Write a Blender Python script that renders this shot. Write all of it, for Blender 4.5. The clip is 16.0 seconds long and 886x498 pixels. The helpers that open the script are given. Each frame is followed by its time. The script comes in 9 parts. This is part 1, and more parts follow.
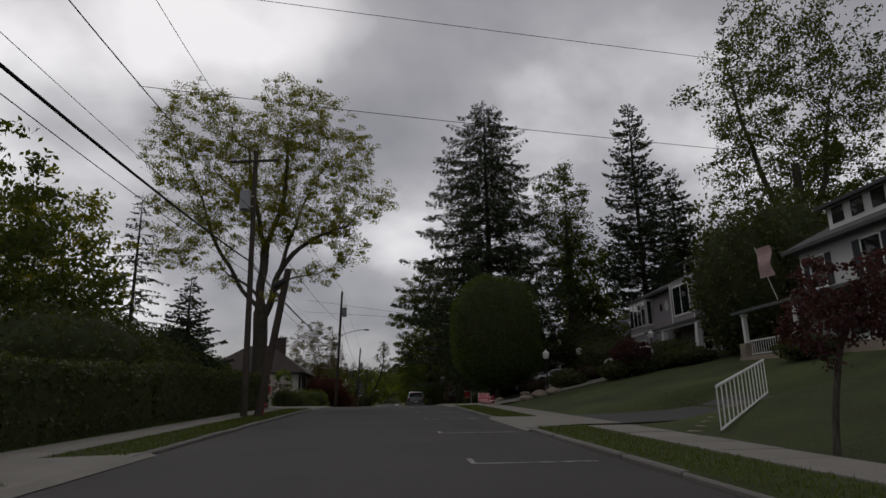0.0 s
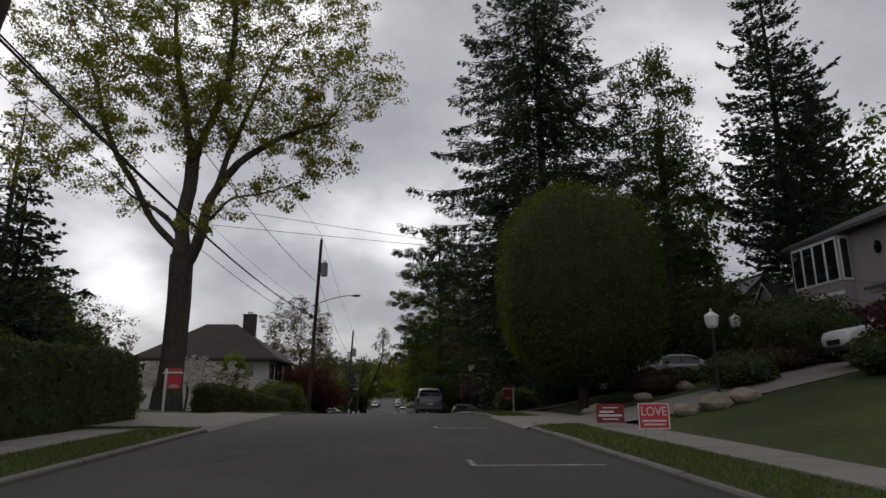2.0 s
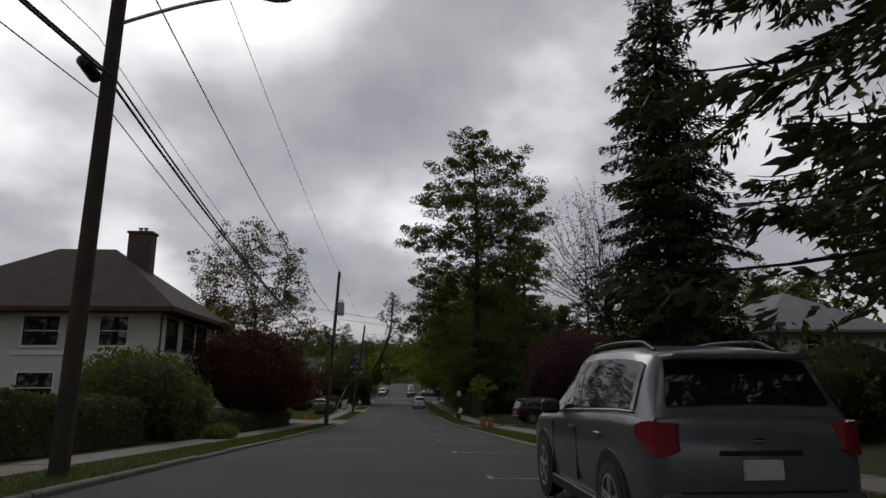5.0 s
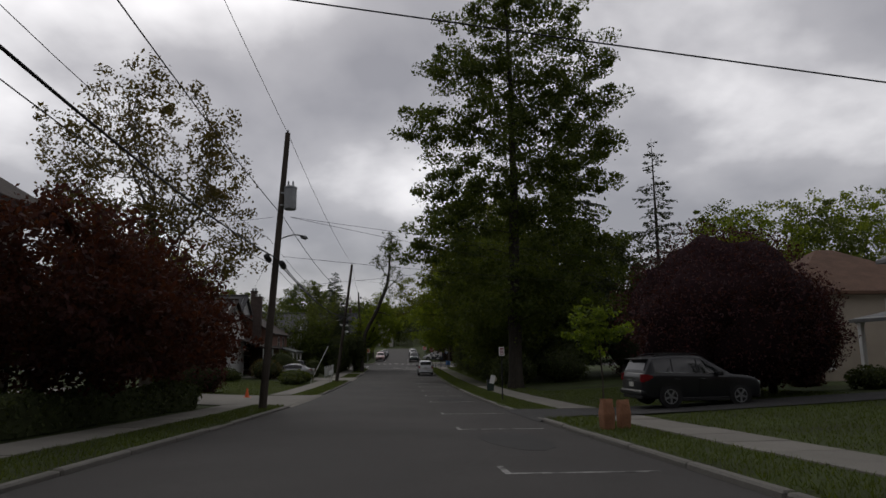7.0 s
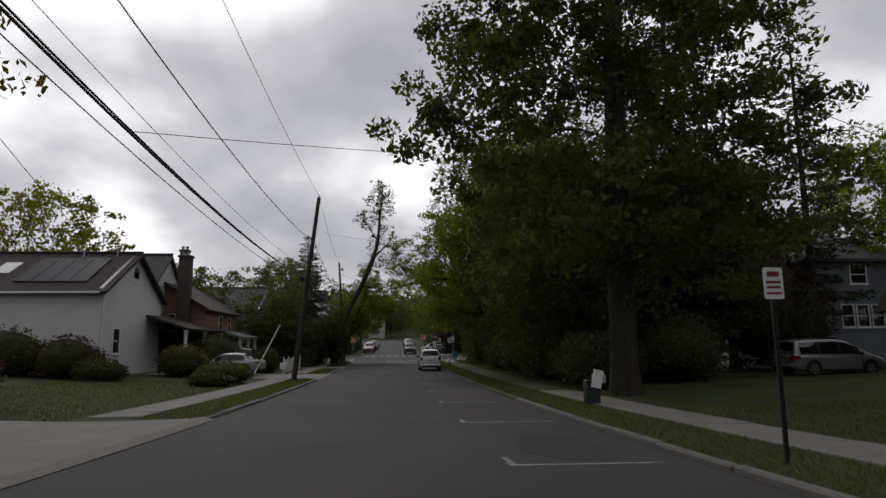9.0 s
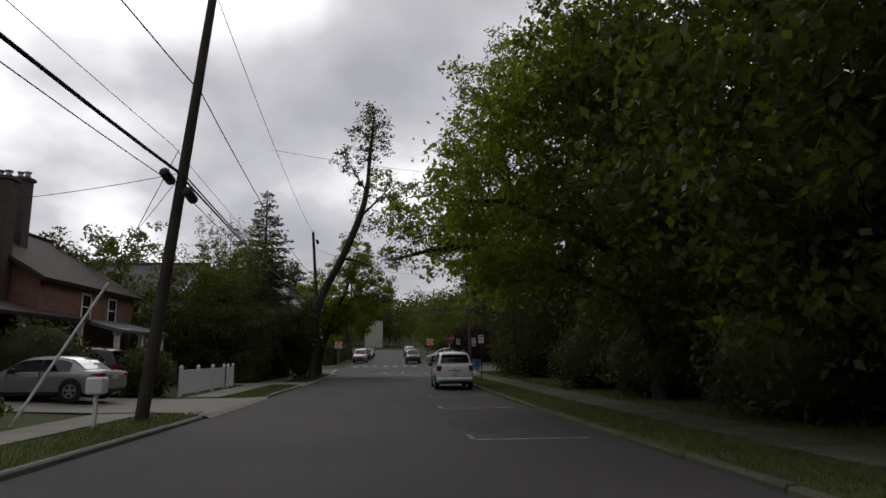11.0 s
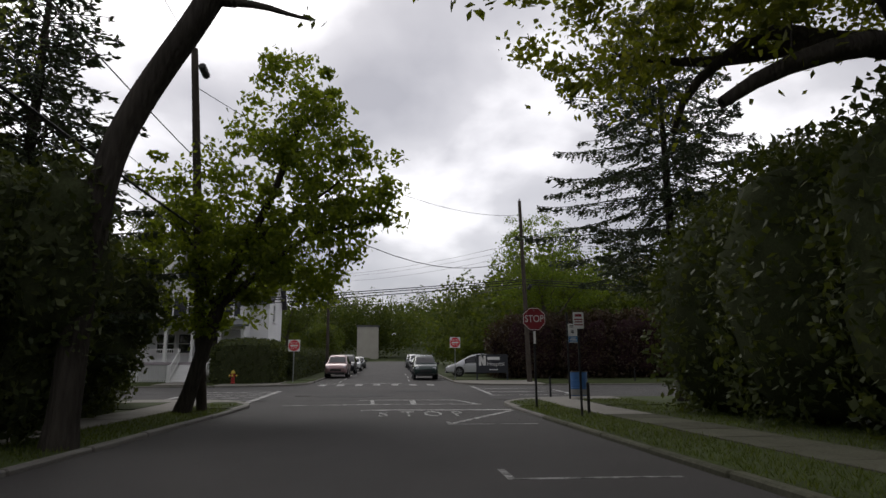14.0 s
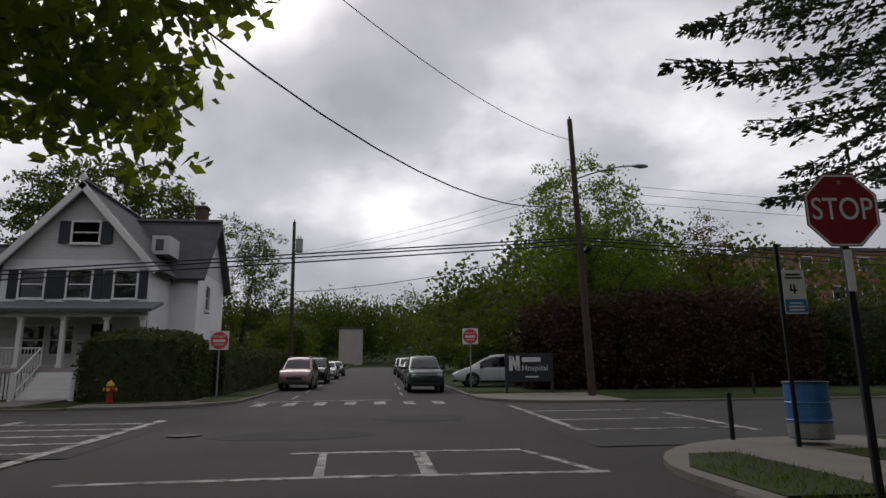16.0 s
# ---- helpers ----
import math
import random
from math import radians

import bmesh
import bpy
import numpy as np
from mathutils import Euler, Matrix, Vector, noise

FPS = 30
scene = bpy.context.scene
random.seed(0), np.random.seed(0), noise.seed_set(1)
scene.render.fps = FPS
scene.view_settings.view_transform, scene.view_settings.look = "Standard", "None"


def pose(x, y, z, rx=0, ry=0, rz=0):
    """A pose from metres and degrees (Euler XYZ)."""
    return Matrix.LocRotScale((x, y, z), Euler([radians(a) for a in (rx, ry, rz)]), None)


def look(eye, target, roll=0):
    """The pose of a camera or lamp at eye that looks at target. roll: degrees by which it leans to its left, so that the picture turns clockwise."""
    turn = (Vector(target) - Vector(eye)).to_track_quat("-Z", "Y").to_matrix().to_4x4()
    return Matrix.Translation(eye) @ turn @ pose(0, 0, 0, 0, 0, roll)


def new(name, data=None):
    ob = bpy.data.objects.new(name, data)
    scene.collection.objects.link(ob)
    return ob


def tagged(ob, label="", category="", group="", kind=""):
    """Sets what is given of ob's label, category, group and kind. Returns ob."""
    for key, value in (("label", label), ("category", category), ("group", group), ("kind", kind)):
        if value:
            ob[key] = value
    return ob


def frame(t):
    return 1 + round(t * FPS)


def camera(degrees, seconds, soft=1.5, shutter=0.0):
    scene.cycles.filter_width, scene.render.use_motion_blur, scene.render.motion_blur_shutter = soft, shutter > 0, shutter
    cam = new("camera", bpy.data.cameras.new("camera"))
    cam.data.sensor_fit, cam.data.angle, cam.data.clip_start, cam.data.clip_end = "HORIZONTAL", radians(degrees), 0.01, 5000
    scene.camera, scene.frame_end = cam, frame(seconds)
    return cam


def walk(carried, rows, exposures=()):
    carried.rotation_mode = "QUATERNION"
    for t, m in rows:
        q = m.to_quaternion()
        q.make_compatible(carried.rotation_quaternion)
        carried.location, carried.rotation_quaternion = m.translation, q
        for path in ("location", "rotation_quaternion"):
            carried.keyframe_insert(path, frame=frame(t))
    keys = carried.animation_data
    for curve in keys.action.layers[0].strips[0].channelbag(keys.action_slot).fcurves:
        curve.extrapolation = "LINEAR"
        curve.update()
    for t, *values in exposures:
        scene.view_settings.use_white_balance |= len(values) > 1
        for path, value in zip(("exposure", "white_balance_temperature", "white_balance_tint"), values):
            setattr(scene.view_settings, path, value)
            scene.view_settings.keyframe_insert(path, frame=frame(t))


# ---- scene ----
cam = camera(71.0, 16.0)
PATH = [
    (0, (0.432, -5.493, 1.187), (0.6022, -3.5608, 1.6734), -1.10),
    (0.5, (0.459, 0.395, 1.377), (0.6299, 2.3292, 1.8553), -0.80),
    (1, (0.486, 6.230, 1.545), (0.6562, 8.1664, 2.0179), -0.49),
    (1.5, (0.499, 12.078, 1.737), (0.6650, 14.0143, 2.2075), -0.31),
    (2, (0.496, 17.972, 1.895), (0.6591, 19.9099, 2.3626), -0.17),
    (2.5, (0.423, 23.917, 2.029), (0.5873, 25.8560, 2.4914), -0.52),
    (3, (0.439, 29.873, 2.186), (0.5943, 31.8134, 2.6441), -0.79),
    (3.5, (0.421, 35.943, 2.373), (0.5669, 37.8848, 2.8295), -0.45),
    (6, (0.277, 67.067, 1.925), (0.4049, 69.0283, 2.2942), -0.22),
    (6.5, (0.346, 72.646, 1.710), (0.4754, 74.6129, 2.0481), -0.42),
    (7, (0.382, 78.304, 1.428), (0.5167, 80.2738, 1.7470), -0.48),
    (7.5, (0.357, 83.952, 1.153), (0.4973, 85.9223, 1.4640), -0.85),
    (8, (0.347, 89.505, 0.959), (0.4904, 91.4768, 1.2595), -0.74),
    (8.5, (0.269, 95.333, 0.761), (0.4224, 97.3046, 1.0578), -0.52),
    (9, (0.211, 101.166, 0.525), (0.3709, 103.1359, 0.8280), -0.53),
    (11.5, (0.422, 129.933, -0.198), (0.5841, 131.8955, 0.1513), -0.67),
    (12, (0.364, 135.717, -0.283), (0.5223, 137.6778, 0.0771), -0.14),
    (12.5, (0.392, 141.411, -0.324), (0.5470, 143.3697, 0.0485), -0.03),
    (13, (0.354, 146.785, -0.312), (0.5119, 148.7429, 0.0668), -0.15),
    (13.5, (0.373, 151.791, -0.230), (0.5358, 153.7478, 0.1485), -0.52),
    (14, (0.381, 156.612, -0.332), (0.5476, 158.5676, 0.0524), -0.25),
    (14.5, (0.311, 161.056, -0.337), (0.4942, 163.0091, 0.0513), -0.47),
    (15, (0.407, 165.131, -0.341), (0.5977, 167.0830, 0.0498), -0.73),
    (15.5, (0.471, 168.647, -0.327), (0.6697, 170.5969, 0.0708), -0.78),
    (16, (0.549, 171.752, -0.247), (0.7595, 173.6997, 0.1567), -0.60),
]
walk(cam, [(t, look(eye, target, roll)) for t, eye, target, roll in PATH],
     [(0, -0.5), (1.0, -0.4), (1.8, -0.08), (2.5, 0.08), (3.1, 0.05), (3.7, -0.03), (5.8, -0.23), (7.0, -0.24), (7.6, -0.22), (8.4, 0.04), (9.2, 0.1), (11.5, 0.17), (12.5, 0.3), (13.5, 0.55), (14.0, 0.42), (14.5, 0.22), (15.5, 0.26), (16.0, 0.1)])

# ---- lie of the land: slope of the road in degrees along its length ----
PROFILE = [(-200, 1.63), (20, 1.63), (40, 1.28), (60, -2.51), (80, -2.53), (100, -2.18), (120, -1.14), (150, 0.09), (176, 0.1), (184, 1.6), (300, 1.6), (420, 2.5)]
_ys = np.linspace(-200, 700, 3601)
_sl = np.tan(np.radians(np.interp(_ys, [a for a, b in PROFILE], [b for a, b in PROFILE])))
_zs = np.concatenate([[0], np.cumsum((_sl[1:] + _sl[:-1]) / 2 * np.diff(_ys))])
_zs -= np.interp(0, _ys, _zs)
HALF = 4.65                    # half the width of the road
CROSS0, CROSS1 = 183.5, 194.5  # the cross street


def road_z(y):
    return np.interp(y, _ys, _zs)


def ground_z(x, y):
    """Height of the lawns and verges."""
    x, y = np.asarray(x, float), np.asarray(y, float)
    right = np.interp(y, [-60, 52, 70, 100, 150, 172], [0.21, 0.21, 0.06, 0.045, 0.02, 0.0]) * np.clip(x - 8.3, 0, 16)
    cut = np.clip((y - 13.0) / 1.2, 0, 1) * np.clip((20.8 - y) / 1.2, 0, 1) * np.clip((16.5 - x) / 4, 0, 1)
    right = right * (1 - 0.8 * cut)
    left = np.interp(y, [-60, 40, 60, 90, 150, 172], [0.03, 0.03, 0.05, 0.06, 0.05, 0.0]) * np.clip(-x - 8.3, 0, 20)
    return road_z(y) + 0.09 + right + left


# ---- world and sun: a bright overcast sky ----
world = bpy.data.worlds.new("overcast_sky")
scene.world = world
world.use_nodes = True
nt = world.node_tree
nt.nodes.clear()
N, L = nt.nodes.new, nt.links.new
tc, sep, comb = N("ShaderNodeTexCoord"), N("ShaderNodeSeparateXYZ"), N("ShaderNodeCombineXYZ")
L(tc.outputs["Generated"], sep.inputs[0])
up = N("ShaderNodeMath"); up.operation = "MAXIMUM"; up.inputs[1].default_value = 0.0; L(sep.outputs["Z"], up.inputs[0])
lift = N("ShaderNodeMath"); lift.operation = "ADD"; lift.inputs[1].default_value = 0.42; L(up.outputs[0], lift.inputs[0])
for axis in ("X", "Y"):
    div = N("ShaderNodeMath"); div.operation = "DIVIDE"
    L(sep.outputs[axis], div.inputs[0]); L(lift.outputs[0], div.inputs[1]); L(div.outputs[0], comb.inputs[axis])
clouds = N("ShaderNodeTexNoise"); clouds.inputs["Scale"].default_value = 2.3; clouds.inputs["Detail"].default_value = 7
clouds.inputs["Roughness"].default_value = 0.46; clouds.inputs["Distortion"].default_value = 0.1
shift = N("ShaderNodeMapping"); shift.inputs["Location"].default_value = (3.1, 1.4, 0.0)
L(comb.outputs[0], shift.inputs[0]); L(shift.outputs[0], clouds.inputs["Vector"])
ramp = N("ShaderNodeValToRGB")
ramp.color_ramp.elements[0].position, ramp.color_ramp.elements[0].color = 0.36, (0.345, 0.335, 0.358, 1)
ramp.color_ramp.elements[1].position, ramp.color_ramp.elements[1].color = 0.72, (1.2, 1.17, 1.18, 1)
mid = ramp.color_ramp.elements.new(0.52); mid.color = (0.52, 0.504, 0.524, 1)
sky = N("ShaderNodeTexSky"); sky.sky_type = "NISHITA"; sky.sun_disc = False
sky.sun_elevation, sky.sun_rotation = radians(48), radians(-22)
thin = N("ShaderNodeMixRGB"); thin.blend_type = "ADD"; thin.inputs[0].default_value = 0.012
L(ramp.outputs[0], thin.inputs[1]); L(sky.outputs[0], thin.inputs[2])
bg = N("ShaderNodeBackground"); bg.inputs["Strength"].default_value = 0.95
# the cloud is thinnest towards the hidden sun, with a second break to the right of it, and dullest behind
def lobe(azimuth, height, sharp, gain):
    a, e = radians(azimuth), radians(height)
    dot = N("ShaderNodeVectorMath"); dot.operation = "DOT_PRODUCT"
    dot.inputs[1].default_value = (math.sin(a) * math.cos(e), math.cos(a) * math.cos(e), math.sin(e))
    L(tc.outputs["Generated"], dot.inputs[0])
    pos = N("ShaderNodeMath"); pos.operation = "MAXIMUM"; pos.inputs[1].default_value = 0.0; L(dot.outputs["Value"], pos.inputs[0])
    pw = N("ShaderNodeMath"); pw.operation = "POWER"; pw.inputs[1].default_value = sharp; L(pos.outputs[0], pw.inputs[0])
    mu = N("ShaderNodeMath"); mu.operation = "MULTIPLY"; mu.inputs[1].default_value = gain; L(pw.outputs[0], mu.inputs[0])
    return mu.outputs[0]


def total(a, b):
    ad = N("ShaderNodeMath"); ad.operation = "ADD"; L(a, ad.inputs[0]); L(b, ad.inputs[1])
    return ad.outputs[0]


glow = total(total(lobe(-21, 31, 60, 0.25), total(lobe(27, 21, 140, 0.14), lobe(10, 31, 150, 0.09))), lobe(-10, 28, 2.0, 0.10))
glow = total(glow, total(lobe(0, -4, 22, -0.12), lobe(-3, 23, 70, -0.06)))
mass = N("ShaderNodeMath"); mass.operation = "ADD"; L(clouds.outputs["Fac"], mass.inputs[0]); L(glow, mass.inputs[1])
base_dim = N("ShaderNodeMath"); base_dim.operation = "SUBTRACT"; base_dim.inputs[1].default_value = 0.075; L(mass.outputs[0], base_dim.inputs[0])
L(base_dim.outputs[0], ramp.inputs[0])
L(thin.outputs[0], bg.inputs["Color"]); L(bg.outputs[0], N("ShaderNodeOutputWorld").inputs[0])
sun = new("sun", bpy.data.lights.new("sun", "SUN"))
sun.data.energy, sun.data.angle, sun.data.color = 0.55, radians(30), (1.0, 0.97, 0.93)
sun.matrix_world = look((-16, 50, 42), (0, 0, 0))

# ---- materials ----
M = {}


def material(name, base, rough=0.8, metal=0.0, var=0.25, scale=1.5, fine=25.0, bump=0.15, bump_scale=60.0, spec=0.4, tint=None, piece=0.0, coat=0.0, grain=1.0):
    """A surface with blotches at one scale, grain at another, and a fine relief."""
    m = bpy.data.materials.new(name)
    m.use_nodes = True
    t = m.node_tree
    bs = t.nodes["Principled BSDF"]
    bs.inputs["Roughness"].default_value, bs.inputs["Metallic"].default_value = rough, metal
    bs.inputs["Specular IOR Level"].default_value, bs.inputs["Coat Weight"].default_value = spec, coat
    co = t.nodes.new("ShaderNodeMapping")
    co.inputs["Scale"].default_value = (1, 1, grain)
    t.links.new(t.nodes.new("ShaderNodeTexCoord").outputs["Object"], co.inputs[0])
    n1, n2 = t.nodes.new("ShaderNodeTexNoise"), t.nodes.new("ShaderNodeTexNoise")
    n1.inputs["Scale"].default_value, n2.inputs["Scale"].default_value = scale, fine
    n1.inputs["Detail"].default_value = n2.inputs["Detail"].default_value = 4
    for n in (n1, n2):
        t.links.new(co.outputs[0], n.inputs["Vector"])
    add = t.nodes.new("ShaderNodeMath"); add.operation = "ADD"
    t.links.new(n1.outputs["Fac"], add.inputs[0]); t.links.new(n2.outputs["Fac"], add.inputs[1])
    fac = add.outputs[0]
    if piece:
        info, mul = t.nodes.new("ShaderNodeObjectInfo"), t.nodes.new("ShaderNodeMath")
        mul.operation = "MULTIPLY_ADD"; mul.inputs[1].default_value = piece
        t.links.new(info.outputs["Random"], mul.inputs[0]); t.links.new(fac, mul.inputs[2]); fac = mul.outputs[0]
    rng = t.nodes.new("ShaderNodeMapRange"); rng.inputs["From Min"].default_value, rng.inputs["From Max"].default_value = 0.65, 1.35 + piece
    t.links.new(fac, rng.inputs["Value"])
    mix = t.nodes.new("ShaderNodeMixRGB")
    lo = tint or base
    mix.inputs[1].default_value = (*[c * (1 - var) for c in lo], 1)
    mix.inputs[2].default_value = (*[min(1, c * (1 + var)) for c in base], 1)
    t.links.new(rng.outputs[0], mix.inputs[0]); t.links.new(mix.outputs[0], bs.inputs["Base Color"])
    if bump:
        nb, b = t.nodes.new("ShaderNodeTexNoise"), t.nodes.new("ShaderNodeBump")
        nb.inputs["Scale"].default_value, nb.inputs["Detail"].default_value, b.inputs["Strength"].default_value = bump_scale, 3, bump
        b.inputs["Distance"].default_value = 0.02 if grain == 1 else 0.07
        t.links.new(co.outputs[0], nb.inputs["Vector"]); t.links.new(nb.outputs["Fac"], b.inputs["Height"]); t.links.new(b.outputs[0], bs.inputs["Normal"])
    M[name] = m
    return m


def leaf_material(name, a, b, through_light=0.3, rough=0.6):
    """Leaves: each leaf takes a colour between a and b; some light comes through."""
    m = bpy.data.materials.new(name)
    m.use_nodes = True
    t = m.node_tree
    bs, out = t.nodes["Principled BSDF"], t.nodes["Material Output"]
    bs.inputs["Roughness"].default_value, bs.inputs["Specular IOR Level"].default_value = rough, 0.25
    geo, mix = t.nodes.new("ShaderNodeNewGeometry"), t.nodes.new("ShaderNodeMixRGB")
    mix.inputs[1].default_value, mix.inputs[2].default_value = (*a, 1), (*b, 1)
    t.links.new(geo.outputs["Random Per Island"], mix.inputs[0])
    t.links.new(mix.outputs[0], bs.inputs["Base Color"])
    tr, ms = t.nodes.new("ShaderNodeBsdfTranslucent"), t.nodes.new("ShaderNodeMixShader")
    bright = t.nodes.new("ShaderNodeMixRGB"); bright.blend_type = "MULTIPLY"; bright.inputs[0].default_value = 1
    bright.inputs[2].default_value = (1.75, 1.7, 0.6, 1)
    t.links.new(mix.outputs[0], bright.inputs[1]); t.links.new(bright.outputs[0], tr.inputs["Color"])
    ms.inputs[0].default_value = through_light
    t.links.new(bs.outputs[0], ms.inputs[1]); t.links.new(tr.outputs[0], ms.inputs[2]); t.links.new(ms.outputs[0], out.inputs["Surface"])
    M[name] = m


def glass_material(name, tint, rough=0.03):
    m = material(name, tint, rough, 0, 0.1, 1, 3, 0, spec=0.6)
    return m


def siding(name, base, pitch, rough=0.6):
    """Lap siding: boards of the given height, each with a shadow line under its lip."""
    m = material(name, base, rough, 0, 0.08, 0.7, 9, 0)
    t = m.node_tree
    co, sp = t.nodes.new("ShaderNodeTexCoord"), t.nodes.new("ShaderNodeSeparateXYZ")
    t.links.new(co.outputs["Object"], sp.inputs[0])
    dv, fr, b = t.nodes.new("ShaderNodeMath"), t.nodes.new("ShaderNodeMath"), t.nodes.new("ShaderNodeBump")
    dv.operation, dv.inputs[1].default_value, fr.operation = "DIVIDE", pitch, "FRACT"
    t.links.new(sp.outputs["Z"], dv.inputs[0]); t.links.new(dv.outputs[0], fr.inputs[0])
    b.inputs["Distance"].default_value, b.invert = pitch * 0.35, True
    t.links.new(fr.outputs[0], b.inputs["Height"]); t.links.new(b.outputs[0], t.nodes["Principled BSDF"].inputs["Normal"])


material("asphalt", (0.056, 0.052, 0.049), 0.85, 0, 0.28, 0.25, 40, 0.5, 180, 0.3)
material("asphalt_old", (0.066, 0.063, 0.06), 0.9, 0, 0.25, 0.5, 40, 0.5, 150, 0.3)
material("asphalt_patch", (0.045, 0.044, 0.043), 0.85, 0, 0.2, 0.8, 40, 0.4, 180, 0.3)
material("concrete", (0.205, 0.193, 0.168), 0.9, 0, 0.22, 1.2, 30, 0.3, 90, 0.3, piece=0.35)
material("dark_concrete", (0.1, 0.098, 0.07), 0.95, 0, 0.35, 1.4, 18, 0.4, 60, 0.2, tint=(0.05, 0.052, 0.03), piece=0.4)
material("kerb_stone", (0.16, 0.152, 0.135), 0.9, 0, 0.3, 2.0, 40, 0.4, 60, 0.3, piece=0.35)
material("soil_grass", (0.048, 0.066, 0.018), 0.95, 0, 0.4, 0.35, 12, 0.6, 30, 0.2, tint=(0.04, 0.042, 0.02))
material("mulch", (0.06, 0.035, 0.025), 0.95, 0, 0.4, 3, 40, 0.6, 40, 0.2)
material("road_paint", (0.46, 0.45, 0.43), 0.75, 0, 0.4, 2.2, 40, 0.2, 80, 0.3, tint=(0.17, 0.165, 0.16))
material("stall_paint", (0.34, 0.335, 0.32), 0.8, 0, 0.4, 3, 50, 0.3, 80, 0.3, tint=(0.09, 0.088, 0.085))
material("bark", (0.085, 0.074, 0.06), 0.95, 0, 0.55, 1.2, 16, 1.0, 16, 0.12, grain=0.16)
material("bark_dark", (0.05, 0.044, 0.037), 0.95, 0, 0.55, 1.2, 14, 1.0, 14, 0.1, grain=0.16)
# crown cores: dark colours in place of the shade inside the leaves
material("crown_shade", (0.044, 0.052, 0.024), 1.0, 0, 0.4, 2, 20, 0.5, 12, 0.05)
material("plum_shade", (0.03, 0.016, 0.018), 1.0, 0, 0.4, 2, 20, 0.5, 12, 0.05)
material("pole_wood", (0.07, 0.058, 0.048), 0.9, 0, 0.35, 1.2, 30, 0.6, 40, 0.2)
material("cable", (0.012, 0.012, 0.013), 0.6, 0, 0.1, 3, 20, 0)
material("iron_cover", (0.05, 0.046, 0.042), 0.7, 0.3, 0.3, 4, 40, 0.3)
material("galvanised", (0.33, 0.34, 0.35), 0.45, 0.7, 0.15, 4, 40, 0.05)
material("transformer_grey", (0.30, 0.31, 0.32), 0.5, 0.1, 0.2, 3, 20, 0.05)
material("black_plastic", (0.015, 0.015, 0.016), 0.5, 0, 0.2, 5, 40, 0.05)
material("rubber", (0.018, 0.018, 0.018), 0.85, 0, 0.2, 8, 60, 0.2)
material("sign_white", (0.72, 0.72, 0.70), 0.5, 0, 0.08, 4, 40, 0)
material("sign_red", (0.23, 0.02, 0.028), 0.45, 0, 0.15, 4, 40, 0)
material("sign_red_bright", (0.62, 0.06, 0.07), 0.5, 0, 0.1, 4, 40, 0)
material("sign_blue", (0.06, 0.2, 0.42), 0.5, 0, 0.1, 4, 40, 0)
material("white_paint", (0.72, 0.72, 0.70), 0.55, 0, 0.1, 1.2, 30, 0.05)
material("white_vinyl", (0.70, 0.70, 0.69), 0.4, 0, 0.08, 1.2, 30, 0.03)
material("stucco", (0.62, 0.60, 0.56), 0.9, 0, 0.1, 0.9, 60, 0.4, 120)
material("far_concrete", (0.36, 0.345, 0.3), 0.9, 0, 0.12, 0.6, 20, 0.2)
material("grey_paint", (0.34, 0.305, 0.315), 0.7, 0, 0.12, 1, 30, 0.1)
material("tan_paint", (0.42, 0.36, 0.29), 0.75, 0, 0.12, 1, 30, 0.1)
material("blue_paint", (0.17, 0.19, 0.22), 0.7, 0, 0.12, 1, 30, 0.1)
material("brick_wall", (0.22, 0.12, 0.09), 0.9, 0, 0.3, 3, 30, 0.5, 25)
material("chimney_brick", (0.08, 0.06, 0.052), 0.9, 0, 0.35, 3, 20, 0.6, 22)
material("stone", (0.26, 0.215, 0.165), 0.9, 0, 0.35, 2.5, 20, 0.7, 18, piece=0.3)
material("roof_brown", (0.05, 0.038, 0.033), 0.9, 0, 0.3, 1.5, 20, 0.7, 18)
material("roof_rust", (0.13, 0.075, 0.05), 0.9, 0, 0.3, 1.5, 20, 0.7, 18)
material("roof_grey", (0.085, 0.085, 0.088), 0.9, 0, 0.3, 1.5, 20, 0.7, 18)
material("roof_pale", (0.2, 0.2, 0.2), 0.85, 0, 0.2, 1.5, 20, 0.6, 18)
material("porch_roof", (0.12, 0.13, 0.125), 0.85, 0, 0.25, 1.5, 20, 0.6, 18)
material("solar_panel", (0.016, 0.017, 0.026), 0.5, 0.0, 0.2, 1, 8, 0, spec=0.12)
material("door_dark", (0.05, 0.04, 0.035), 0.5, 0, 0.2, 2, 20, 0.1)
material("shutter_navy", (0.025, 0.028, 0.035), 0.6, 0, 0.2, 2, 20, 0.1)
material("hydrant_red", (0.32, 0.025, 0.02), 0.5, 0, 0.2, 6, 40, 0.15)
material("hydrant_yellow", (0.55, 0.42, 0.05), 0.5, 0, 0.15, 6, 40, 0.1)
material("orange_plastic", (0.7, 0.12, 0.03), 0.5, 0, 0.1, 6, 40, 0.05)
material("paper_bag", (0.33, 0.16, 0.09), 0.9, 0, 0.25, 5, 30, 0.5, 20)
material("barrel_blue", (0.05, 0.15, 0.36), 0.45, 0.1, 0.3, 4, 30, 0.1)
material("barrel_grey", (0.28, 0.28, 0.27), 0.5, 0.2, 0.3, 4, 30, 0.1)
material("flag_cloth", (0.45, 0.3, 0.3), 0.9, 0, 0.15, 4, 30, 0.1)
material("lamp_glass", (0.7, 0.7, 0.68), 0.3, 0, 0.05, 4, 30, 0)
material("paint_silver_white", (0.68, 0.69, 0.70), 0.25, 0.0, 0.03, 1, 10, 0, coat=0.6)
material("paint_black", (0.012, 0.013, 0.015), 0.32, 0.0, 0.1, 1, 10, 0, coat=0.25)
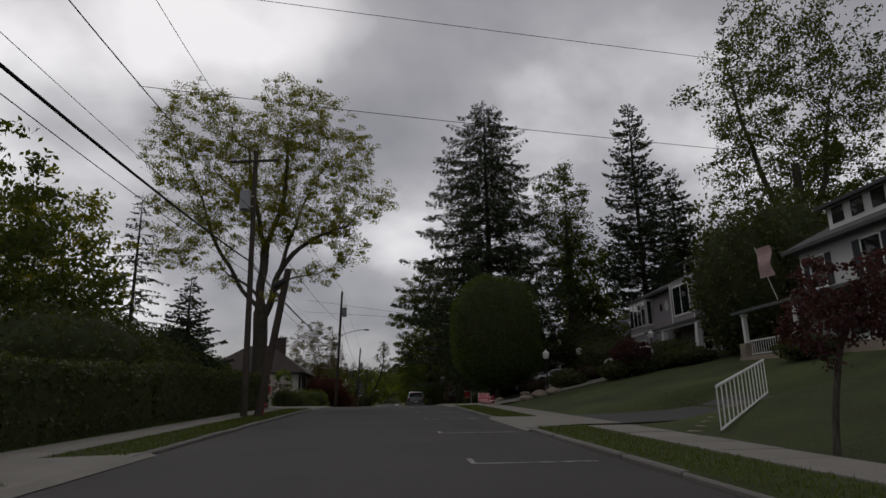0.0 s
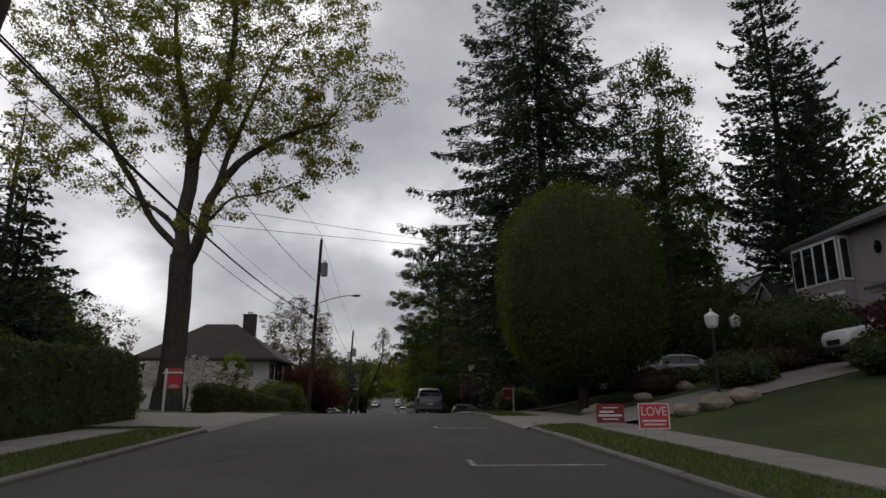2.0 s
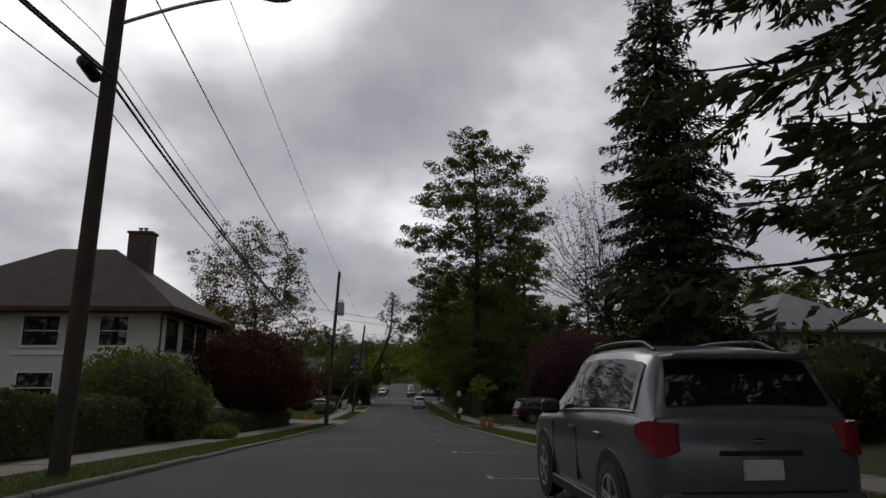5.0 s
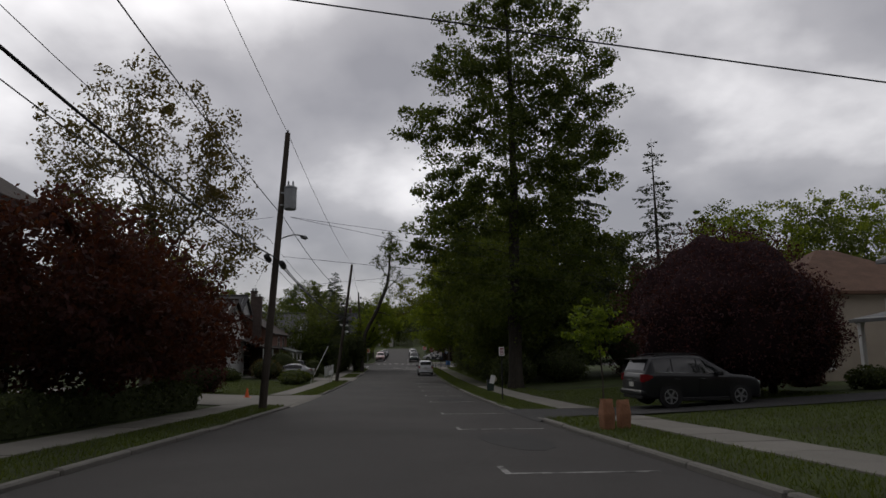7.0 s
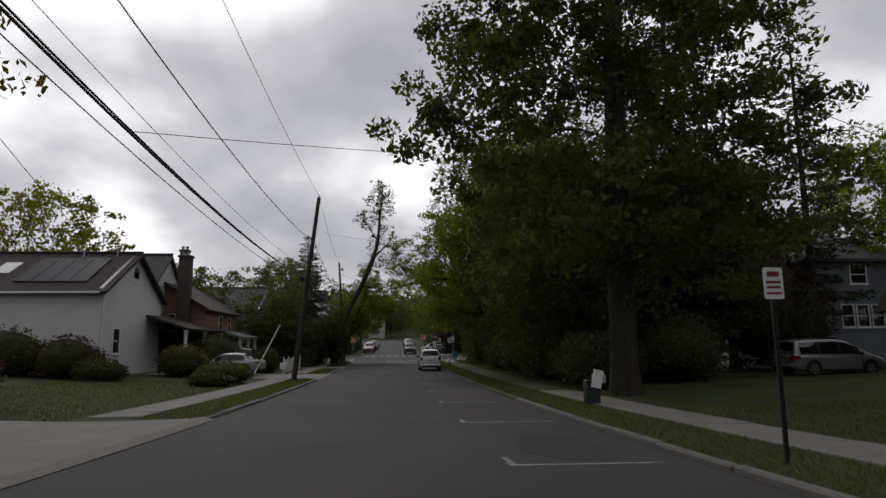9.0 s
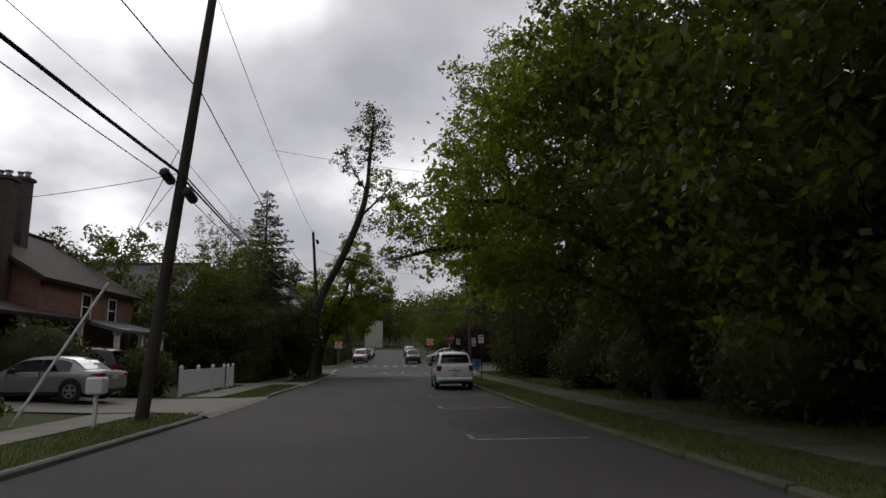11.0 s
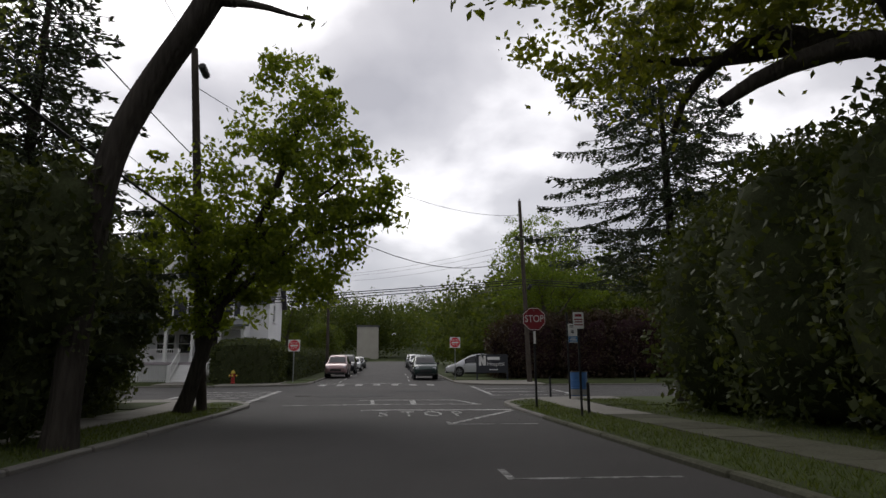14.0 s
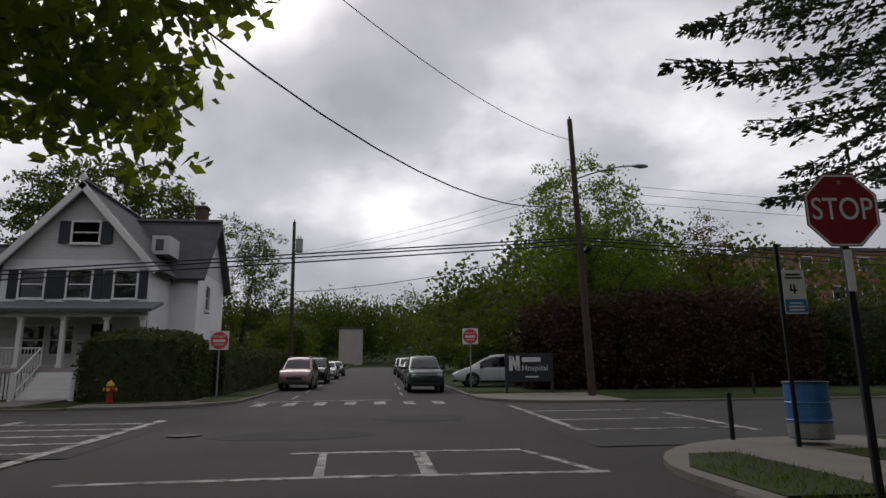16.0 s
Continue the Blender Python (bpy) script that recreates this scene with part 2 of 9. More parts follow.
material("paint_grey", (0.13, 0.135, 0.145), 0.28, 0.4, 0.1, 1, 10, 0, coat=0.5)
material("paint_silver", (0.28, 0.285, 0.29), 0.3, 0.5, 0.08, 1, 10, 0, coat=0.5)
material("paint_rose", (0.33, 0.22, 0.22), 0.3, 0.4, 0.08, 1, 10, 0, coat=0.5)
material("paint_green", (0.03, 0.05, 0.045), 0.25, 0.2, 0.1, 1, 10, 0, coat=0.5)
material("tail_red", (0.2, 0.012, 0.018), 0.2, 0, 0.1, 4, 20, 0, coat=0.5)
material("head_clear", (0.6, 0.62, 0.64), 0.12, 0.3, 0.1, 4, 20, 0, coat=0.5)
material("plate", (0.5, 0.5, 0.45), 0.5, 0, 0.1, 4, 20, 0)
material("chrome", (0.6, 0.6, 0.62), 0.15, 1.0, 0.05, 4, 20, 0)
glass_material("window_glass", (0.012, 0.014, 0.016))
glass_material("car_glass", (0.008, 0.009, 0.01))
siding("siding_white", (0.48, 0.48, 0.47), 0.18)
siding("siding_cool", (0.68, 0.68, 0.68), 0.14)
siding("siding_grey", (0.34, 0.35, 0.37), 0.16)

def wear(name, under, share):
    """Paint rubbed through to the surface below it in ragged patches."""
    t = M[name].node_tree
    bs = t.nodes["Principled BSDF"]
    old = bs.inputs["Base Color"].links[0].from_socket
    co, n, r, mix = t.nodes.new("ShaderNodeTexCoord"), t.nodes.new("ShaderNodeTexNoise"), t.nodes.new("ShaderNodeMapRange"), t.nodes.new("ShaderNodeMixRGB")
    n.inputs["Scale"].default_value, n.inputs["Detail"].default_value, n.inputs["Roughness"].default_value = 2.6, 9, 0.72
    r.inputs["From Min"].default_value, r.inputs["From Max"].default_value = share - 0.05, share + 0.06
    t.links.new(co.outputs["Object"], n.inputs["Vector"]); t.links.new(n.outputs["Fac"], r.inputs["Value"]); t.links.new(r.outputs[0], mix.inputs[0])
    mix.inputs[1].default_value = (*under, 1)
    t.links.new(old, mix.inputs[2]); t.links.new(mix.outputs[0], bs.inputs["Base Color"])


wear("road_paint", (0.06, 0.057, 0.054), 0.45)
wear("stall_paint", (0.06, 0.057, 0.054), 0.45)
leaf_material("leaf_maple", (0.095, 0.105, 0.02), (0.2, 0.19, 0.04), 0.6)
leaf_material("leaf_olive", (0.075, 0.105, 0.018), (0.15, 0.185, 0.032), 0.62)
leaf_material("leaf_dome", (0.045, 0.068, 0.015), (0.075, 0.108, 0.024), 0.4)
leaf_material("leaf_oak", (0.07, 0.088, 0.016), (0.145, 0.155, 0.032), 0.55)
leaf_material("leaf_hill", (0.06, 0.082, 0.02), (0.1, 0.122, 0.03), 0.4)
leaf_material("leaf_wood", (0.044, 0.064, 0.016), (0.094, 0.116, 0.028), 0.45)
leaf_material("leaf_green", (0.036, 0.055, 0.013), (0.085, 0.105, 0.024), 0.45)
leaf_material("leaf_bright", (0.07, 0.11, 0.02), (0.13, 0.17, 0.03), 0.55)
leaf_material("leaf_pale", (0.062, 0.082, 0.026), (0.13, 0.15, 0.052), 0.5)
leaf_material("leaf_dark", (0.036, 0.05, 0.018), (0.074, 0.088, 0.028), 0.28)
leaf_material("leaf_red", (0.034, 0.013, 0.013), (0.07, 0.022, 0.02), 0.45)
leaf_material("leaf_plum", (0.036, 0.016, 0.02), (0.086, 0.03, 0.033), 0.28)
leaf_material("leaf_thicket", (0.034, 0.024, 0.018), (0.066, 0.044, 0.03), 0.25)
leaf_material("leaf_bronze", (0.05, 0.045, 0.02), (0.1, 0.075, 0.035), 0.45)
leaf_material("needle", (0.03, 0.042, 0.024), (0.06, 0.076, 0.038), 0.15)
leaf_material("needle_blue", (0.032, 0.045, 0.032), (0.064, 0.082, 0.05), 0.15)
leaf_material("blossom", (0.5, 0.45, 0.45), (0.72, 0.66, 0.66), 0.05)
leaf_material("grass_blade", (0.05, 0.072, 0.014), (0.1, 0.125, 0.028), 0.35)


# ---- building blocks ----
def fast_mesh(name, verts, faces, mats, index=None, smooth=False):
    """A mesh from arrays: verts (n, 3), faces (m, k) with one k."""
    me = bpy.data.meshes.new(name)
    verts, faces = np.asarray(verts, np.float32), np.asarray(faces, np.int32)
    n, k = faces.shape
    me.vertices.add(len(verts)); me.vertices.foreach_set("co", verts.ravel())
    me.loops.add(n * k); me.loops.foreach_set("vertex_index", faces.ravel())
    me.polygons.add(n); me.polygons.foreach_set("loop_start", np.arange(0, n * k, k, dtype=np.int32))
    for m in mats:
        me.materials.append(M[m])
    if index is not None:
        me.polygons.foreach_set("material_index", np.asarray(index, np.int32))
    if smooth:
        me.polygons.foreach_set("use_smooth", np.ones(n, bool))
    me.update(calc_edges=True)
    return me


def thing(name, x, y, z, turn=0.0, label="", category="", group="", kind=""):
    """An Empty at the base of a thing; its parts hang from it."""
    ob = new(name)
    ob.empty_display_size = 0.2
    ob.matrix_world = pose(x, y, z, 0, 0, turn)
    return tagged(ob, label, category, group, kind)


def part(name, bm, mat, parent, label="", smooth=False):
    """Links a bmesh or a mesh as one mesh object under a thing or a part."""
    if isinstance(bm, bmesh.types.BMesh):
        me = bpy.data.meshes.new(name)
        if smooth:
            for f in bm.faces:
                f.smooth = True
        bm.to_mesh(me); bm.free()
    else:
        me = bm
    if not me.materials:
        me.materials.append(M[mat])
    ob = new(name, me)
    ob.parent = parent
    return tagged(ob, label)


def solo(name, bm, mat, label, category, group="", kind="", smooth=False):
    ob = part(name, bm, mat, None, "", smooth)
    return tagged(ob, label, category, group, kind)


def box(bm, x0, x1, y0, y1, z0, z1, bevel=0.0, m=None):
    """A block with its edges taken off."""
    mm = (m or Matrix()) @ Matrix.Translation(((x0 + x1) / 2, (y0 + y1) / 2, (z0 + z1) / 2)) @ Matrix.Diagonal((abs(x1 - x0), abs(y1 - y0), abs(z1 - z0), 1))
    made = bmesh.ops.create_cube(bm, size=1, matrix=mm)["verts"]
    if bevel:
        edges = list({e for v in made for e in v.link_edges})
        bmesh.ops.bevel(bm, geom=edges, offset=bevel, segments=1, affect="EDGES", profile=0.5)
    return bm


def boxed(*a, **k):
    return box(bmesh.new(), *a, **k)


def rod(bm, a, b, r0, r1=None, sides=8, cap=True):
    """A tapered round bar from a to b."""
    a, b = Vector(a), Vector(b)
    d = b - a
    m = Matrix.Translation((a + b) / 2) @ d.to_track_quat("Z", "Y").to_matrix().to_4x4()
    bmesh.ops.create_cone(bm, cap_ends=cap, segments=sides, radius1=r0, radius2=r0 if r1 is None else r1, depth=d.length, matrix=m)
    return bm


def rodded(*a, **k):
    return rod(bmesh.new(), *a, **k)


def lathe(bm, rings, sides=12, m=None):
    """A turned shape from (radius, height) rings, bottom to top."""
    m = m or Matrix()
    prev = None
    for r, z in rings:
        ring = [bm.verts.new(m @ Vector((r * math.cos(2 * math.pi * k / sides), r * math.sin(2 * math.pi * k / sides), z))) for k in range(sides)]
        if prev:
            for k in range(sides):
                bm.faces.new((prev[k], prev[(k + 1) % sides], ring[(k + 1) % sides], ring[k]))
        else:
            bm.faces.new(ring[::-1])
        prev = ring
    bm.faces.new(prev)
    return bm


def sweep(bm, pts, r, sides=6, taper=1.0):
    """A round bar along points."""
    pts = [Vector(p) for p in pts]
    prev = None
    for i, p in enumerate(pts):
        d = (pts[min(i + 1, len(pts) - 1)] - pts[max(i - 1, 0)]).normalized()
        u = d.cross(Vector((0.31, 0.2, 1.0)) if abs(d.z) < 0.9 else Vector((1, 0.1, 0))).normalized()
        w = d.cross(u)
        rr = r * (1 + (taper - 1) * i / (len(pts) - 1))
        ring = [bm.verts.new(p + rr * (u * math.cos(2 * math.pi * k / sides) + w * math.sin(2 * math.pi * k / sides))) for k in range(sides)]
        if prev:
            for k in range(sides):
                bm.faces.new((prev[k], prev[(k + 1) % sides], ring[(k + 1) % sides], ring[k]))
        prev = ring
    return bm


def prism(bm, pts, depth_vec):
    """A flat outline, pushed along depth_vec into a solid."""
    a = [bm.verts.new(p) for p in pts]
    b = [bm.verts.new(Vector(p) + Vector(depth_vec)) for p in pts]
    bm.faces.new(a[::-1]); bm.faces.new(b)
    for i in range(len(a)):
        j = (i + 1) % len(a)
        bm.faces.new((a[i], a[j], b[j], b[i]))
    bmesh.ops.recalc_face_normals(bm, faces=bm.faces[:])
    return bm


# ---- leaves, trees, hedges ----
def leaf_quads(rng, centres, size, slim=0.6, flat=0.0):
    """A kite-shaped leaf at each centre, turned at random."""
    n = len(centres)
    d = rng.normal(size=(n, 3)); d[:, 2] *= 1 - flat
    d /= np.linalg.norm(d, axis=1, keepdims=True) + 1e-9
    e = rng.normal(size=(n, 3))
    s = np.cross(d, e); s /= np.linalg.norm(s, axis=1, keepdims=True) + 1e-9
    k = size * rng.uniform(0.6, 1.35, (n, 1))
    up_ = np.cross(d, s)
    v = np.stack([centres - d * k * 0.5, centres + s * k * slim * 0.5 + up_ * k * 0.08, centres + d * k * 0.6, centres - s * k * slim * 0.5 + up_ * k * 0.08], 1)
    return v.reshape(-1, 3), np.arange(4 * n).reshape(-1, 4)


def tubes(nodes, parents, radii, thin=3):
    """Tapered tubes from each node to its parent, each one webbed to the one below it."""
    vs, fs, base = [], [], 0
    top = np.full(len(nodes), -1)
    low = np.full(len(nodes), -1)
    child = np.arange(len(nodes))[parents >= 0]
    par = parents[child]
    for lo, hi, k in ((0.0, 0.02, thin), (0.02, 0.09, 5), (0.09, 9.0, 10)):
        sel = (radii[child] >= lo) & (radii[child] < hi)
        c, p = child[sel], par[sel]
        if not len(c):
            continue
        d = nodes[c] - nodes[p]
        d /= np.linalg.norm(d, axis=1, keepdims=True) + 1e-9
        u = np.cross(d, [0.9, 0.35, 0.12]); u /= np.linalg.norm(u, axis=1, keepdims=True) + 1e-9
        w = np.cross(d, u)
        ang = 2 * np.pi * np.arange(k) / k
        ring = u[:, None] * np.cos(ang)[None, :, None] + w[:, None] * np.sin(ang)[None, :, None]
        ra, rb = np.minimum(radii[p], radii[c] * 1.5)[:, None, None], radii[c][:, None, None]
        a, b = nodes[p][:, None] - d[:, None] * ra * 0.3 + ring * ra, nodes[c][:, None] + d[:, None] * rb * 0.3 + ring * rb
        vs.append(np.concatenate([a, b], 1).reshape(-1, 3))
        i = base + np.arange(len(c))[:, None] * 2 * k
        j = np.arange(k)[None]
        fs.append(np.stack([i + j, i + (j + 1) % k, i + k + (j + 1) % k, i + k + j], -1).reshape(-1, 4))
        low[c], top[c] = i[:, 0], i[:, 0] + k
        base += len(c) * 2 * k
    web = child[top[par] >= 0]
    fs.append(np.stack([low[web], low[web] + 1, top[parents[web]] + 1, top[parents[web]]], -1))
    return np.concatenate(vs), np.concatenate(fs)


def grow(rng, stem, blobs, points, step, reach=4.5, kill=1.6, sag=0.0, begun=None):
    """Branches that grow from a stem towards points strewn in the crown's blobs (centre and half axes)."""
    vol = np.array([b[3] * b[4] * b[5] for b in blobs]); vol = np.maximum(1, points * vol / vol.sum()).astype(int)
    at = []
    for b, n in zip(blobs, vol):
        d = rng.normal(size=(n, 3)); d /= np.linalg.norm(d, axis=1, keepdims=True)
        at.append(np.array(b[:3]) + d * rng.uniform(0.15, 1, (n, 1)) ** 0.45 * np.array(b[3:]))
    at = np.concatenate(at)
    nodes, parents = [np.array(p, float) for p in stem], list(begun) if begun is not None else [-1] + list(range(len(stem) - 1))
    P = np.array(nodes)
    dist = np.linalg.norm(at[:, None] - P[None], axis=2)
    near, best = dist.argmin(1), dist.min(1)
    alive = np.ones(len(at), bool)
    for it in range(70):
        use = alive & (best < (reach if it > 6 else 1e9))
        if not use.any():
            use = alive & (best < best[alive].min() * 1.3) if alive.any() else use
            if not use.any():
                break
        pull = {}
        for a in np.nonzero(use)[0]:
            v = at[a] - nodes[near[a]]
            pull[near[a]] = pull.get(near[a], 0) + v / (np.linalg.norm(v) + 1e-9)
        fresh = []
        for i, v in pull.items():
            v = v / (np.linalg.norm(v) + 1e-9) + rng.normal(size=3) * 0.22
            v[2] -= sag
            v = v / np.linalg.norm(v)
            nodes.append(nodes[i] + v * step); parents.append(i); fresh.append(len(nodes) - 1)
        F = np.array([nodes[i] for i in fresh])
        dn = np.linalg.norm(at[:, None] - F[None], axis=2)
        m, k = dn.min(1), dn.argmin(1)
        better = m < best
        near[better], best[better] = np.array(fresh)[k[better]], m[better]
        alive &= best > kill
        if not alive.any() or len(nodes) > 5000:
            break
    return np.array(nodes), np.array(parents)


def thickness(parents, trunk, tip):
    n = len(parents)
    tips = np.zeros(n)
    has = np.zeros(n, bool); has[parents[parents >= 0]] = True
    tips[~has] = 1
    for i in range(n - 1, 0, -1):
        if parents[i] >= 0:
            tips[parents[i]] += tips[i]
    e = math.log(trunk / tip) / math.log(max(2, tips[0]))
    return tip * tips ** e


def bend(rng, pts, step, shake):
    """Points at even steps along a rounded line through pts."""
    pts = np.array(pts, float)
    run = np.concatenate([[0], np.cumsum(np.linalg.norm(np.diff(pts, axis=0), axis=1))])
    n = max(2, int(run[-1] / step))
    q = np.linspace(0, run[-1], n + 1)
    line = np.stack([np.interp(q, run, pts[:, k]) for k in range(3)], 1)
    line[1:-1] += rng.normal(size=(n - 1, 3)) * shake
    for _ in range(2):
        line[1:-1] = 0.5 * line[1:-1] + 0.25 * (line[:-2] + line[2:])
    return line


def crown_points(rng, blobs, n, inner=0.5):
    """Places strewn in the crown's rounded masses, more of them outwards."""
    vol = np.array([b[3] * b[4] * b[5] for b in blobs]) ** 0.8
    which = rng.choice(len(blobs), n, p=vol / vol.sum())
    B = np.array([b[:6] for b in blobs], float)[which]
    d = rng.normal(size=(n, 3)); d /= np.linalg.norm(d, axis=1, keepdims=True)
    lump = 1 + 0.16 * np.sin(d[:, :1] * 4.3 + which[:, None]) * np.cos(d[:, 1:2] * 3.7 + d[:, 2:] * 3.1 + which[:, None] * 2)
    return B[:, :3] + d * lump * rng.uniform(inner, 1, (n, 1)) ** 0.7 * B[:, 3:]


def leafy_tree(name, x, y, stem, blobs, trunk, leaf, size, leaves, label, seed=1, points=520, step=0.6, spread=0.5, bark="bark", tip=0.012, group="", thin_to=0.05, z=None, sag=0.0, slim=0.6, category="tree", limbs=(), sprays=0.55, tuft=44, taper=0.3, inner=0.5):
    """A broadleaf tree. stem: points of the trunk; blobs: the crown; limbs: (thickness, points); all from the tree's foot."""
    rng = np.random.default_rng(seed)
    root = thing(name, x, y, float(ground_z(x, y)) - 0.05 if z is None else z, 0, label, category, group)
    start = bend(rng, stem, step, 0.05 * step)
    begun, least = [-1] + list(range(len(start) - 1)), np.zeros(len(start))
    trunk_n = len(start)
    for thick, pts in limbs:
        line = bend(rng, pts, step, 0.22 * step)
        near = int(np.linalg.norm(start - line[0], axis=1).argmin())
        begun += [near] + list(range(len(start), len(start) + len(line) - 1))
        start = np.concatenate([start, line])
        least = np.concatenate([least, thick * np.linspace(1, 0.25, len(line))])
    nodes, parents = grow(rng, list(start), blobs, points, step, kill=step * 2.2, sag=sag, begun=begun)
    r = thickness(parents, trunk, tip)
    r[:len(least)] = np.maximum(r[:len(least)], least)
    up_ = np.maximum(nodes[:trunk_n, 2], 0)
    r[:trunk_n] = np.maximum(r[:trunk_n], trunk * (0.97 - taper * up_ / max(up_.max(), 1e-3))) * (1 + 0.35 * np.exp(-up_ / (trunk * 1.1)))
    v, f = tubes(nodes, parents, r)
    wood = fast_mesh("trunk", v, f, [bark], smooth=True)
    part("trunk", wood, bark, root)
    if leaves:
        twigs = np.nonzero((r < thin_to) & (parents >= 0))[0]
        outer = int(leaves * sprays)
        pick = rng.choice(twigs, leaves - outer)
        t = rng.uniform(0, 1, (leaves - outer, 1))
        c = nodes[pick] * t + nodes[parents[pick]] * (1 - t) + rng.normal(size=(leaves - outer, 3)) * spread * np.array([1, 1, 0.75])
        if outer:
            hub = crown_points(rng, blobs, max(1, outer // tuft), inner)
            which = rng.integers(0, len(hub), outer)
            wide = rng.uniform(0.6, 1.5, (len(hub), 1))[which]
            d = rng.normal(size=(outer, 3)); d /= np.linalg.norm(d, axis=1, keepdims=True)
            c = np.concatenate([c, hub[which] + d * rng.uniform(0.05, 1, (outer, 1)) ** 0.5 * wide * spread * np.array([1.7, 1.7, 0.95])])
        c = c[c[:, 2] > 0.25]
        v, f = leaf_quads(rng, c, size, slim)
        part("crown", fast_mesh("crown", v, f, [leaf]), leaf, root)
    return root


def conifer(name, x, y, height, radius, label, seed=1, bare=0.08, whorls=46, per=6, droop=0.35, needle="needle", twig=0.25, density=1.0, power=0.85, trunk=0.3, lean=(0, 0), lift=0.12, gaps=0.0, group="", z=None, hang=0.35, slim=0.2, fan=0.34, tips=0.0):
    """A conifer: a straight stem with whorls of boughs; each bough carries side twigs set with tufts of needles."""
    rng = np.random.default_rng(seed)
    root = thing(name, x, y, float(ground_z(x, y)) - 0.05 if z is None else z, 0, label, "tree", group)
    lean = np.array([lean[0], lean[1], 0.0])
    axis = lambda h: lean * (h / height) ** 1.2 + np.array([0, 0, h])
    hs = np.linspace(0, height, 24)
    stem = np.array([axis(h) for h in hs])
    rad = trunk * (1 - hs / height) ** 0.8 + 0.015
    nodes, parents, rr, cs, ds = list(stem), list(range(-1, 23)), list(rad), [], []
    for wh in range(whorls):
        q = min(max(bare + (1 - bare) * (wh + rng.uniform(-0.5, 0.5)) / whorls, bare), 0.985)
        h = q * height
        full = radius * (1 - (q - bare) / (1 - bare)) ** power + 0.15
        if q < bare + 0.12:
            full *= 0.65 + 0.35 * (q - bare) / 0.12
        n = max(3, int(per * (0.6 + 0.4 * full / radius)))
        a0 = rng.uniform(0, 6.28)
        for k in range(n):
            if rng.uniform() < gaps:
                continue
            a = a0 + 6.283 * k / n + rng.uniform(-0.4, 0.4)
            ln = full * rng.uniform(0.55, 1.12)
            out = np.array([math.cos(a), math.sin(a), 0])
            side = np.array([-out[1], out[0], 0])
            curve, wig, dr = rng.uniform(-0.12, 0.12), h + rng.uniform(-0.25, 0.25), droop * rng.uniform(0.6, 1.4)
            along = lambda s: axis(wig) + np.multiply.outer(ln * s, out) + np.multiply.outer(ln * (lift * s - dr * s * s * (1.25 - 0.45 * s) + tips * s ** 4), np.array([0, 0, 1.0])) + np.multiply.outer(ln * curve * s * s, side)
            m = max(3, int(ln / 0.6))
            line = along(np.linspace(0, 1, m + 1))
            for j in range(m + 1):
                nodes.append(line[j]); parents.append(max(1, int(wig / height * 23)) if j == 0 else len(nodes) - 2); rr.append(0.012 + 0.14 * trunk * (1 - j / m) * ln / max(radius, 1))
            # side twigs along the bough, longest in its middle
            tw = max(4, int(ln * 7 * density))
            s = rng.uniform(0.1, 1.0, tw)
            w = rng.choice([-1.0, 1.0], tw) * (ln * fan * (1.02 - s) * np.minimum(1, s * 3.5) + 0.12) * rng.uniform(0.35, 1.0, tw)
            per_twig = max(2, int(3 + 2.5 * ln * fan))
            u = rng.uniform(0.1, 1, (tw, per_twig))
            base = along(s)[:, None]
            c = base + (w[:, None] * u)[..., None] * side + (np.abs(w)[:, None] * u * 0.55)[..., None] * out
            c[..., 2] -= hang * np.abs(w)[:, None] * u * u + rng.uniform(0, 0.25, u.shape) * hang
            d = (np.sign(w)[:, None] * rng.uniform(0.1, 1, u.shape))[..., None] * side + rng.uniform(0.2, 1, u.shape)[..., None] * out
            d[..., 2] += rng.normal(size=u.shape) * 0.25 - hang * 0.5 + tips * 1.5
            cs.append(c.reshape(-1, 3)); ds.append(d.reshape(-1, 3))
    v, f = tubes(np.array(nodes), np.array(parents), np.array(rr))
    part("trunk", fast_mesh("trunk", v, f, ["bark_dark"]), "bark_dark", root)
    c, d = np.concatenate(cs), np.concatenate(ds)
    d /= np.linalg.norm(d, axis=1, keepdims=True)
    n = len(c)
    s = np.cross(d, rng.normal(size=(n, 3))); s /= np.linalg.norm(s, axis=1, keepdims=True) + 1e-9
    k = twig * rng.uniform(0.6, 1.4, (n, 1))
    v = np.stack([c, c + d * k * 0.5 + s * k * slim, c + d * k, c + d * k * 0.5 - s * k * slim], 1).reshape(-1, 3)
    part("foliage", fast_mesh("foliage", v, np.arange(4 * n).reshape(-1, 4), [needle]), needle, root)
    return root


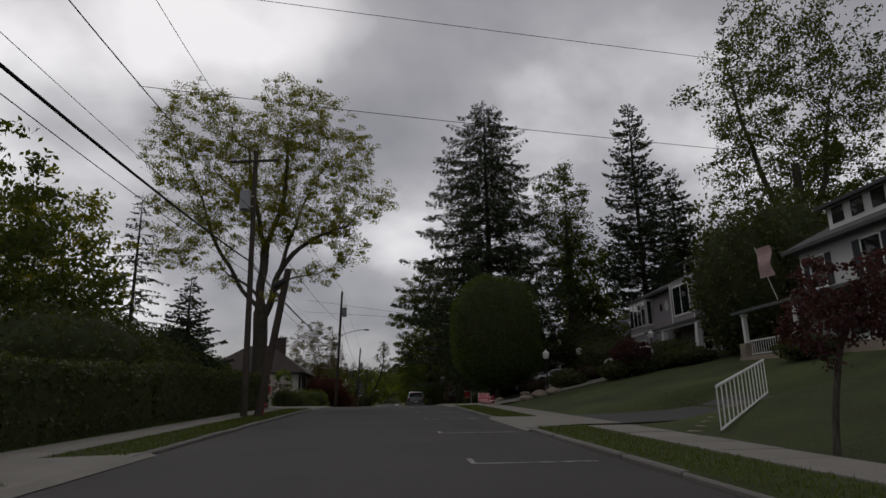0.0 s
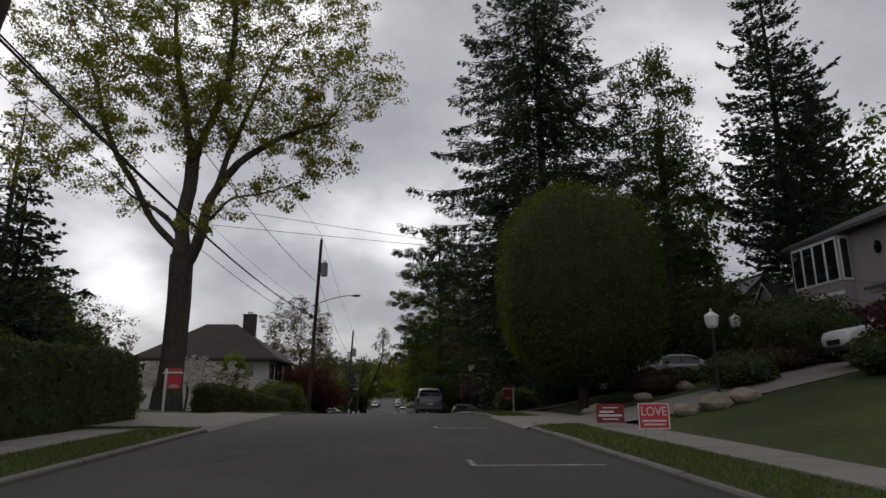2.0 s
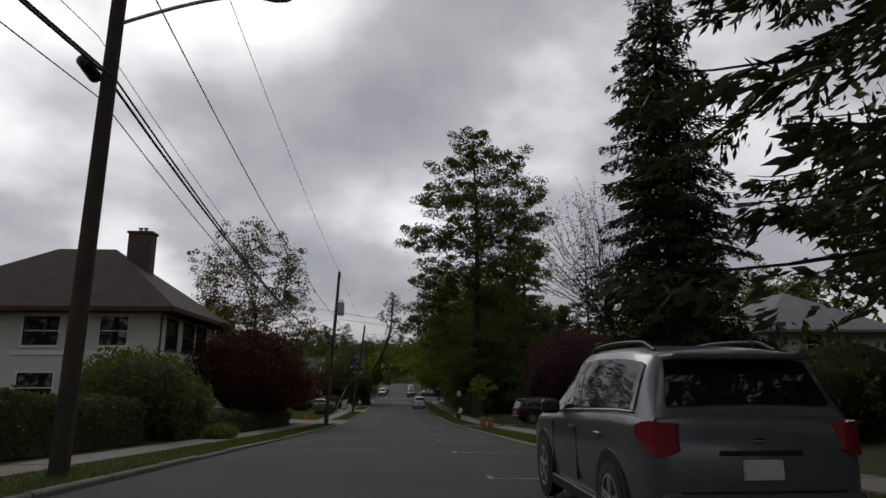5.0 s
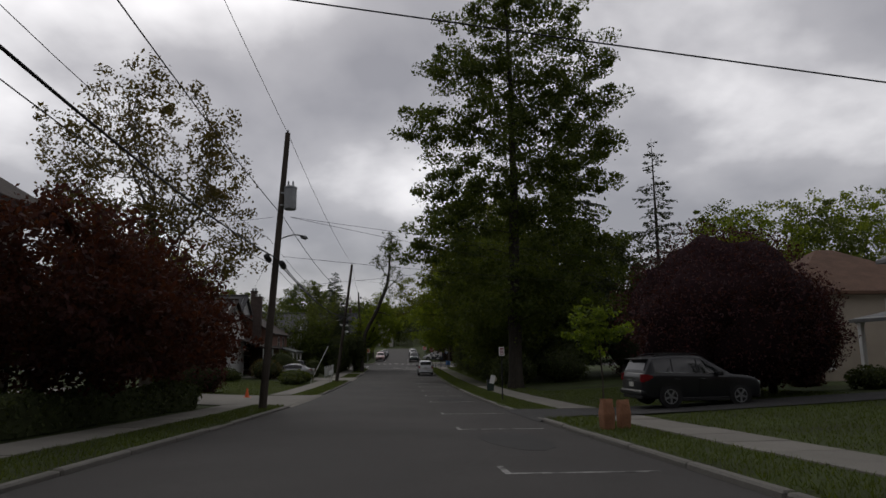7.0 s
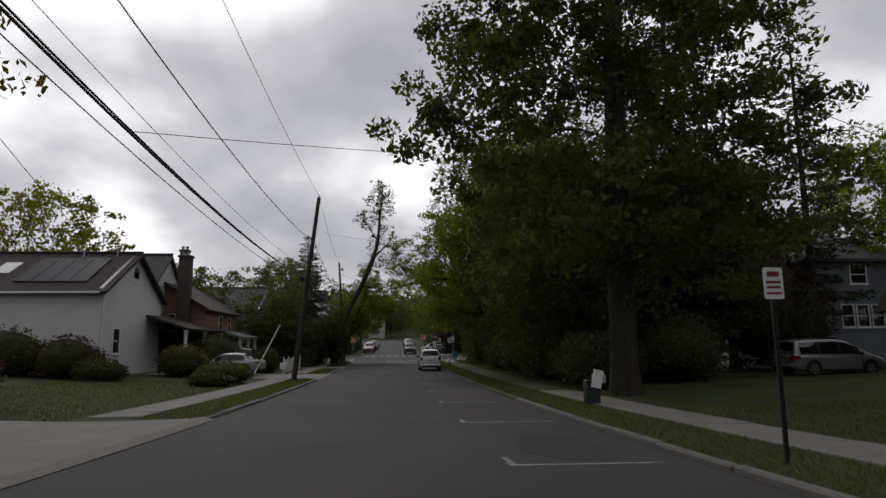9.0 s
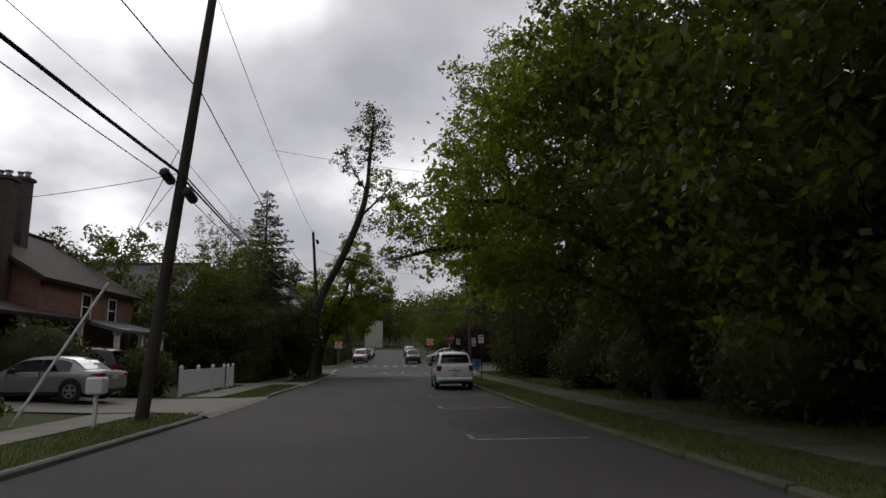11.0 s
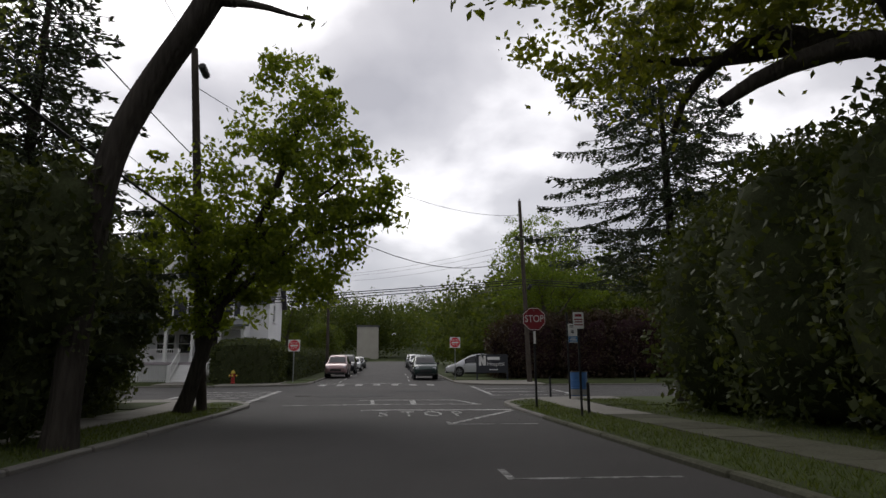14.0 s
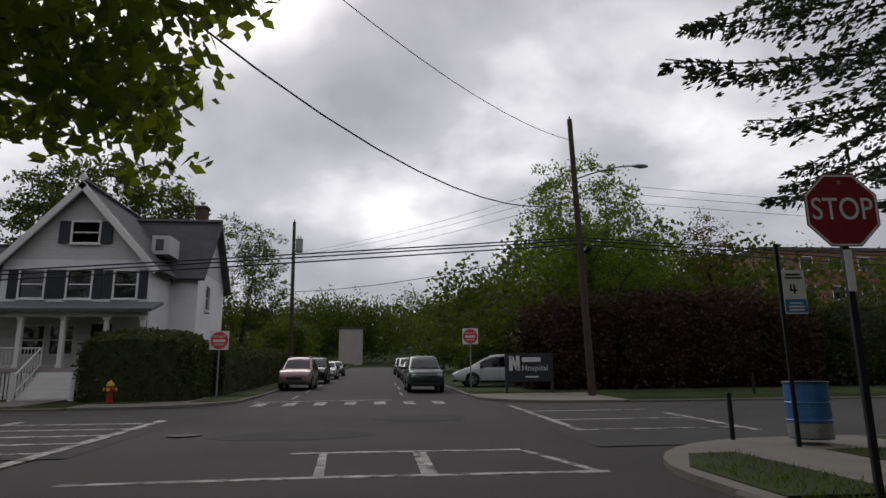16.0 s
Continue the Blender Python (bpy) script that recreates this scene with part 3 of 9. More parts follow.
def clump(name, x, y, blobs, leaf, size, count, label, seed=1, category="bush", group="", z=None, core=0.82, core_mat="crown_shade", rough_=0.16, slim=0.6, stems=True):
    """A bush or a dense crown: a solid core, coloured dark for the shade inside, under a shell of leaves, over rounded
    masses (centre and half axes, boxiness last).
    """
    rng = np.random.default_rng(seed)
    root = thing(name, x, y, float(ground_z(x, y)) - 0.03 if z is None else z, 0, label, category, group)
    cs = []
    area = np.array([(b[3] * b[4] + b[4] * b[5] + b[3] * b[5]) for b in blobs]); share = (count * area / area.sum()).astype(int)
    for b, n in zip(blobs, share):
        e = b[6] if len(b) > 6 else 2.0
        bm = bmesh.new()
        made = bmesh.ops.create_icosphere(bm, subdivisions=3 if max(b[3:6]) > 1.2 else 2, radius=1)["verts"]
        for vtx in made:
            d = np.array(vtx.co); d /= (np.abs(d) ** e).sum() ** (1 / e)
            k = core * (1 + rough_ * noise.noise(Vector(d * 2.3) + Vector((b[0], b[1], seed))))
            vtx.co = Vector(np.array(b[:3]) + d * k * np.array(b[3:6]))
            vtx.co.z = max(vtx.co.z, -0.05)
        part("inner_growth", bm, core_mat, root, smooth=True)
        d = rng.normal(size=(n, 3)); d /= (np.abs(d) ** e).sum(1, keepdims=True) ** (1 / e)
        wob = np.array([noise.noise(Vector(q * 2.3) + Vector((b[0], b[1], seed))) for q in d])[:, None]
        cs.append(np.array(b[:3]) + d * (1 + rough_ * wob + rng.uniform(-0.16, 0.05, (n, 1))) * np.array(b[3:6]))
    c = np.concatenate(cs); c = c[c[:, 2] > 0.03]
    v, f = leaf_quads(rng, c, size, slim)
    part("foliage", fast_mesh("foliage", v, f, [leaf]), leaf, root)
    return root


def hedge(name, x0, x1, y0, y1, h, leaf, size, count, label, seed=1, bulge=0.12, top_wave=0.1):
    """A clipped hedge along the road, following the ground."""
    rng = np.random.default_rng(seed)
    cx, cy = (x0 + x1) / 2, (y0 + y1) / 2
    root = thing(name, cx, cy, float(ground_z(cx, cy)), 0, label, "hedge")
    z0 = float(ground_z(cx, cy))
    n = max(8, int((y1 - y0) / 0.5))
    ring = [(-1, 0), (-1, 0.45), (-0.97, 0.8), (-0.75, 0.98), (0, 1.02), (0.75, 0.98), (0.97, 0.8), (1, 0.45), (1, 0)]
    hw = (x1 - x0) / 2
    pts = np.zeros((n + 1, len(ring), 3))
    for i in range(n + 1):
        y = y0 + (y1 - y0) * i / n
        end = 0.82 if i in (0, n) else 1.0
        for j, (u, w) in enumerate(ring):
            g = noise.noise(Vector((y * 0.6, j * 0.7, seed)))
            pts[i, j] = (u * hw * (0.9 + bulge * g) * end, y - cy, float(ground_z(cx, y)) - z0 + w * h * (0.95 + top_wave * noise.noise(Vector((y * 0.35, seed, 2.0)))) * (0.9 if end < 1 else 1))
    v = pts.reshape(-1, 3)
    k = len(ring)
    f = [(i * k + j, i * k + j + 1, (i + 1) * k + j + 1, (i + 1) * k + j) for i in range(n) for j in range(k - 1)]
    caps = [[e * k + j for j in range(k)] for e in (0, n)]
    # solid core; its dark colour stands for shade within the hedge
    me = bpy.data.meshes.new("inner_growth"); me.from_pydata(v.tolist(), [], [list(q) for q in f] + caps); me.materials.append(M["crown_shade"])
    part("inner_growth", me, "crown_shade", root)
    i, j = rng.integers(0, n, count), rng.integers(0, k - 1, count)
    a, b = rng.uniform(0, 1, (count, 1)), rng.uniform(0, 1, (count, 1))
    c = (pts[i, j] * (1 - a) + pts[i + 1, j] * a) * (1 - b) + (pts[i, j + 1] * (1 - a) + pts[i + 1, j + 1] * a) * b
    m = count // 12
    for e in (0, n):
        u, w = rng.uniform(-1, 1, m), rng.uniform(0, 1, m)
        ends = np.stack([u * hw * 0.85, np.full(m, pts[e, 0, 1]), pts[e, 4, 2] * w], 1)
        c = np.concatenate([c, ends])
    c = c + rng.normal(size=c.shape) * np.array([0.07, 0.07, 0.06])
    v, f = leaf_quads(rng, c, size)
    part("foliage", fast_mesh("foliage", v, f, [leaf]), leaf, root)
    return root


# ---- ground, road, kerbs, markings ----
CUT = 5.2  # reach of the rounded street corners


def sheet(name, xs, ys, zf, mat, label, kind="structure"):
    X, Y = np.meshgrid(np.asarray(xs, float), np.asarray(ys, float))
    v = np.stack([X, Y, zf(X, Y)], -1).reshape(-1, 3)
    w, h = len(xs), len(ys)
    i = np.arange(h - 1)[:, None] * w + np.arange(w - 1)[None]
    f = np.stack([i, i + 1, i + w + 1, i + w], -1).reshape(-1, 4)
    ob = new(name, fast_mesh(name, v, f, [mat], smooth=True))
    return tagged(ob, label, "ground", "", kind)


def earth_z(x, y):
    """The ground sheet: lawns, with the streets cut into it, and hills far off."""
    z = ground_z(x, y)
    ax = np.abs(x)
    street = (ax < HALF - 0.02) | ((y > CROSS0 + 0.02) & (y < CROSS1 - 0.02) & (ax < 160))
    corner = (ax < HALF + CUT) & (y > CROSS0 - CUT) & (y < CROSS1 + CUT)
    z = np.where(street | corner, road_z(y) - 0.25, z)
    hill = 26 * np.clip((y - 290) / 260, 0, 1) ** 1.2 * np.clip((x + 60) / 160, 0, 1) + 14 * np.clip((y - 330) / 260, 0, 1) * np.clip((-x - 30) / 150, 0, 1)
    return z + hill + 10 * np.clip((ax - 90) / 300, 0, 1)


gx = [-1500, -700, -400, -250, -160, -110, -80, -60, -48, -38, -30, -24, -19, -17, -15, -13.5, -12, -11, -HALF - CUT, -9, -8.3, -7, -5.6, -HALF, -HALF + 0.04, 0]
gx = gx + [-q for q in gx[-2::-1]]
gy = list(np.arange(-120, 12, 3.0)) + list(np.arange(12.4, 22, 0.6)) + list(np.arange(24, CROSS0 - CUT, 3.0)) + [CROSS0 - CUT, CROSS0 - CUT + 0.04, CROSS0, CROSS0 + 0.04, CROSS1 - 0.04, CROSS1, CROSS1 + CUT - 0.04, CROSS1 + CUT] + list(np.arange(203, 300, 6.0)) + [320, 350, 400, 460, 540, 640, 800, 1200, 2000]
sheet("ground", gx, gy, earth_z, "soil_grass", "dark spring lawns and verges beside the street")

ry = np.arange(-120, 420.1, 3.0)
sheet("road", np.linspace(-HALF, HALF, 7), ry, lambda x, y: road_z(y) + 0.03 - 0.012 * np.abs(x) / HALF * 2, "asphalt", "dark worn asphalt road with a slight camber")
for side, name in ((-1, "west"), (1, "east")):
    xs = side * np.array([HALF, 7, 10, 14, 20, 30, 45, 70, 110, 160.0])
    sheet("road_" + name, np.sort(xs), [CROSS0 - 0.1, CROSS0 + 2, 187, 190, 193, CROSS1 + 0.1], lambda x, y: road_z(y) + 0.012 + 0 * x, "asphalt_old", "grey worn asphalt of the cross street")


def flat(name, pts, lift, mat, parent, under=0.02):
    """A thin slab laid on the road or the verge; pts: outline in the plan."""
    bm = bmesh.new()
    top = [bm.verts.new((x, y, float(road_z(y)) + lift)) for x, y in pts]
    low = [bm.verts.new((x, y, float(road_z(y)) + lift - under)) for x, y in pts]
    bm.faces.new(top)
    for i in range(len(pts)):
        j = (i + 1) % len(pts)
        bm.faces.new((top[j], top[i], low[i], low[j]))
    # follow the road's camber
    bmesh.ops.bisect_plane(bm, geom=bm.verts[:] + bm.edges[:] + bm.faces[:], plane_co=(0, 0, 0), plane_no=(1, 0, 0))
    for v in bm.verts:
        if abs(v.co.x) < HALF:
            v.co.z += 0.004 - 0.024 * abs(v.co.x) / HALF
    bmesh.ops.recalc_face_normals(bm, faces=bm.faces[:])
    return part(name, bm, mat, parent)


def rect(x0, x1, y0, y1):
    return [(x0, y0), (x1, y0), (x1, y1), (x0, y1)]


# driveways: side, from y, to y, depth beyond the pavement, material
DRIVES = [(1, 14.2, 19.6, 6.5, "asphalt_old"), (1, 37.6, 42.0, 10, "concrete"), (1, 50.6, 54.0, 8, "asphalt_old"), (1, 98.0, 101.6, 13, "asphalt_patch"),
          (-1, 4.4, 7.6, 10, "asphalt_old"), (-1, 37.3, 47.0, 16, "concrete"), (-1, 108.0, 117.2, 12, "concrete"), (-1, 142.8, 148.8, 8, "concrete"), (-1, 160.4, 163.0, 3, "concrete")]
for side, y0, y1, deep, mat in DRIVES:
    drive = tagged(new("driveway"), "pale concrete driveway crossing the verge" if mat == "concrete" else "dark asphalt driveway crossing the verge", "driveway", "", "structure")
    b = 6.35
    rows = [(HALF - 0.22, 0.022), (HALF - 0.01, 0.1), (HALF + 0.6, 0.106), (b, 0.122), (7.75, 0.126)] + [(7.75 + deep * k / 5, None) for k in range(1, 6)]
    halves = {"apron": bmesh.new(), "drive": bmesh.new()}
    prev = None
    for k, (ax, lift) in enumerate(rows):
        wide = (1.1, 1.0, 0.45)[k] if k < 3 else 0.0
        ys_ = np.linspace(y0 - wide, y1 + wide, 4)
        ring = [(side * ax, y, (float(road_z(y)) + lift) if lift is not None else float(ground_z(side * ax, y)) + 0.035) for y in ys_]
        if prev:
            bm = halves["apron" if k < 5 else "drive"]
            up_r = [bm.verts.new(p) for p in prev], [bm.verts.new(p) for p in ring]
            for i in range(3):
                f = bm.faces.new((up_r[0][i], up_r[0][i + 1], up_r[1][i + 1], up_r[1][i]))
                f.normal_update()
                if f.normal.z < 0:
                    f.normal_flip()
        prev = ring
    for nm, bm in halves.items():
        bmesh.ops.remove_doubles(bm, verts=bm.verts[:], dist=0.001)
        part(nm, bm, mat if nm == "drive" or mat == "asphalt_patch" else "concrete", drive)


def in_drive(side, y0, y1, grow_=0.0):
    return any(s == side and y1 > a - grow_ and y0 < b + grow_ for s, a, b, *_ in DRIVES)


# paint on the road
marks = tagged(new("road_marking"), "worn white parking stalls, stop line and crosswalks", "road marking", "", "structure")
for y in (-1.0, 5.8, 13.1, 21.0, 28.6, 37.2, 43.5, 51.0, 58.5, 66, 73, 80.2, 87.4, 94.8, 101.2, 110.1, 116.3, 123, 129.6, 136, 143.6, 149.2, 164.6, 172.5):
    flat("stall_line", rect(1.95, 4.1, y - 0.05, y + 0.05), 0.031, "stall_paint", marks, 0.012)
    flat("stall_tick", rect(1.85, 1.95, y - 0.05, y + 0.75), 0.031, "stall_paint", marks, 0.012)
flat("stop_line", rect(-0.55, 4.5, 177.75, 178.1), 0.034, "road_paint", marks, 0.02)
flat("edge_line", [(1.85, 172.6), (1.97, 172.52), (4.52, 177.6), (4.4, 177.7)], 0.034, "road_paint", marks, 0.02)
for y in (180.8, 183.2):
    flat("crosswalk_line", rect(-3.6 if y < 181 else -0.9, 3.9 if y < 181 else 3.15, y - 0.09, y + 0.09), 0.034, "road_paint", marks, 0.02)
flat("crosswalk_rung", rect(1.2, 1.43, 180.9, 183.1), 0.034, "road_paint", marks, 0.02)
flat("crosswalk_rung", [(3.1, 183.1), (3.25, 183.1), (3.8, 180.9), (3.65, 180.9)], 0.034, "road_paint", marks, 0.02)
flat("crosswalk_rung", [(-0.4, 183.1), (-0.27, 183.1), (-0.15, 180.9), (-0.3, 180.9)], 0.034, "road_paint", marks, 0.02)
for k in range(7):
    x = -3.9 + 1.1 * k
    flat("crosswalk_bar", rect(x, x + 0.42, 195.0, 196.6), 0.034, "road_paint", marks, 0.02)
flat("crosswalk_line", rect(-4.2, 1.2, 197.3, 197.5), 0.034, "road_paint", marks, 0.02)
for x0, x1, ya, yb in ((-5.4, -5.15, 181.6, 190.2), (-9.2, -8.95, 181.8, 190.5), (5.1, 5.3, 186.0, 193.8), (9.0, 9.2, 185.4, 190.2)):
    flat("crosswalk_line", [(x0, ya), (x1, ya), (x1 + (yb - ya) * 0.0, yb), (x0, yb)], 0.02, "road_paint", marks, 0.02)
for k in range(6):
    y = 182.6 + 1.35 * k
    flat("crosswalk_rung", rect(-8.9, -5.4, y, y + 0.2), 0.02, "road_paint", marks, 0.02)
for y in (186.0, 188.4, 191.2):
    flat("crosswalk_rung", rect(5.3, 9.0, y, y + 0.14), 0.02, "road_paint", marks, 0.02)
for x, y in ((-3.0, 199.0), (1.7, 200.6), (-3.0, 204.4), (1.8, 206.6), (1.8, 213.0), (-3.0, 211.0)):
    flat("stall_line", rect(x, x + 0.1, y, y + 2.6), 0.034, "road_paint", marks, 0.02)
patches = tagged(new("asphalt_patches"), "darker tar patches and sealed cracks in the road", "road repair", "", "structure")
rng = np.random.default_rng(5)
for x, y, w, h in ((3.2, 18, 1.2, 5), (-2.5, 33, 1.0, 7), (2.9, 92, 1.3, 4), (0.6, 104.5, 0.6, 1.1), (3.1, 112, 1.4, 3.4), (-1.4, 128, 0.9, 5), (2.4, 139, 1.2, 4), (-2.2, 152, 1.1, 4), (-1.2, 186, 3.4, 1.6), (1.8, 189.6, 2.6, 2.0)):
    pts = [(x + w * 0.5 * math.cos(a) * (1 + 0.1 * rng.normal()), y + h * 0.5 * math.sin(a) * (1 + 0.08 * rng.normal())) for a in np.linspace(0, 6.283, 13)[:-1] + 0.26]
    flat("patch", pts, 0.031, "asphalt_patch", patches, 0.02)
for x, y in ((0.9, 106.8), (-3.6, 186.4)):
    cover = thing("manhole_cover", x, y, float(road_z(y)) + 0.02, 0, "cast iron utility cover set flush in the asphalt", "utility cover")
    bm = bmesh.new()
    lathe(bm, [(0.36, 0.0), (0.38, 0.012), (0.33, 0.014), (0.32, 0.008)], 20)
    part("rim", bm, "iron_cover", cover)

# rounded street corners: concrete with grass let in
for sx in (-1, 1):
    for sy, yb in ((-1, CROSS0), (1, CROSS1)):
        outline = [(sx * HALF, yb + sy * CUT)]
        r = 3.6
        c = (sx * (HALF + r), yb + sy * r)
        outline += [(c[0] - sx * r * math.cos(a), c[1] - sy * r * math.sin(a)) for a in np.linspace(0, math.pi / 2, 9)]
        outline += [(sx * (HALF + CUT + 0.05), yb), (sx * (HALF + CUT + 0.05), yb + sy * CUT)]
        corner = tagged(new("pavement_corner"), "pale concrete street corner with a rounded kerb", "pavement", "", "structure")
        flat("gutter", rect(*sorted((sx * (HALF - 0.02), sx * (HALF + CUT + 0.1))), *sorted((yb - sy * 0.08, yb + sy * CUT))), 0.011, "asphalt", corner, 0.05)
        flat("slab", outline, 0.105, "concrete", corner, 0.4)
        gr = [(sx * 4.9, yb + sy * (CUT + 0.0)), (sx * 4.9, yb + sy * 3.1), (sx * 5.5, yb + sy * 1.9), (sx * 6.3, yb + sy * 1.9), (sx * 6.3, yb + sy * CUT)]
        if not (sx > 0 and sy > 0):
            flat("grass_bed", gr, 0.122, "soil_grass", corner, 0.06)
            flat("grass_bed", rect(*sorted((sx * 7.9, sx * (HALF + CUT + 0.05))), *sorted((yb + sy * 1.8, yb + sy * CUT))), 0.122, "soil_grass", corner, 0.06)


def pave():
    """Kerb stones and pavement slabs, piece by piece along both sides."""
    kerb_mesh, slab_mesh = {}, {}
    for side, label in ((-1, "left"), (1, "right")):
        kerb = tagged(new("kerb"), "weathered pale stone kerb along the road", "kerb", "", "structure")
        walk_ = tagged(new("pavement"), "pale concrete pavement slabs beside the grass verge", "pavement", "", "structure")
        y = -6.0
        while y < 178.0:
            ln = 2.4 if not in_drive(side, y + 0.1, y + 2.3) else 0.6
            tilt = math.atan2(float(road_z(y + ln) - road_z(y)), ln)
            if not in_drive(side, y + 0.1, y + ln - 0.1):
                # darker, blotchier stones on this stretch of the right side
                mat = "dark_concrete" if side > 0 and 122 < y < 173 else "kerb_stone"
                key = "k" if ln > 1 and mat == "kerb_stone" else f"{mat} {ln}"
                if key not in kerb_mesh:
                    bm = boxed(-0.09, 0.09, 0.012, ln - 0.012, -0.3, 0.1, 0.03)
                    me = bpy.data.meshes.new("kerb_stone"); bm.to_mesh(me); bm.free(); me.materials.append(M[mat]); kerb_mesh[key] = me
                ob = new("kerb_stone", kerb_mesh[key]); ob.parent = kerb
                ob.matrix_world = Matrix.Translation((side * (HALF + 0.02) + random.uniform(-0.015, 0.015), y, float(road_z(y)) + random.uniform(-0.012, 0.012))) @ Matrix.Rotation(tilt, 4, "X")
            y += ln
        y = -6.0
        while y < 178.0:
            ln = 1.5
            tilt = math.atan2(float(road_z(y + ln) - road_z(y)), ln)
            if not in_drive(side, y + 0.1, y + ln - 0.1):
                mat = "dark_concrete" if side > 0 and 126 < y < 173 else "concrete"
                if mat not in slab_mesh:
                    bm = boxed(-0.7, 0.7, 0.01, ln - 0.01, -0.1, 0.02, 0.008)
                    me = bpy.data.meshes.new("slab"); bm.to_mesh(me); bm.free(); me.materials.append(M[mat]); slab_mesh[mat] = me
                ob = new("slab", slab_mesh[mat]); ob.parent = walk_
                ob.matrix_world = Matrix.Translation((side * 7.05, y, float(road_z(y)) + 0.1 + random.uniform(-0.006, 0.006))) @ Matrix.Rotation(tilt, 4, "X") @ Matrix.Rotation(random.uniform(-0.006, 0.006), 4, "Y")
            y += ln
    for sx in (-1, 1):
        for y0, y1 in ((CROSS1 + CUT, 260.0),):
            walk_ = tagged(new("kerb"), "weathered pale kerb of the far block", "kerb", "", "structure")
            y = y0
            while y < y1:
                ob = new("kerb_stone", kerb_mesh["k"]); ob.parent = walk_
                ob.matrix_world = Matrix.Translation((sx * (HALF + 0.02), y, float(road_z(y)))) @ Matrix.Rotation(radians(1.6), 4, "X")
                y += 2.4
    for sx in (-1, 1):
        for yk in (CROSS0 + 0.0, CROSS1):
            line = tagged(new("kerb"), "weathered pale kerb of the cross street", "kerb", "", "structure")
            x = HALF + CUT
            while x < 60:
                ob = new("kerb_stone", kerb_mesh["k"]); ob.parent = line
                ob.matrix_world = Matrix.Translation((sx * x, yk, float(road_z(yk)) + 0.0)) @ Matrix.Rotation(radians(-90 * sx), 4, "Z")
                x += 2.4


# ---- street furniture: poles, wires, signs, hydrants ----
def catenary(a, b, sag, n=14):
    a, b = Vector(a), Vector(b)
    return [a.lerp(b, k / n) - Vector((0, 0, sag * 4 * (k / n) * (1 - k / n))) for k in range(n + 1)]


def wire(a, b, sag, r=0.012, label="thin black overhead wire strung between poles", name="overhead_wire"):
    bm = sweep(bmesh.new(), catenary(a, b, sag), r, 5)
    return solo(name, bm, "cable", label, "wire", "overhead wires")


def pole_tip(x, y, h, lean):
    z = float(ground_z(x, y))
    return Vector((x + lean[0], y + lean[1], z + h))


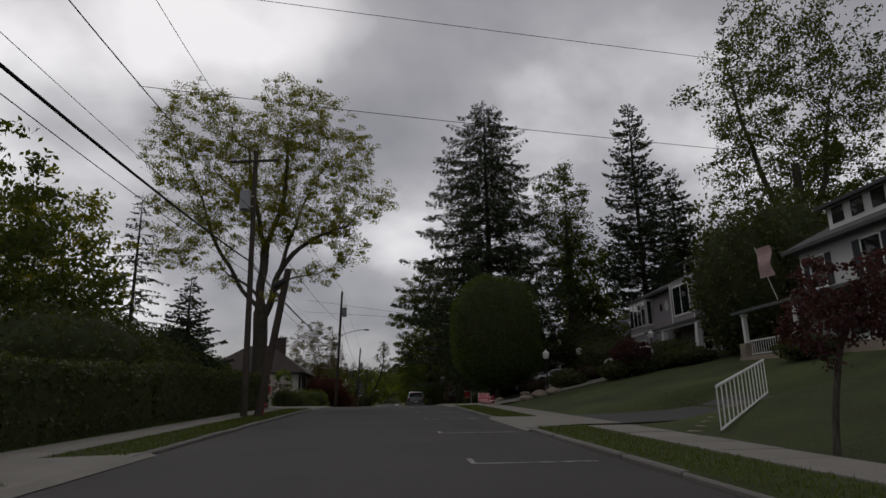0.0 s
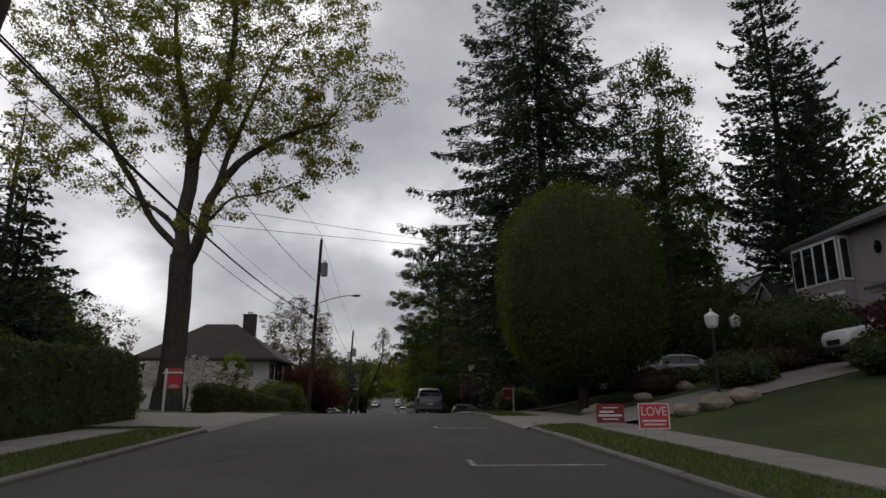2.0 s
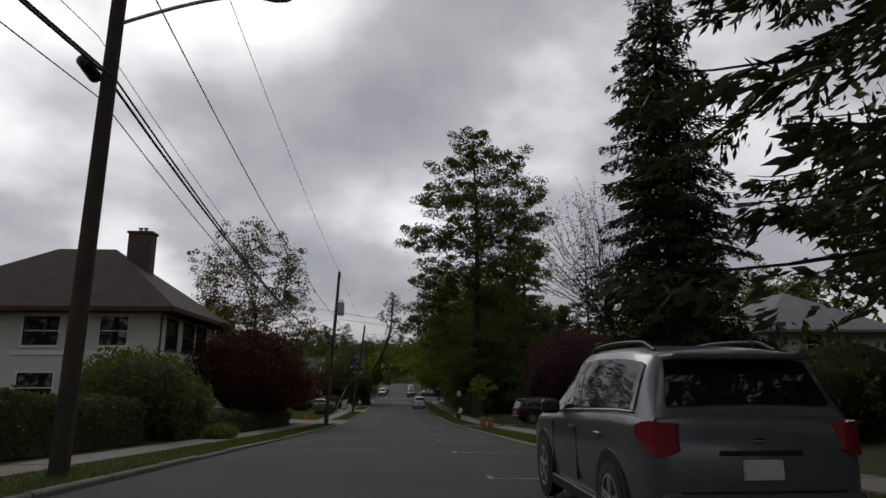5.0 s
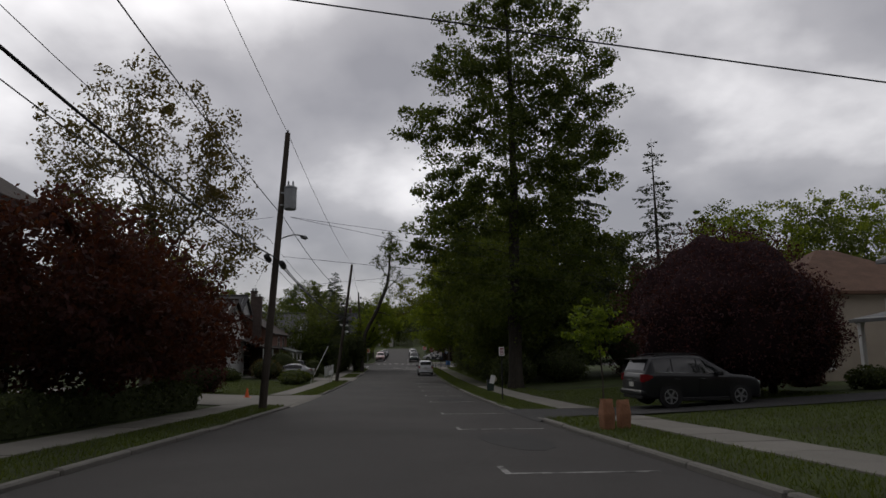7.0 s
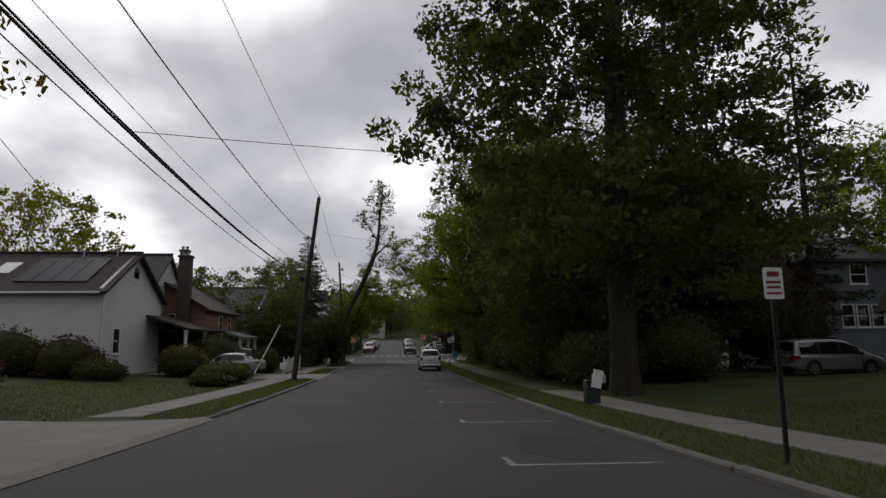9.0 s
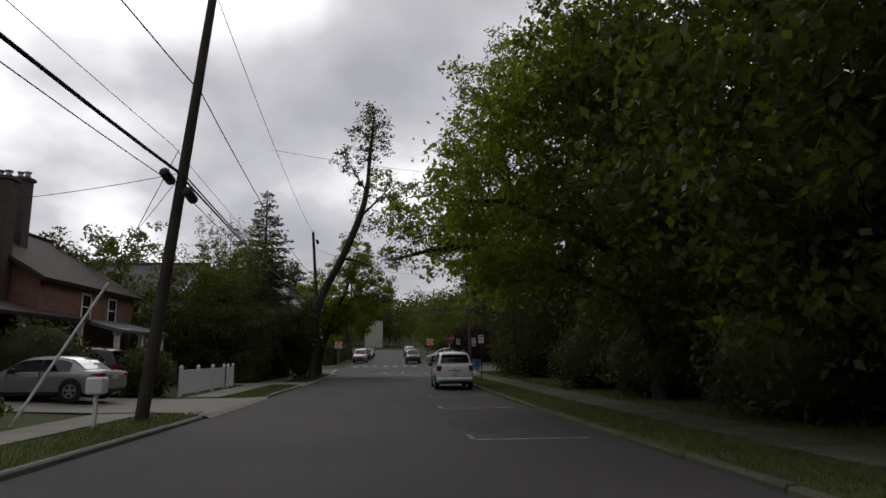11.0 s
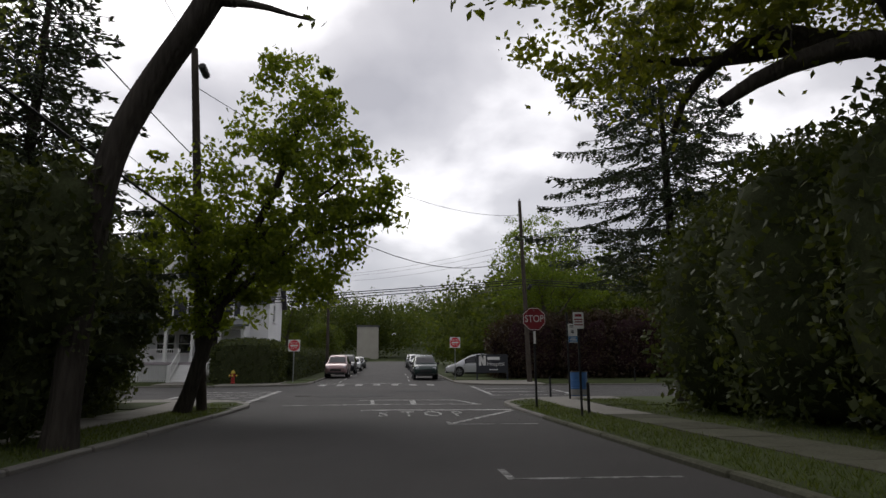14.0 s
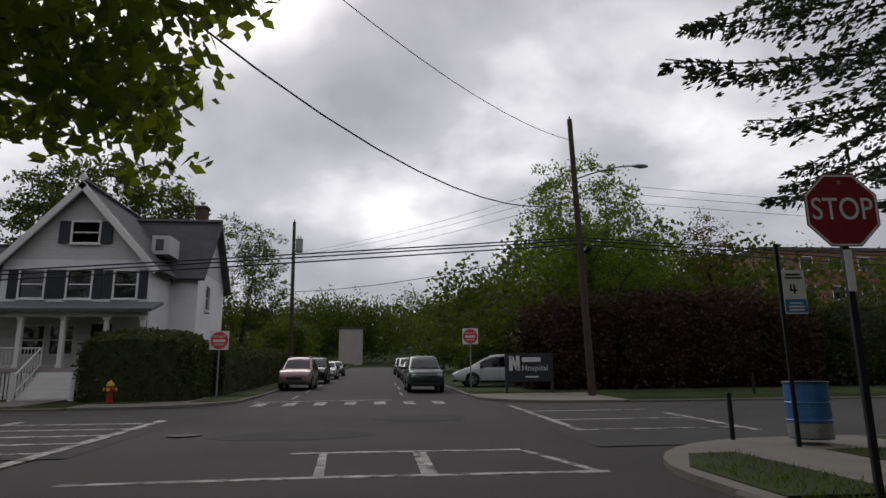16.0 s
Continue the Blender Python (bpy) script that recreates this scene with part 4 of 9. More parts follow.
def utility_pole(x, y, h, lean=(0, 0), transformer=0, lamp=0.0, arm=0.0, box_at=(), label="", r=0.17, top_arm=None, arm_turn=0.0, reach=2.6, lamp_turn=0.0):
    """A tarred wooden pole. transformer: height of the can; lamp: height of a street lamp's bracket; arm: height of a cross-arm."""
    z = float(ground_z(x, y))
    root = thing("utility_pole", x, y, z, 0, label or "weathered brown wooden utility pole by the kerb", "utility pole", "utility poles")
    at = lambda k: Vector((lean[0] * k / h, lean[1] * k / h, k))
    bm = bmesh.new()
    rod(bm, (0, 0, -0.3), at(h), r, r * 0.66, 12)
    part("pole", bm, "pole_wood", root, smooth=False)
    if transformer:
        sd = 1 if transformer > 0 else -1
        k = abs(transformer)
        p = at(k) + Vector((sd * 0.42, -0.1, 0))
        can = part("transformer", lathe(bmesh.new(), [(0.24, 0), (0.27, 0.04), (0.27, 0.92), (0.285, 0.94), (0.285, 1.0), (0.2, 1.06), (0.05, 1.09)], 16, Matrix.Translation(p)), "transformer_grey", root, "grey steel transformer can")
        bm = bmesh.new()
        for dx in (-0.1, 0.1):
            lathe(bm, [(0.035, 1.05), (0.05, 1.12), (0.03, 1.16), (0.05, 1.2), (0.02, 1.3)], 8, Matrix.Translation(p + Vector((dx, 0, 0))))
        part("bushing", bm, "transformer_grey", can)
        bm = bmesh.new()
        for dz in (0.2, 0.75):
            box(bm, min(0, sd * 0.3), max(0, sd * 0.3), -0.14, -0.06, dz - 0.03, dz + 0.03, 0, Matrix.Translation(at(k)))
        part("bracket", bm, "galvanised", can)
    if lamp:
        swing = Matrix.Rotation(radians(lamp_turn), 4, "Z")
        pts = [at(lamp) + swing @ Vector((reach * s + 0.1, -0.15 * s, 0.62 * math.sin(s * 1.5))) for s in np.linspace(0, 1, 9)]
        a = part("lamp_bracket", sweep(bmesh.new(), pts, 0.035, 7), "galvanised", root, "curved grey steel lamp bracket")
        bm = bmesh.new()
        e = pts[-1]
        prev = None
        for dx, w, t in ((-0.05, 0.05, 0.04), (0.1, 0.1, 0.075), (0.32, 0.155, 0.1), (0.55, 0.14, 0.085), (0.68, 0.05, 0.03)):
            ring = [bm.verts.new(e + swing @ Vector((dx, w * math.cos(q), t * math.sin(q) - 0.01))) for q in np.linspace(0, 6.283, 11)[:-1]]
            if prev:
                for k in range(10):
                    bm.faces.new((prev[k], prev[(k + 1) % 10], ring[(k + 1) % 10], ring[k]))
            else:
                bm.faces.new(ring[::-1])
            prev = ring
        bm.faces.new(prev)
        part("lamp_head", bm, "transformer_grey", a, "grey cobra-head street lamp", smooth=True)
    if arm:
        half = 1.25
        turn = Matrix.Rotation(radians(arm_turn), 4, "Z")
        mm = Matrix.Translation(at(arm)) @ turn
        a = part("cross_arm", boxed(-half, half, -0.2, -0.1, -0.06, 0.06, 0.01, mm), "pole_wood", root)
        for dx in (-1.1, -0.5, 0.5, 1.1):
            part("insulator", lathe(bmesh.new(), [(0.02, 0.05), (0.05, 0.1), (0.03, 0.14), (0.05, 0.18), (0.02, 0.24)], 8, mm @ Matrix.Translation((dx, -0.15, 0))), "transformer_grey", a)
    part("insulator", lathe(bmesh.new(), [(0.03, -0.05), (0.05, 0.02), (0.03, 0.06), (0.055, 0.1), (0.02, 0.16)], 8, Matrix.Translation(at(h))), "transformer_grey", root)
    for k, sd in box_at:
        p = at(k) + Vector((sd * 0.33, -0.1, 0))
        part("splice_case", lathe(bmesh.new(), [(0.06, -0.3), (0.13, -0.26), (0.13, 0.26), (0.06, 0.3)], 10, Matrix.Translation(p) @ Matrix.Rotation(radians(80), 4, "X")), "black_plastic", root)
    return root


def sign_panel(w, h, y=0.0, z=0.0, r=0.03, t=0.006):
    """A flat panel with rounded corners that faces -y."""
    pts = []
    for cx, cz, a0 in ((w / 2 - r, h / 2 - r, 0), (-w / 2 + r, h / 2 - r, 90), (-w / 2 + r, -h / 2 + r, 180), (w / 2 - r, -h / 2 + r, 270)):
        pts += [Vector((cx + r * math.cos(radians(a0 + q)), y, z + cz + r * math.sin(radians(a0 + q)))) for q in (0, 45, 90)]
    return prism(bmesh.new(), pts, (0, t, 0))


def lettering(text, size, parent, mat, x=0, y=0, z=0, wide=1.0, flat_on_road=False, name="lettering", thick=0.002, rot=None):
    cu = bpy.data.curves.new(name, "FONT")
    cu.body, cu.size, cu.align_x, cu.align_y, cu.extrude = text, size, "CENTER", "CENTER", thick
    tmp = new(name, cu)
    bpy.context.view_layer.update()
    me = bpy.data.meshes.new_from_object(tmp.evaluated_get(bpy.context.evaluated_depsgraph_get()))
    bpy.data.objects.remove(tmp)
    m = Matrix.Translation((x, y, z)) @ (rot or Matrix.Rotation(radians(90), 4, "X")) @ Matrix.Diagonal((wide, 1, 1, 1))
    me.transform(m)
    me.materials.clear(); me.materials.append(M[mat])
    return part(name, me, mat, parent)


def bars(parent, rows, mat, y, name="print"):
    """Print too small to read: plain bars of its size. rows: x, z, width, height."""
    for x, z, w, h in rows:
        part(name, boxed(x - w / 2, x + w / 2, y - 0.002, y, z - h / 2, z + h / 2), mat, parent)


def post(parent, h, r=0.03, mat="galvanised", x=0.0, y=0.03):
    bm = bmesh.new()
    box(bm, x - r, x + r, y - r * 0.7, y + r * 0.7, -0.3, h, 0.006)
    return part("post", bm, mat, parent)


def octagon(w, y, t=0.006, z=0.0):
    r = w / 2 / math.cos(math.pi / 8)
    return prism(bmesh.new(), [Vector((r * math.cos(math.pi / 8 + k * math.pi / 4), y, z + r * math.sin(math.pi / 8 + k * math.pi / 4))) for k in range(8)], (0, t, 0))


def stop_sign(x, y, turn=0):
    root = thing("stop_sign", x, y, float(road_z(y)) + 0.12, turn, "red octagonal stop sign with white letters on a dark post", "traffic sign", "traffic signs")
    post(root, 3.3, 0.035, "black_plastic")
    face = part("sign_face", octagon(0.76, -0.012, 0.006, 2.9), "sign_red", root)
    for k in range(8):
        a0, a1 = math.pi / 8 + k * math.pi / 4, math.pi / 8 + (k + 1) * math.pi / 4
        ro, ri = 0.37 / math.cos(math.pi / 8), 0.352 / math.cos(math.pi / 8)
        pts = [Vector((r * math.cos(a), -0.014, 2.9 + r * math.sin(a))) for r, a in ((ro, a0), (ro, a1), (ri, a1), (ri, a0))]
        part("border_strip", prism(bmesh.new(), pts, (0, 0.002, 0)), "sign_white", face)
    lettering("STOP", 0.33, face, "sign_white", 0, -0.015, 2.9, 0.82)
    part("bolt", rodded((0, -0.02, 3.19), (0, -0.012, 3.19), 0.02), "galvanised", face)
    part("street_name_strip", sign_panel(0.08, 0.42, -0.008, 2.28, 0.01), "sign_white", root, "narrow white strip below the sign")
    return root


def parking_sign(x, y, h, turn=0, w=0.31, hh=0.46, tilt=0.0):
    root = thing("parking_sign", x, y, float(ground_z(x, y)), turn, "white parking sign with red print on a steel post", "traffic sign", "traffic signs")
    post(root, h, 0.03, "galvanised" if h < 2.3 else "black_plastic")
    f = part("sign_face", sign_panel(w, hh, -0.01, h - hh / 2), "sign_white", root)
    bars(f, [(0, h - 0.09, w * 0.62, 0.07), (0, h - 0.2, w * 0.75, 0.035), (0, h - 0.27, w * 0.7, 0.03), (0, h - 0.35, w * 0.75, 0.03)], "sign_red", -0.011)
    return root


def no_entry_sign(x, y, h):
    root = thing("no_entry_sign", x, y, float(road_z(y)) + 0.1, 0, "square red and white do-not-enter sign on a post", "traffic sign", "traffic signs")
    post(root, h, 0.03, "galvanised")
    f = part("sign_face", sign_panel(0.76, 0.76, -0.01, h - 0.4), "sign_white", root)
    part("disc", rodded((0, -0.016, h - 0.4), (0, -0.01, h - 0.4), 0.35, sides=28), "sign_red_bright", f)
    part("bar", boxed(-0.24, 0.24, -0.02, -0.016, h - 0.46, h - 0.36), "sign_white", f)
    lettering("DO NOT", 0.13, f, "sign_white", 0, -0.018, h - 0.24)
    lettering("ENTER", 0.13, f, "sign_white", 0, -0.018, h - 0.57)
    return root


def yard_sign(x, y, turn, w, h, z0, face, label, kind_):
    root = thing("yard_sign", x, y, float(ground_z(x, y)), turn, label, "yard sign", "yard signs")
    for dx in (-w * 0.3, w * 0.3):
        part("wire_leg", rodded((dx, 0.01, -0.15), (dx, 0.01, z0 + h * 0.6), 0.006, sides=6), "galvanised", root)
    f = part("sign_face", sign_panel(w, h, -0.01, z0 + h / 2, 0.01), face, root)
    if kind_ == "love":
        part("border", boxed(-w / 2, w / 2, -0.013, -0.01, z0, z0 + 0.02), "sign_white", f)
        lettering("LOVE", 0.25, f, "sign_white", 0, -0.014, z0 + h * 0.67, 0.9)
        bars(f, [(0, z0 + h * 0.32, w * 0.8, 0.035), (0, z0 + h * 0.18, w * 0.7, 0.03)], "sign_white", -0.012)
        for sx in (-1, 1):
            part("border", boxed(sx * w / 2 - 0.012, sx * w / 2 + 0.012, -0.014, -0.01, z0, z0 + h), "sign_white", f)
        part("border", boxed(-w / 2, w / 2, -0.013, -0.01, z0 + h - 0.02, z0 + h), "sign_white", f)
    else:
        bars(f, [(0, z0 + h * 0.8, w * 0.55, 0.03), (-w * 0.12, z0 + h * 0.58, w * 0.5, 0.055), (0, z0 + h * 0.38, w * 0.85, 0.06), (0, z0 + h * 0.18, w * 0.6, 0.03)], "sign_white", -0.012)
    return root


def realtor_sign(x, y, turn, h, w, flip=1):
    root = thing("realty_sign_post", x, y, float(ground_z(x, y)), turn, "white wooden post with a hanging red board", "yard sign", "yard signs")
    part("post", boxed(-0.05, 0.05, -0.05, 0.05, -0.3, h, 0.008), "white_paint", root)
    arm = part("arm", boxed(min(-0.15 * flip, (w + 0.12) * flip), max(-0.15 * flip, (w + 0.12) * flip), -0.035, 0.035, h - 0.24, h - 0.15, 0.006), "white_paint", root)
    cx = flip * (0.09 + w / 2)
    f = part("board", boxed(cx - w / 2, cx + w / 2, -0.012, 0.012, h - 0.34 - w * 0.95, h - 0.3, 0.004), "sign_red_bright", root, "plain red hanging board")
    part("rider", boxed(cx - w / 2, cx + w / 2, -0.012, 0.012, h - 0.13, h + 0.03, 0.004), "sign_red_bright", root)
    bars(f, [(cx, h - 0.34 - w * 0.82, w * 0.7, 0.035), (cx, h - 0.34 - w * 0.7, w * 0.5, 0.03)], "sign_white", -0.014)
    for dx in (0.1, w):
        part("chain", rodded((flip * dx, 0, h - 0.31), (flip * dx, 0, h - 0.23), 0.008, sides=5), "galvanised", root)
    return root


def hydrant(x, y, cap, z=None):
    root = thing("fire_hydrant", x, y, float(ground_z(x, y)) if z is None else z, 0, "red cast iron fire hydrant with a pale domed cap", "hydrant", "hydrants")
    part("barrel", lathe(bmesh.new(), [(0.16, 0), (0.16, 0.05), (0.11, 0.06), (0.105, 0.42), (0.15, 0.44), (0.15, 0.5), (0.12, 0.52), (0.12, 0.6)], 14), "hydrant_red", root)
    part("bonnet", lathe(bmesh.new(), [(0.14, 0.6), (0.14, 0.63), (0.12, 0.7), (0.06, 0.76), (0.03, 0.77), (0.03, 0.82)], 14), cap, root, "pale painted bonnet")
    for a in ((0.2, 0, 0), (-0.2, 0, 0), (0, -0.2, 0)):
        v = Vector(a)
        n = part("nozzle", rodded(Vector((0, 0, 0.47)), v + Vector((0, 0, 0.47)), 0.06, 0.055, 10), "hydrant_red", root)
        part("nozzle_cap", rodded(v * 0.95 + Vector((0, 0, 0.47)), v * 1.2 + Vector((0, 0, 0.47)), 0.07, 0.06, 8), cap, n)
    return root


def lamp_post(x, y, h, label):
    root = thing("lamp_post", x, y, float(ground_z(x, y)), 0, label, "lamp post", "lawn lamps")
    part("post", lathe(bmesh.new(), [(0.12, -0.1), (0.12, 0.2), (0.06, 0.3), (0.045, h - 0.55), (0.08, h - 0.5)], 10), "black_plastic", root)
    part("globe", lathe(bmesh.new(), [(0.09, h - 0.5), (0.19, h - 0.42), (0.23, h - 0.18), (0.21, h - 0.1)], 10), "lamp_glass", root, "frosted white glass lantern")
    part("cap", lathe(bmesh.new(), [(0.26, h - 0.1), (0.2, h - 0.02), (0.07, h + 0.06), (0.03, h + 0.09), (0.05, h + 0.13), (0.01, h + 0.18)], 10), "lamp_glass", root)
    return root


# ---- vehicles ----
def loft(rings):
    bm = bmesh.new()
    prev = None
    for ring in rings:
        vs = [bm.verts.new(p) for p in ring]
        if prev:
            for k in range(len(vs)):
                j = (k + 1) % len(vs)
                bm.faces.new((prev[k], prev[j], vs[j], vs[k]))
        else:
            bm.faces.new(vs[::-1])
        prev = vs
    bm.faces.new(prev)
    bmesh.ops.recalc_face_normals(bm, faces=bm.faces[:])
    return bm


# along the car: y, low edge, top edge, half width; then the cabin: y, foot, top, half width at foot and top
STYLES = {
    "suv": dict(L=4.6, W=0.9, wheel=0.36, axles=(-1.32, 1.34),
                low=[(-2.3, 0.48, 1.0, 0.74), (-2.24, 0.36, 1.14, 0.84), (-1.7, 0.28, 1.19, 0.895), (0, 0.26, 1.14, 0.9), (0.9, 0.26, 1.1, 0.9), (1.4, 0.27, 1.07, 0.89), (2.0, 0.3, 0.97, 0.86), (2.2, 0.34, 0.86, 0.79), (2.3, 0.46, 0.74, 0.66)],
                cab=[(-2.2, 1.12, 1.16, 0.82, 0.78), (-1.98, 1.14, 1.59, 0.84, 0.68), (-1.78, 1.15, 1.7, 0.85, 0.67), (-0.6, 1.11, 1.77, 0.86, 0.68), (0.0, 1.09, 1.74, 0.86, 0.67), (0.3, 1.08, 1.61, 0.86, 0.68), (1.1, 1.05, 1.11, 0.84, 0.78)],
                glass=[(-1.86, -1.2), (-1.15, -0.25), (-0.2, 0.78)], rear=(-2.17, -1.99), front=(0.3, 1.04), rails=True),
    "sedan": dict(L=4.7, W=0.9, wheel=0.325, axles=(-1.4, 1.4),
                  low=[(-2.35, 0.46, 0.8, 0.72), (-2.28, 0.34, 0.94, 0.82), (-1.7, 0.22, 0.97, 0.89), (0, 0.2, 0.93, 0.9), (1.0, 0.2, 0.93, 0.9), (1.9, 0.24, 0.84, 0.86), (2.22, 0.3, 0.74, 0.78), (2.35, 0.42, 0.62, 0.64)],
                  cab=[(-1.8, 0.9, 0.96, 0.82, 0.76), (-1.1, 0.9, 1.38, 0.84, 0.62), (-0.5, 0.9, 1.44, 0.85, 0.63), (0.2, 0.9, 1.42, 0.85, 0.63), (1.15, 0.9, 0.94, 0.84, 0.77)],
                  glass=[(-1.3, -0.35), (-0.25, 0.75)], rear=(-1.74, -1.15), front=(0.25, 1.1), rails=False),
    "van": dict(L=5.0, W=0.97, wheel=0.34, axles=(-1.5, 1.5),
                low=[(-2.5, 0.44, 0.9, 0.8), (-2.42, 0.32, 1.0, 0.9), (-1.8, 0.24, 1.03, 0.96), (0, 0.22, 1.02, 0.97), (1.2, 0.22, 1.02, 0.96), (1.7, 0.24, 0.98, 0.94), (2.2, 0.28, 0.86, 0.88), (2.42, 0.34, 0.74, 0.78), (2.5, 0.44, 0.64, 0.66)],
                cab=[(-2.42, 0.98, 1.04, 0.88, 0.84), (-2.22, 0.98, 1.6, 0.9, 0.72), (-2.0, 0.98, 1.7, 0.91, 0.71), (-0.2, 0.98, 1.75, 0.92, 0.72), (0.4, 0.98, 1.68, 0.92, 0.71), (1.75, 0.96, 1.0, 0.9, 0.82)],
                glass=[(-2.1, -1.15), (-1.05, -0.05), (0.05, 1.05)], rear=(-2.38, -2.22), front=(0.45, 1.68), rails=True),
    "pickup": dict(L=5.5, W=0.96, wheel=0.38, axles=(-1.65, 1.7),
                   low=[(-2.75, 0.55, 0.98, 0.84), (-2.7, 0.42, 1.08, 0.92), (-1.0, 0.36, 1.08, 0.96), (0.6, 0.34, 1.08, 0.96), (1.6, 0.34, 1.1, 0.95), (2.4, 0.38, 1.02, 0.92), (2.68, 0.44, 0.9, 0.84), (2.75, 0.52, 0.78, 0.74)],
                   cab=[(-0.5, 1.04, 1.08, 0.9, 0.88), (-0.42, 1.04, 1.72, 0.9, 0.74), (-0.2, 1.04, 1.78, 0.9, 0.73), (0.6, 1.04, 1.78, 0.9, 0.73), (1.45, 1.04, 1.1, 0.9, 0.84)],
                   glass=[(-0.32, 0.35), (0.42, 1.05)], rear=(-0.5, -0.42), front=(0.68, 1.38), rails=False),
}


def refine(rows, per=4):
    """Rows along a car's length, rounded between the given ones."""
    R = np.array(rows, float)
    y = R[:, 0]
    m = np.gradient(R, y, axis=0)
    d = np.diff(R, axis=0) / np.diff(y)[:, None]
    for k in range(1, len(R) - 1):
        m[k] = np.where(d[k - 1] * d[k] <= 0, 0, np.sign(d[k]) * np.minimum(np.abs(m[k]), 2.5 * np.minimum(np.abs(d[k - 1]), np.abs(d[k]))))
    m[0], m[-1] = d[0], d[-1]
    out = []
    for k in range(len(R) - 1):
        h = y[k + 1] - y[k]
        for j in range(per):
            t = j / per
            p = (2 * t**3 - 3 * t**2 + 1) * R[k] + (t**3 - 2 * t**2 + t) * h * m[k] + (3 * t**2 - 2 * t**3) * R[k + 1] + (t**3 - t**2) * h * m[k + 1]
            p[0] = y[k] + t * h
            out.append(p)
    return out + [R[-1]]


def shade(bm, angle=32):
    """Smooth surfaces with the true edges kept."""
    me = bpy.data.meshes.new("shell")
    bm.to_mesh(me); bm.free()
    me.polygons.foreach_set("use_smooth", np.ones(len(me.polygons), bool))
    me.set_sharp_from_angle(angle=radians(angle))
    return me


def car(x, y, turn, style, paint, label, z=None, group="parked cars"):
    s = STYLES[style]
    root = thing("car" if style != "pickup" else "pickup_truck", x, y, float(road_z(y)) + 0.025 if z is None else z, turn, label, "car" if style != "pickup" else "pickup truck", group)
    rings = []
    for yy, lo, hi, w in refine(s["low"]):
        half = [(w * 0.86, lo), (w * 0.95, lo + 0.06), (w * 0.985, lo + (hi - lo) * 0.25), (w, lo + (hi - lo) * 0.5), (w * 0.995, lo + (hi - lo) * 0.68), (w * 0.985, hi - 0.14), (w * 0.965, hi - 0.06), (w * 0.92, hi - 0.015), (w * 0.6, hi + 0.012)]
        rings.append([Vector((a, yy, b)) for a, b in half] + [Vector((-a, yy, b)) for a, b in half[::-1]])
    body = part("body", shade(loft(rings)), paint, root)
    cab = s["cab"]
    dense = refine(cab)
    rings = []
    halves = []
    for yy, lo, hi, wb, wt in dense:
        half = [(wb, lo), (wb * 0.6 + wt * 0.4, lo + (hi - lo) * 0.42), (wb * 0.3 + wt * 0.7, lo + (hi - lo) * 0.72), (wt, hi - 0.05 * min(1, (hi - lo) * 3)), (wt * 0.93, hi - 0.015 * min(1, (hi - lo) * 3)), (wt * 0.8, hi), (wt * 0.4, hi + 0.02)]
        halves.append(half[:4])
        rings.append([Vector((a, yy, b)) for a, b in half] + [Vector((-a, yy, b)) for a, b in half[::-1]])
    cabin = part("cabin", shade(loft(rings), 40), paint, root)
    cy = np.array([c[0] for c in dense])
    H = np.array(halves)
    at = lambda yy, i: float(np.interp(yy, cy, [c[i] for c in dense]))

    def side_pt(sd, yy, v):
        pts = np.array([[np.interp(yy, cy, H[:, j, k]) for k in (0, 1)] for j in range(4)])
        zs_ = pts[0, 1] + (pts[3, 1] - pts[0, 1]) * v
        return Vector((sd * (float(np.interp(zs_, pts[:, 1], pts[:, 0])) + 0.012), yy, zs_ + 0.003))

    for sd in (-1, 1):
        for a, b in s["glass"]:
            bm = bmesh.new()
            spots = sorted({*np.linspace(a, b, 7).round(4), *[q for q in cy if a < q < b]})
            cols = [[bm.verts.new(side_pt(sd, q, v)) for v in (0.1, 0.3, 0.42, 0.58, 0.74, 0.9)] for q in spots]
            for p, q in zip(cols[:-1], cols[1:]):
                for k in range(5):
                    bm.faces.new((p[k], p[k + 1], q[k + 1], q[k]) if sd < 0 else (p[k], q[k], q[k + 1], p[k + 1]))
            part("side_window", bm, "car_glass", cabin, smooth=True)
        for (a, b), (c, d) in zip(s["glass"][:-1], s["glass"][1:]):
            bm = bmesh.new()
            cols = [[bm.verts.new(side_pt(sd, q, v)) for v in (0.08, 0.3, 0.42, 0.58, 0.74, 0.9)] for q in (b + 0.004, c - 0.004)]
            for k in range(5):
                bm.faces.new((cols[0][k], cols[0][k + 1], cols[1][k + 1], cols[1][k]) if sd < 0 else (cols[0][k], cols[1][k], cols[1][k + 1], cols[0][k + 1]))
            part("door_pillar", bm, "black_plastic", cabin)
        run = np.linspace(s["glass"][0][0], s["glass"][-1][1], 9)
        part("window_trim", sweep(bmesh.new(), [side_pt(sd, q, 0.06) for q in run], 0.011, 6), "chrome", cabin, "thin bright strip below the windows")
    for nm, (a, b), sgn in (("rear_window", s["rear"], -1), ("windscreen", s["front"], 1)):
        bm = bmesh.new()
        cols = []
        for k in range(5):
            yy = a + (b - a) * k / 4
            w, z_ = at(yy, 4) * 0.9, at(yy, 2) + 0.004
            steep = abs(b - a) < 0.3
            off = Vector((0, sgn * (0.02 if steep else 0.012), 0.012))
            cols.append([bm.verts.new(Vector((u * w, yy, z_ + (0.02 * (1 - abs(u)) ))) + off) for u in (-1, -0.5, 0, 0.5, 1)])
        for p, q in zip(cols[:-1], cols[1:]):
            for k in range(4):
                bm.faces.new((p[k], p[k + 1], q[k + 1], q[k]))
        part(nm, bm, "car_glass", cabin)
    R = s["wheel"]
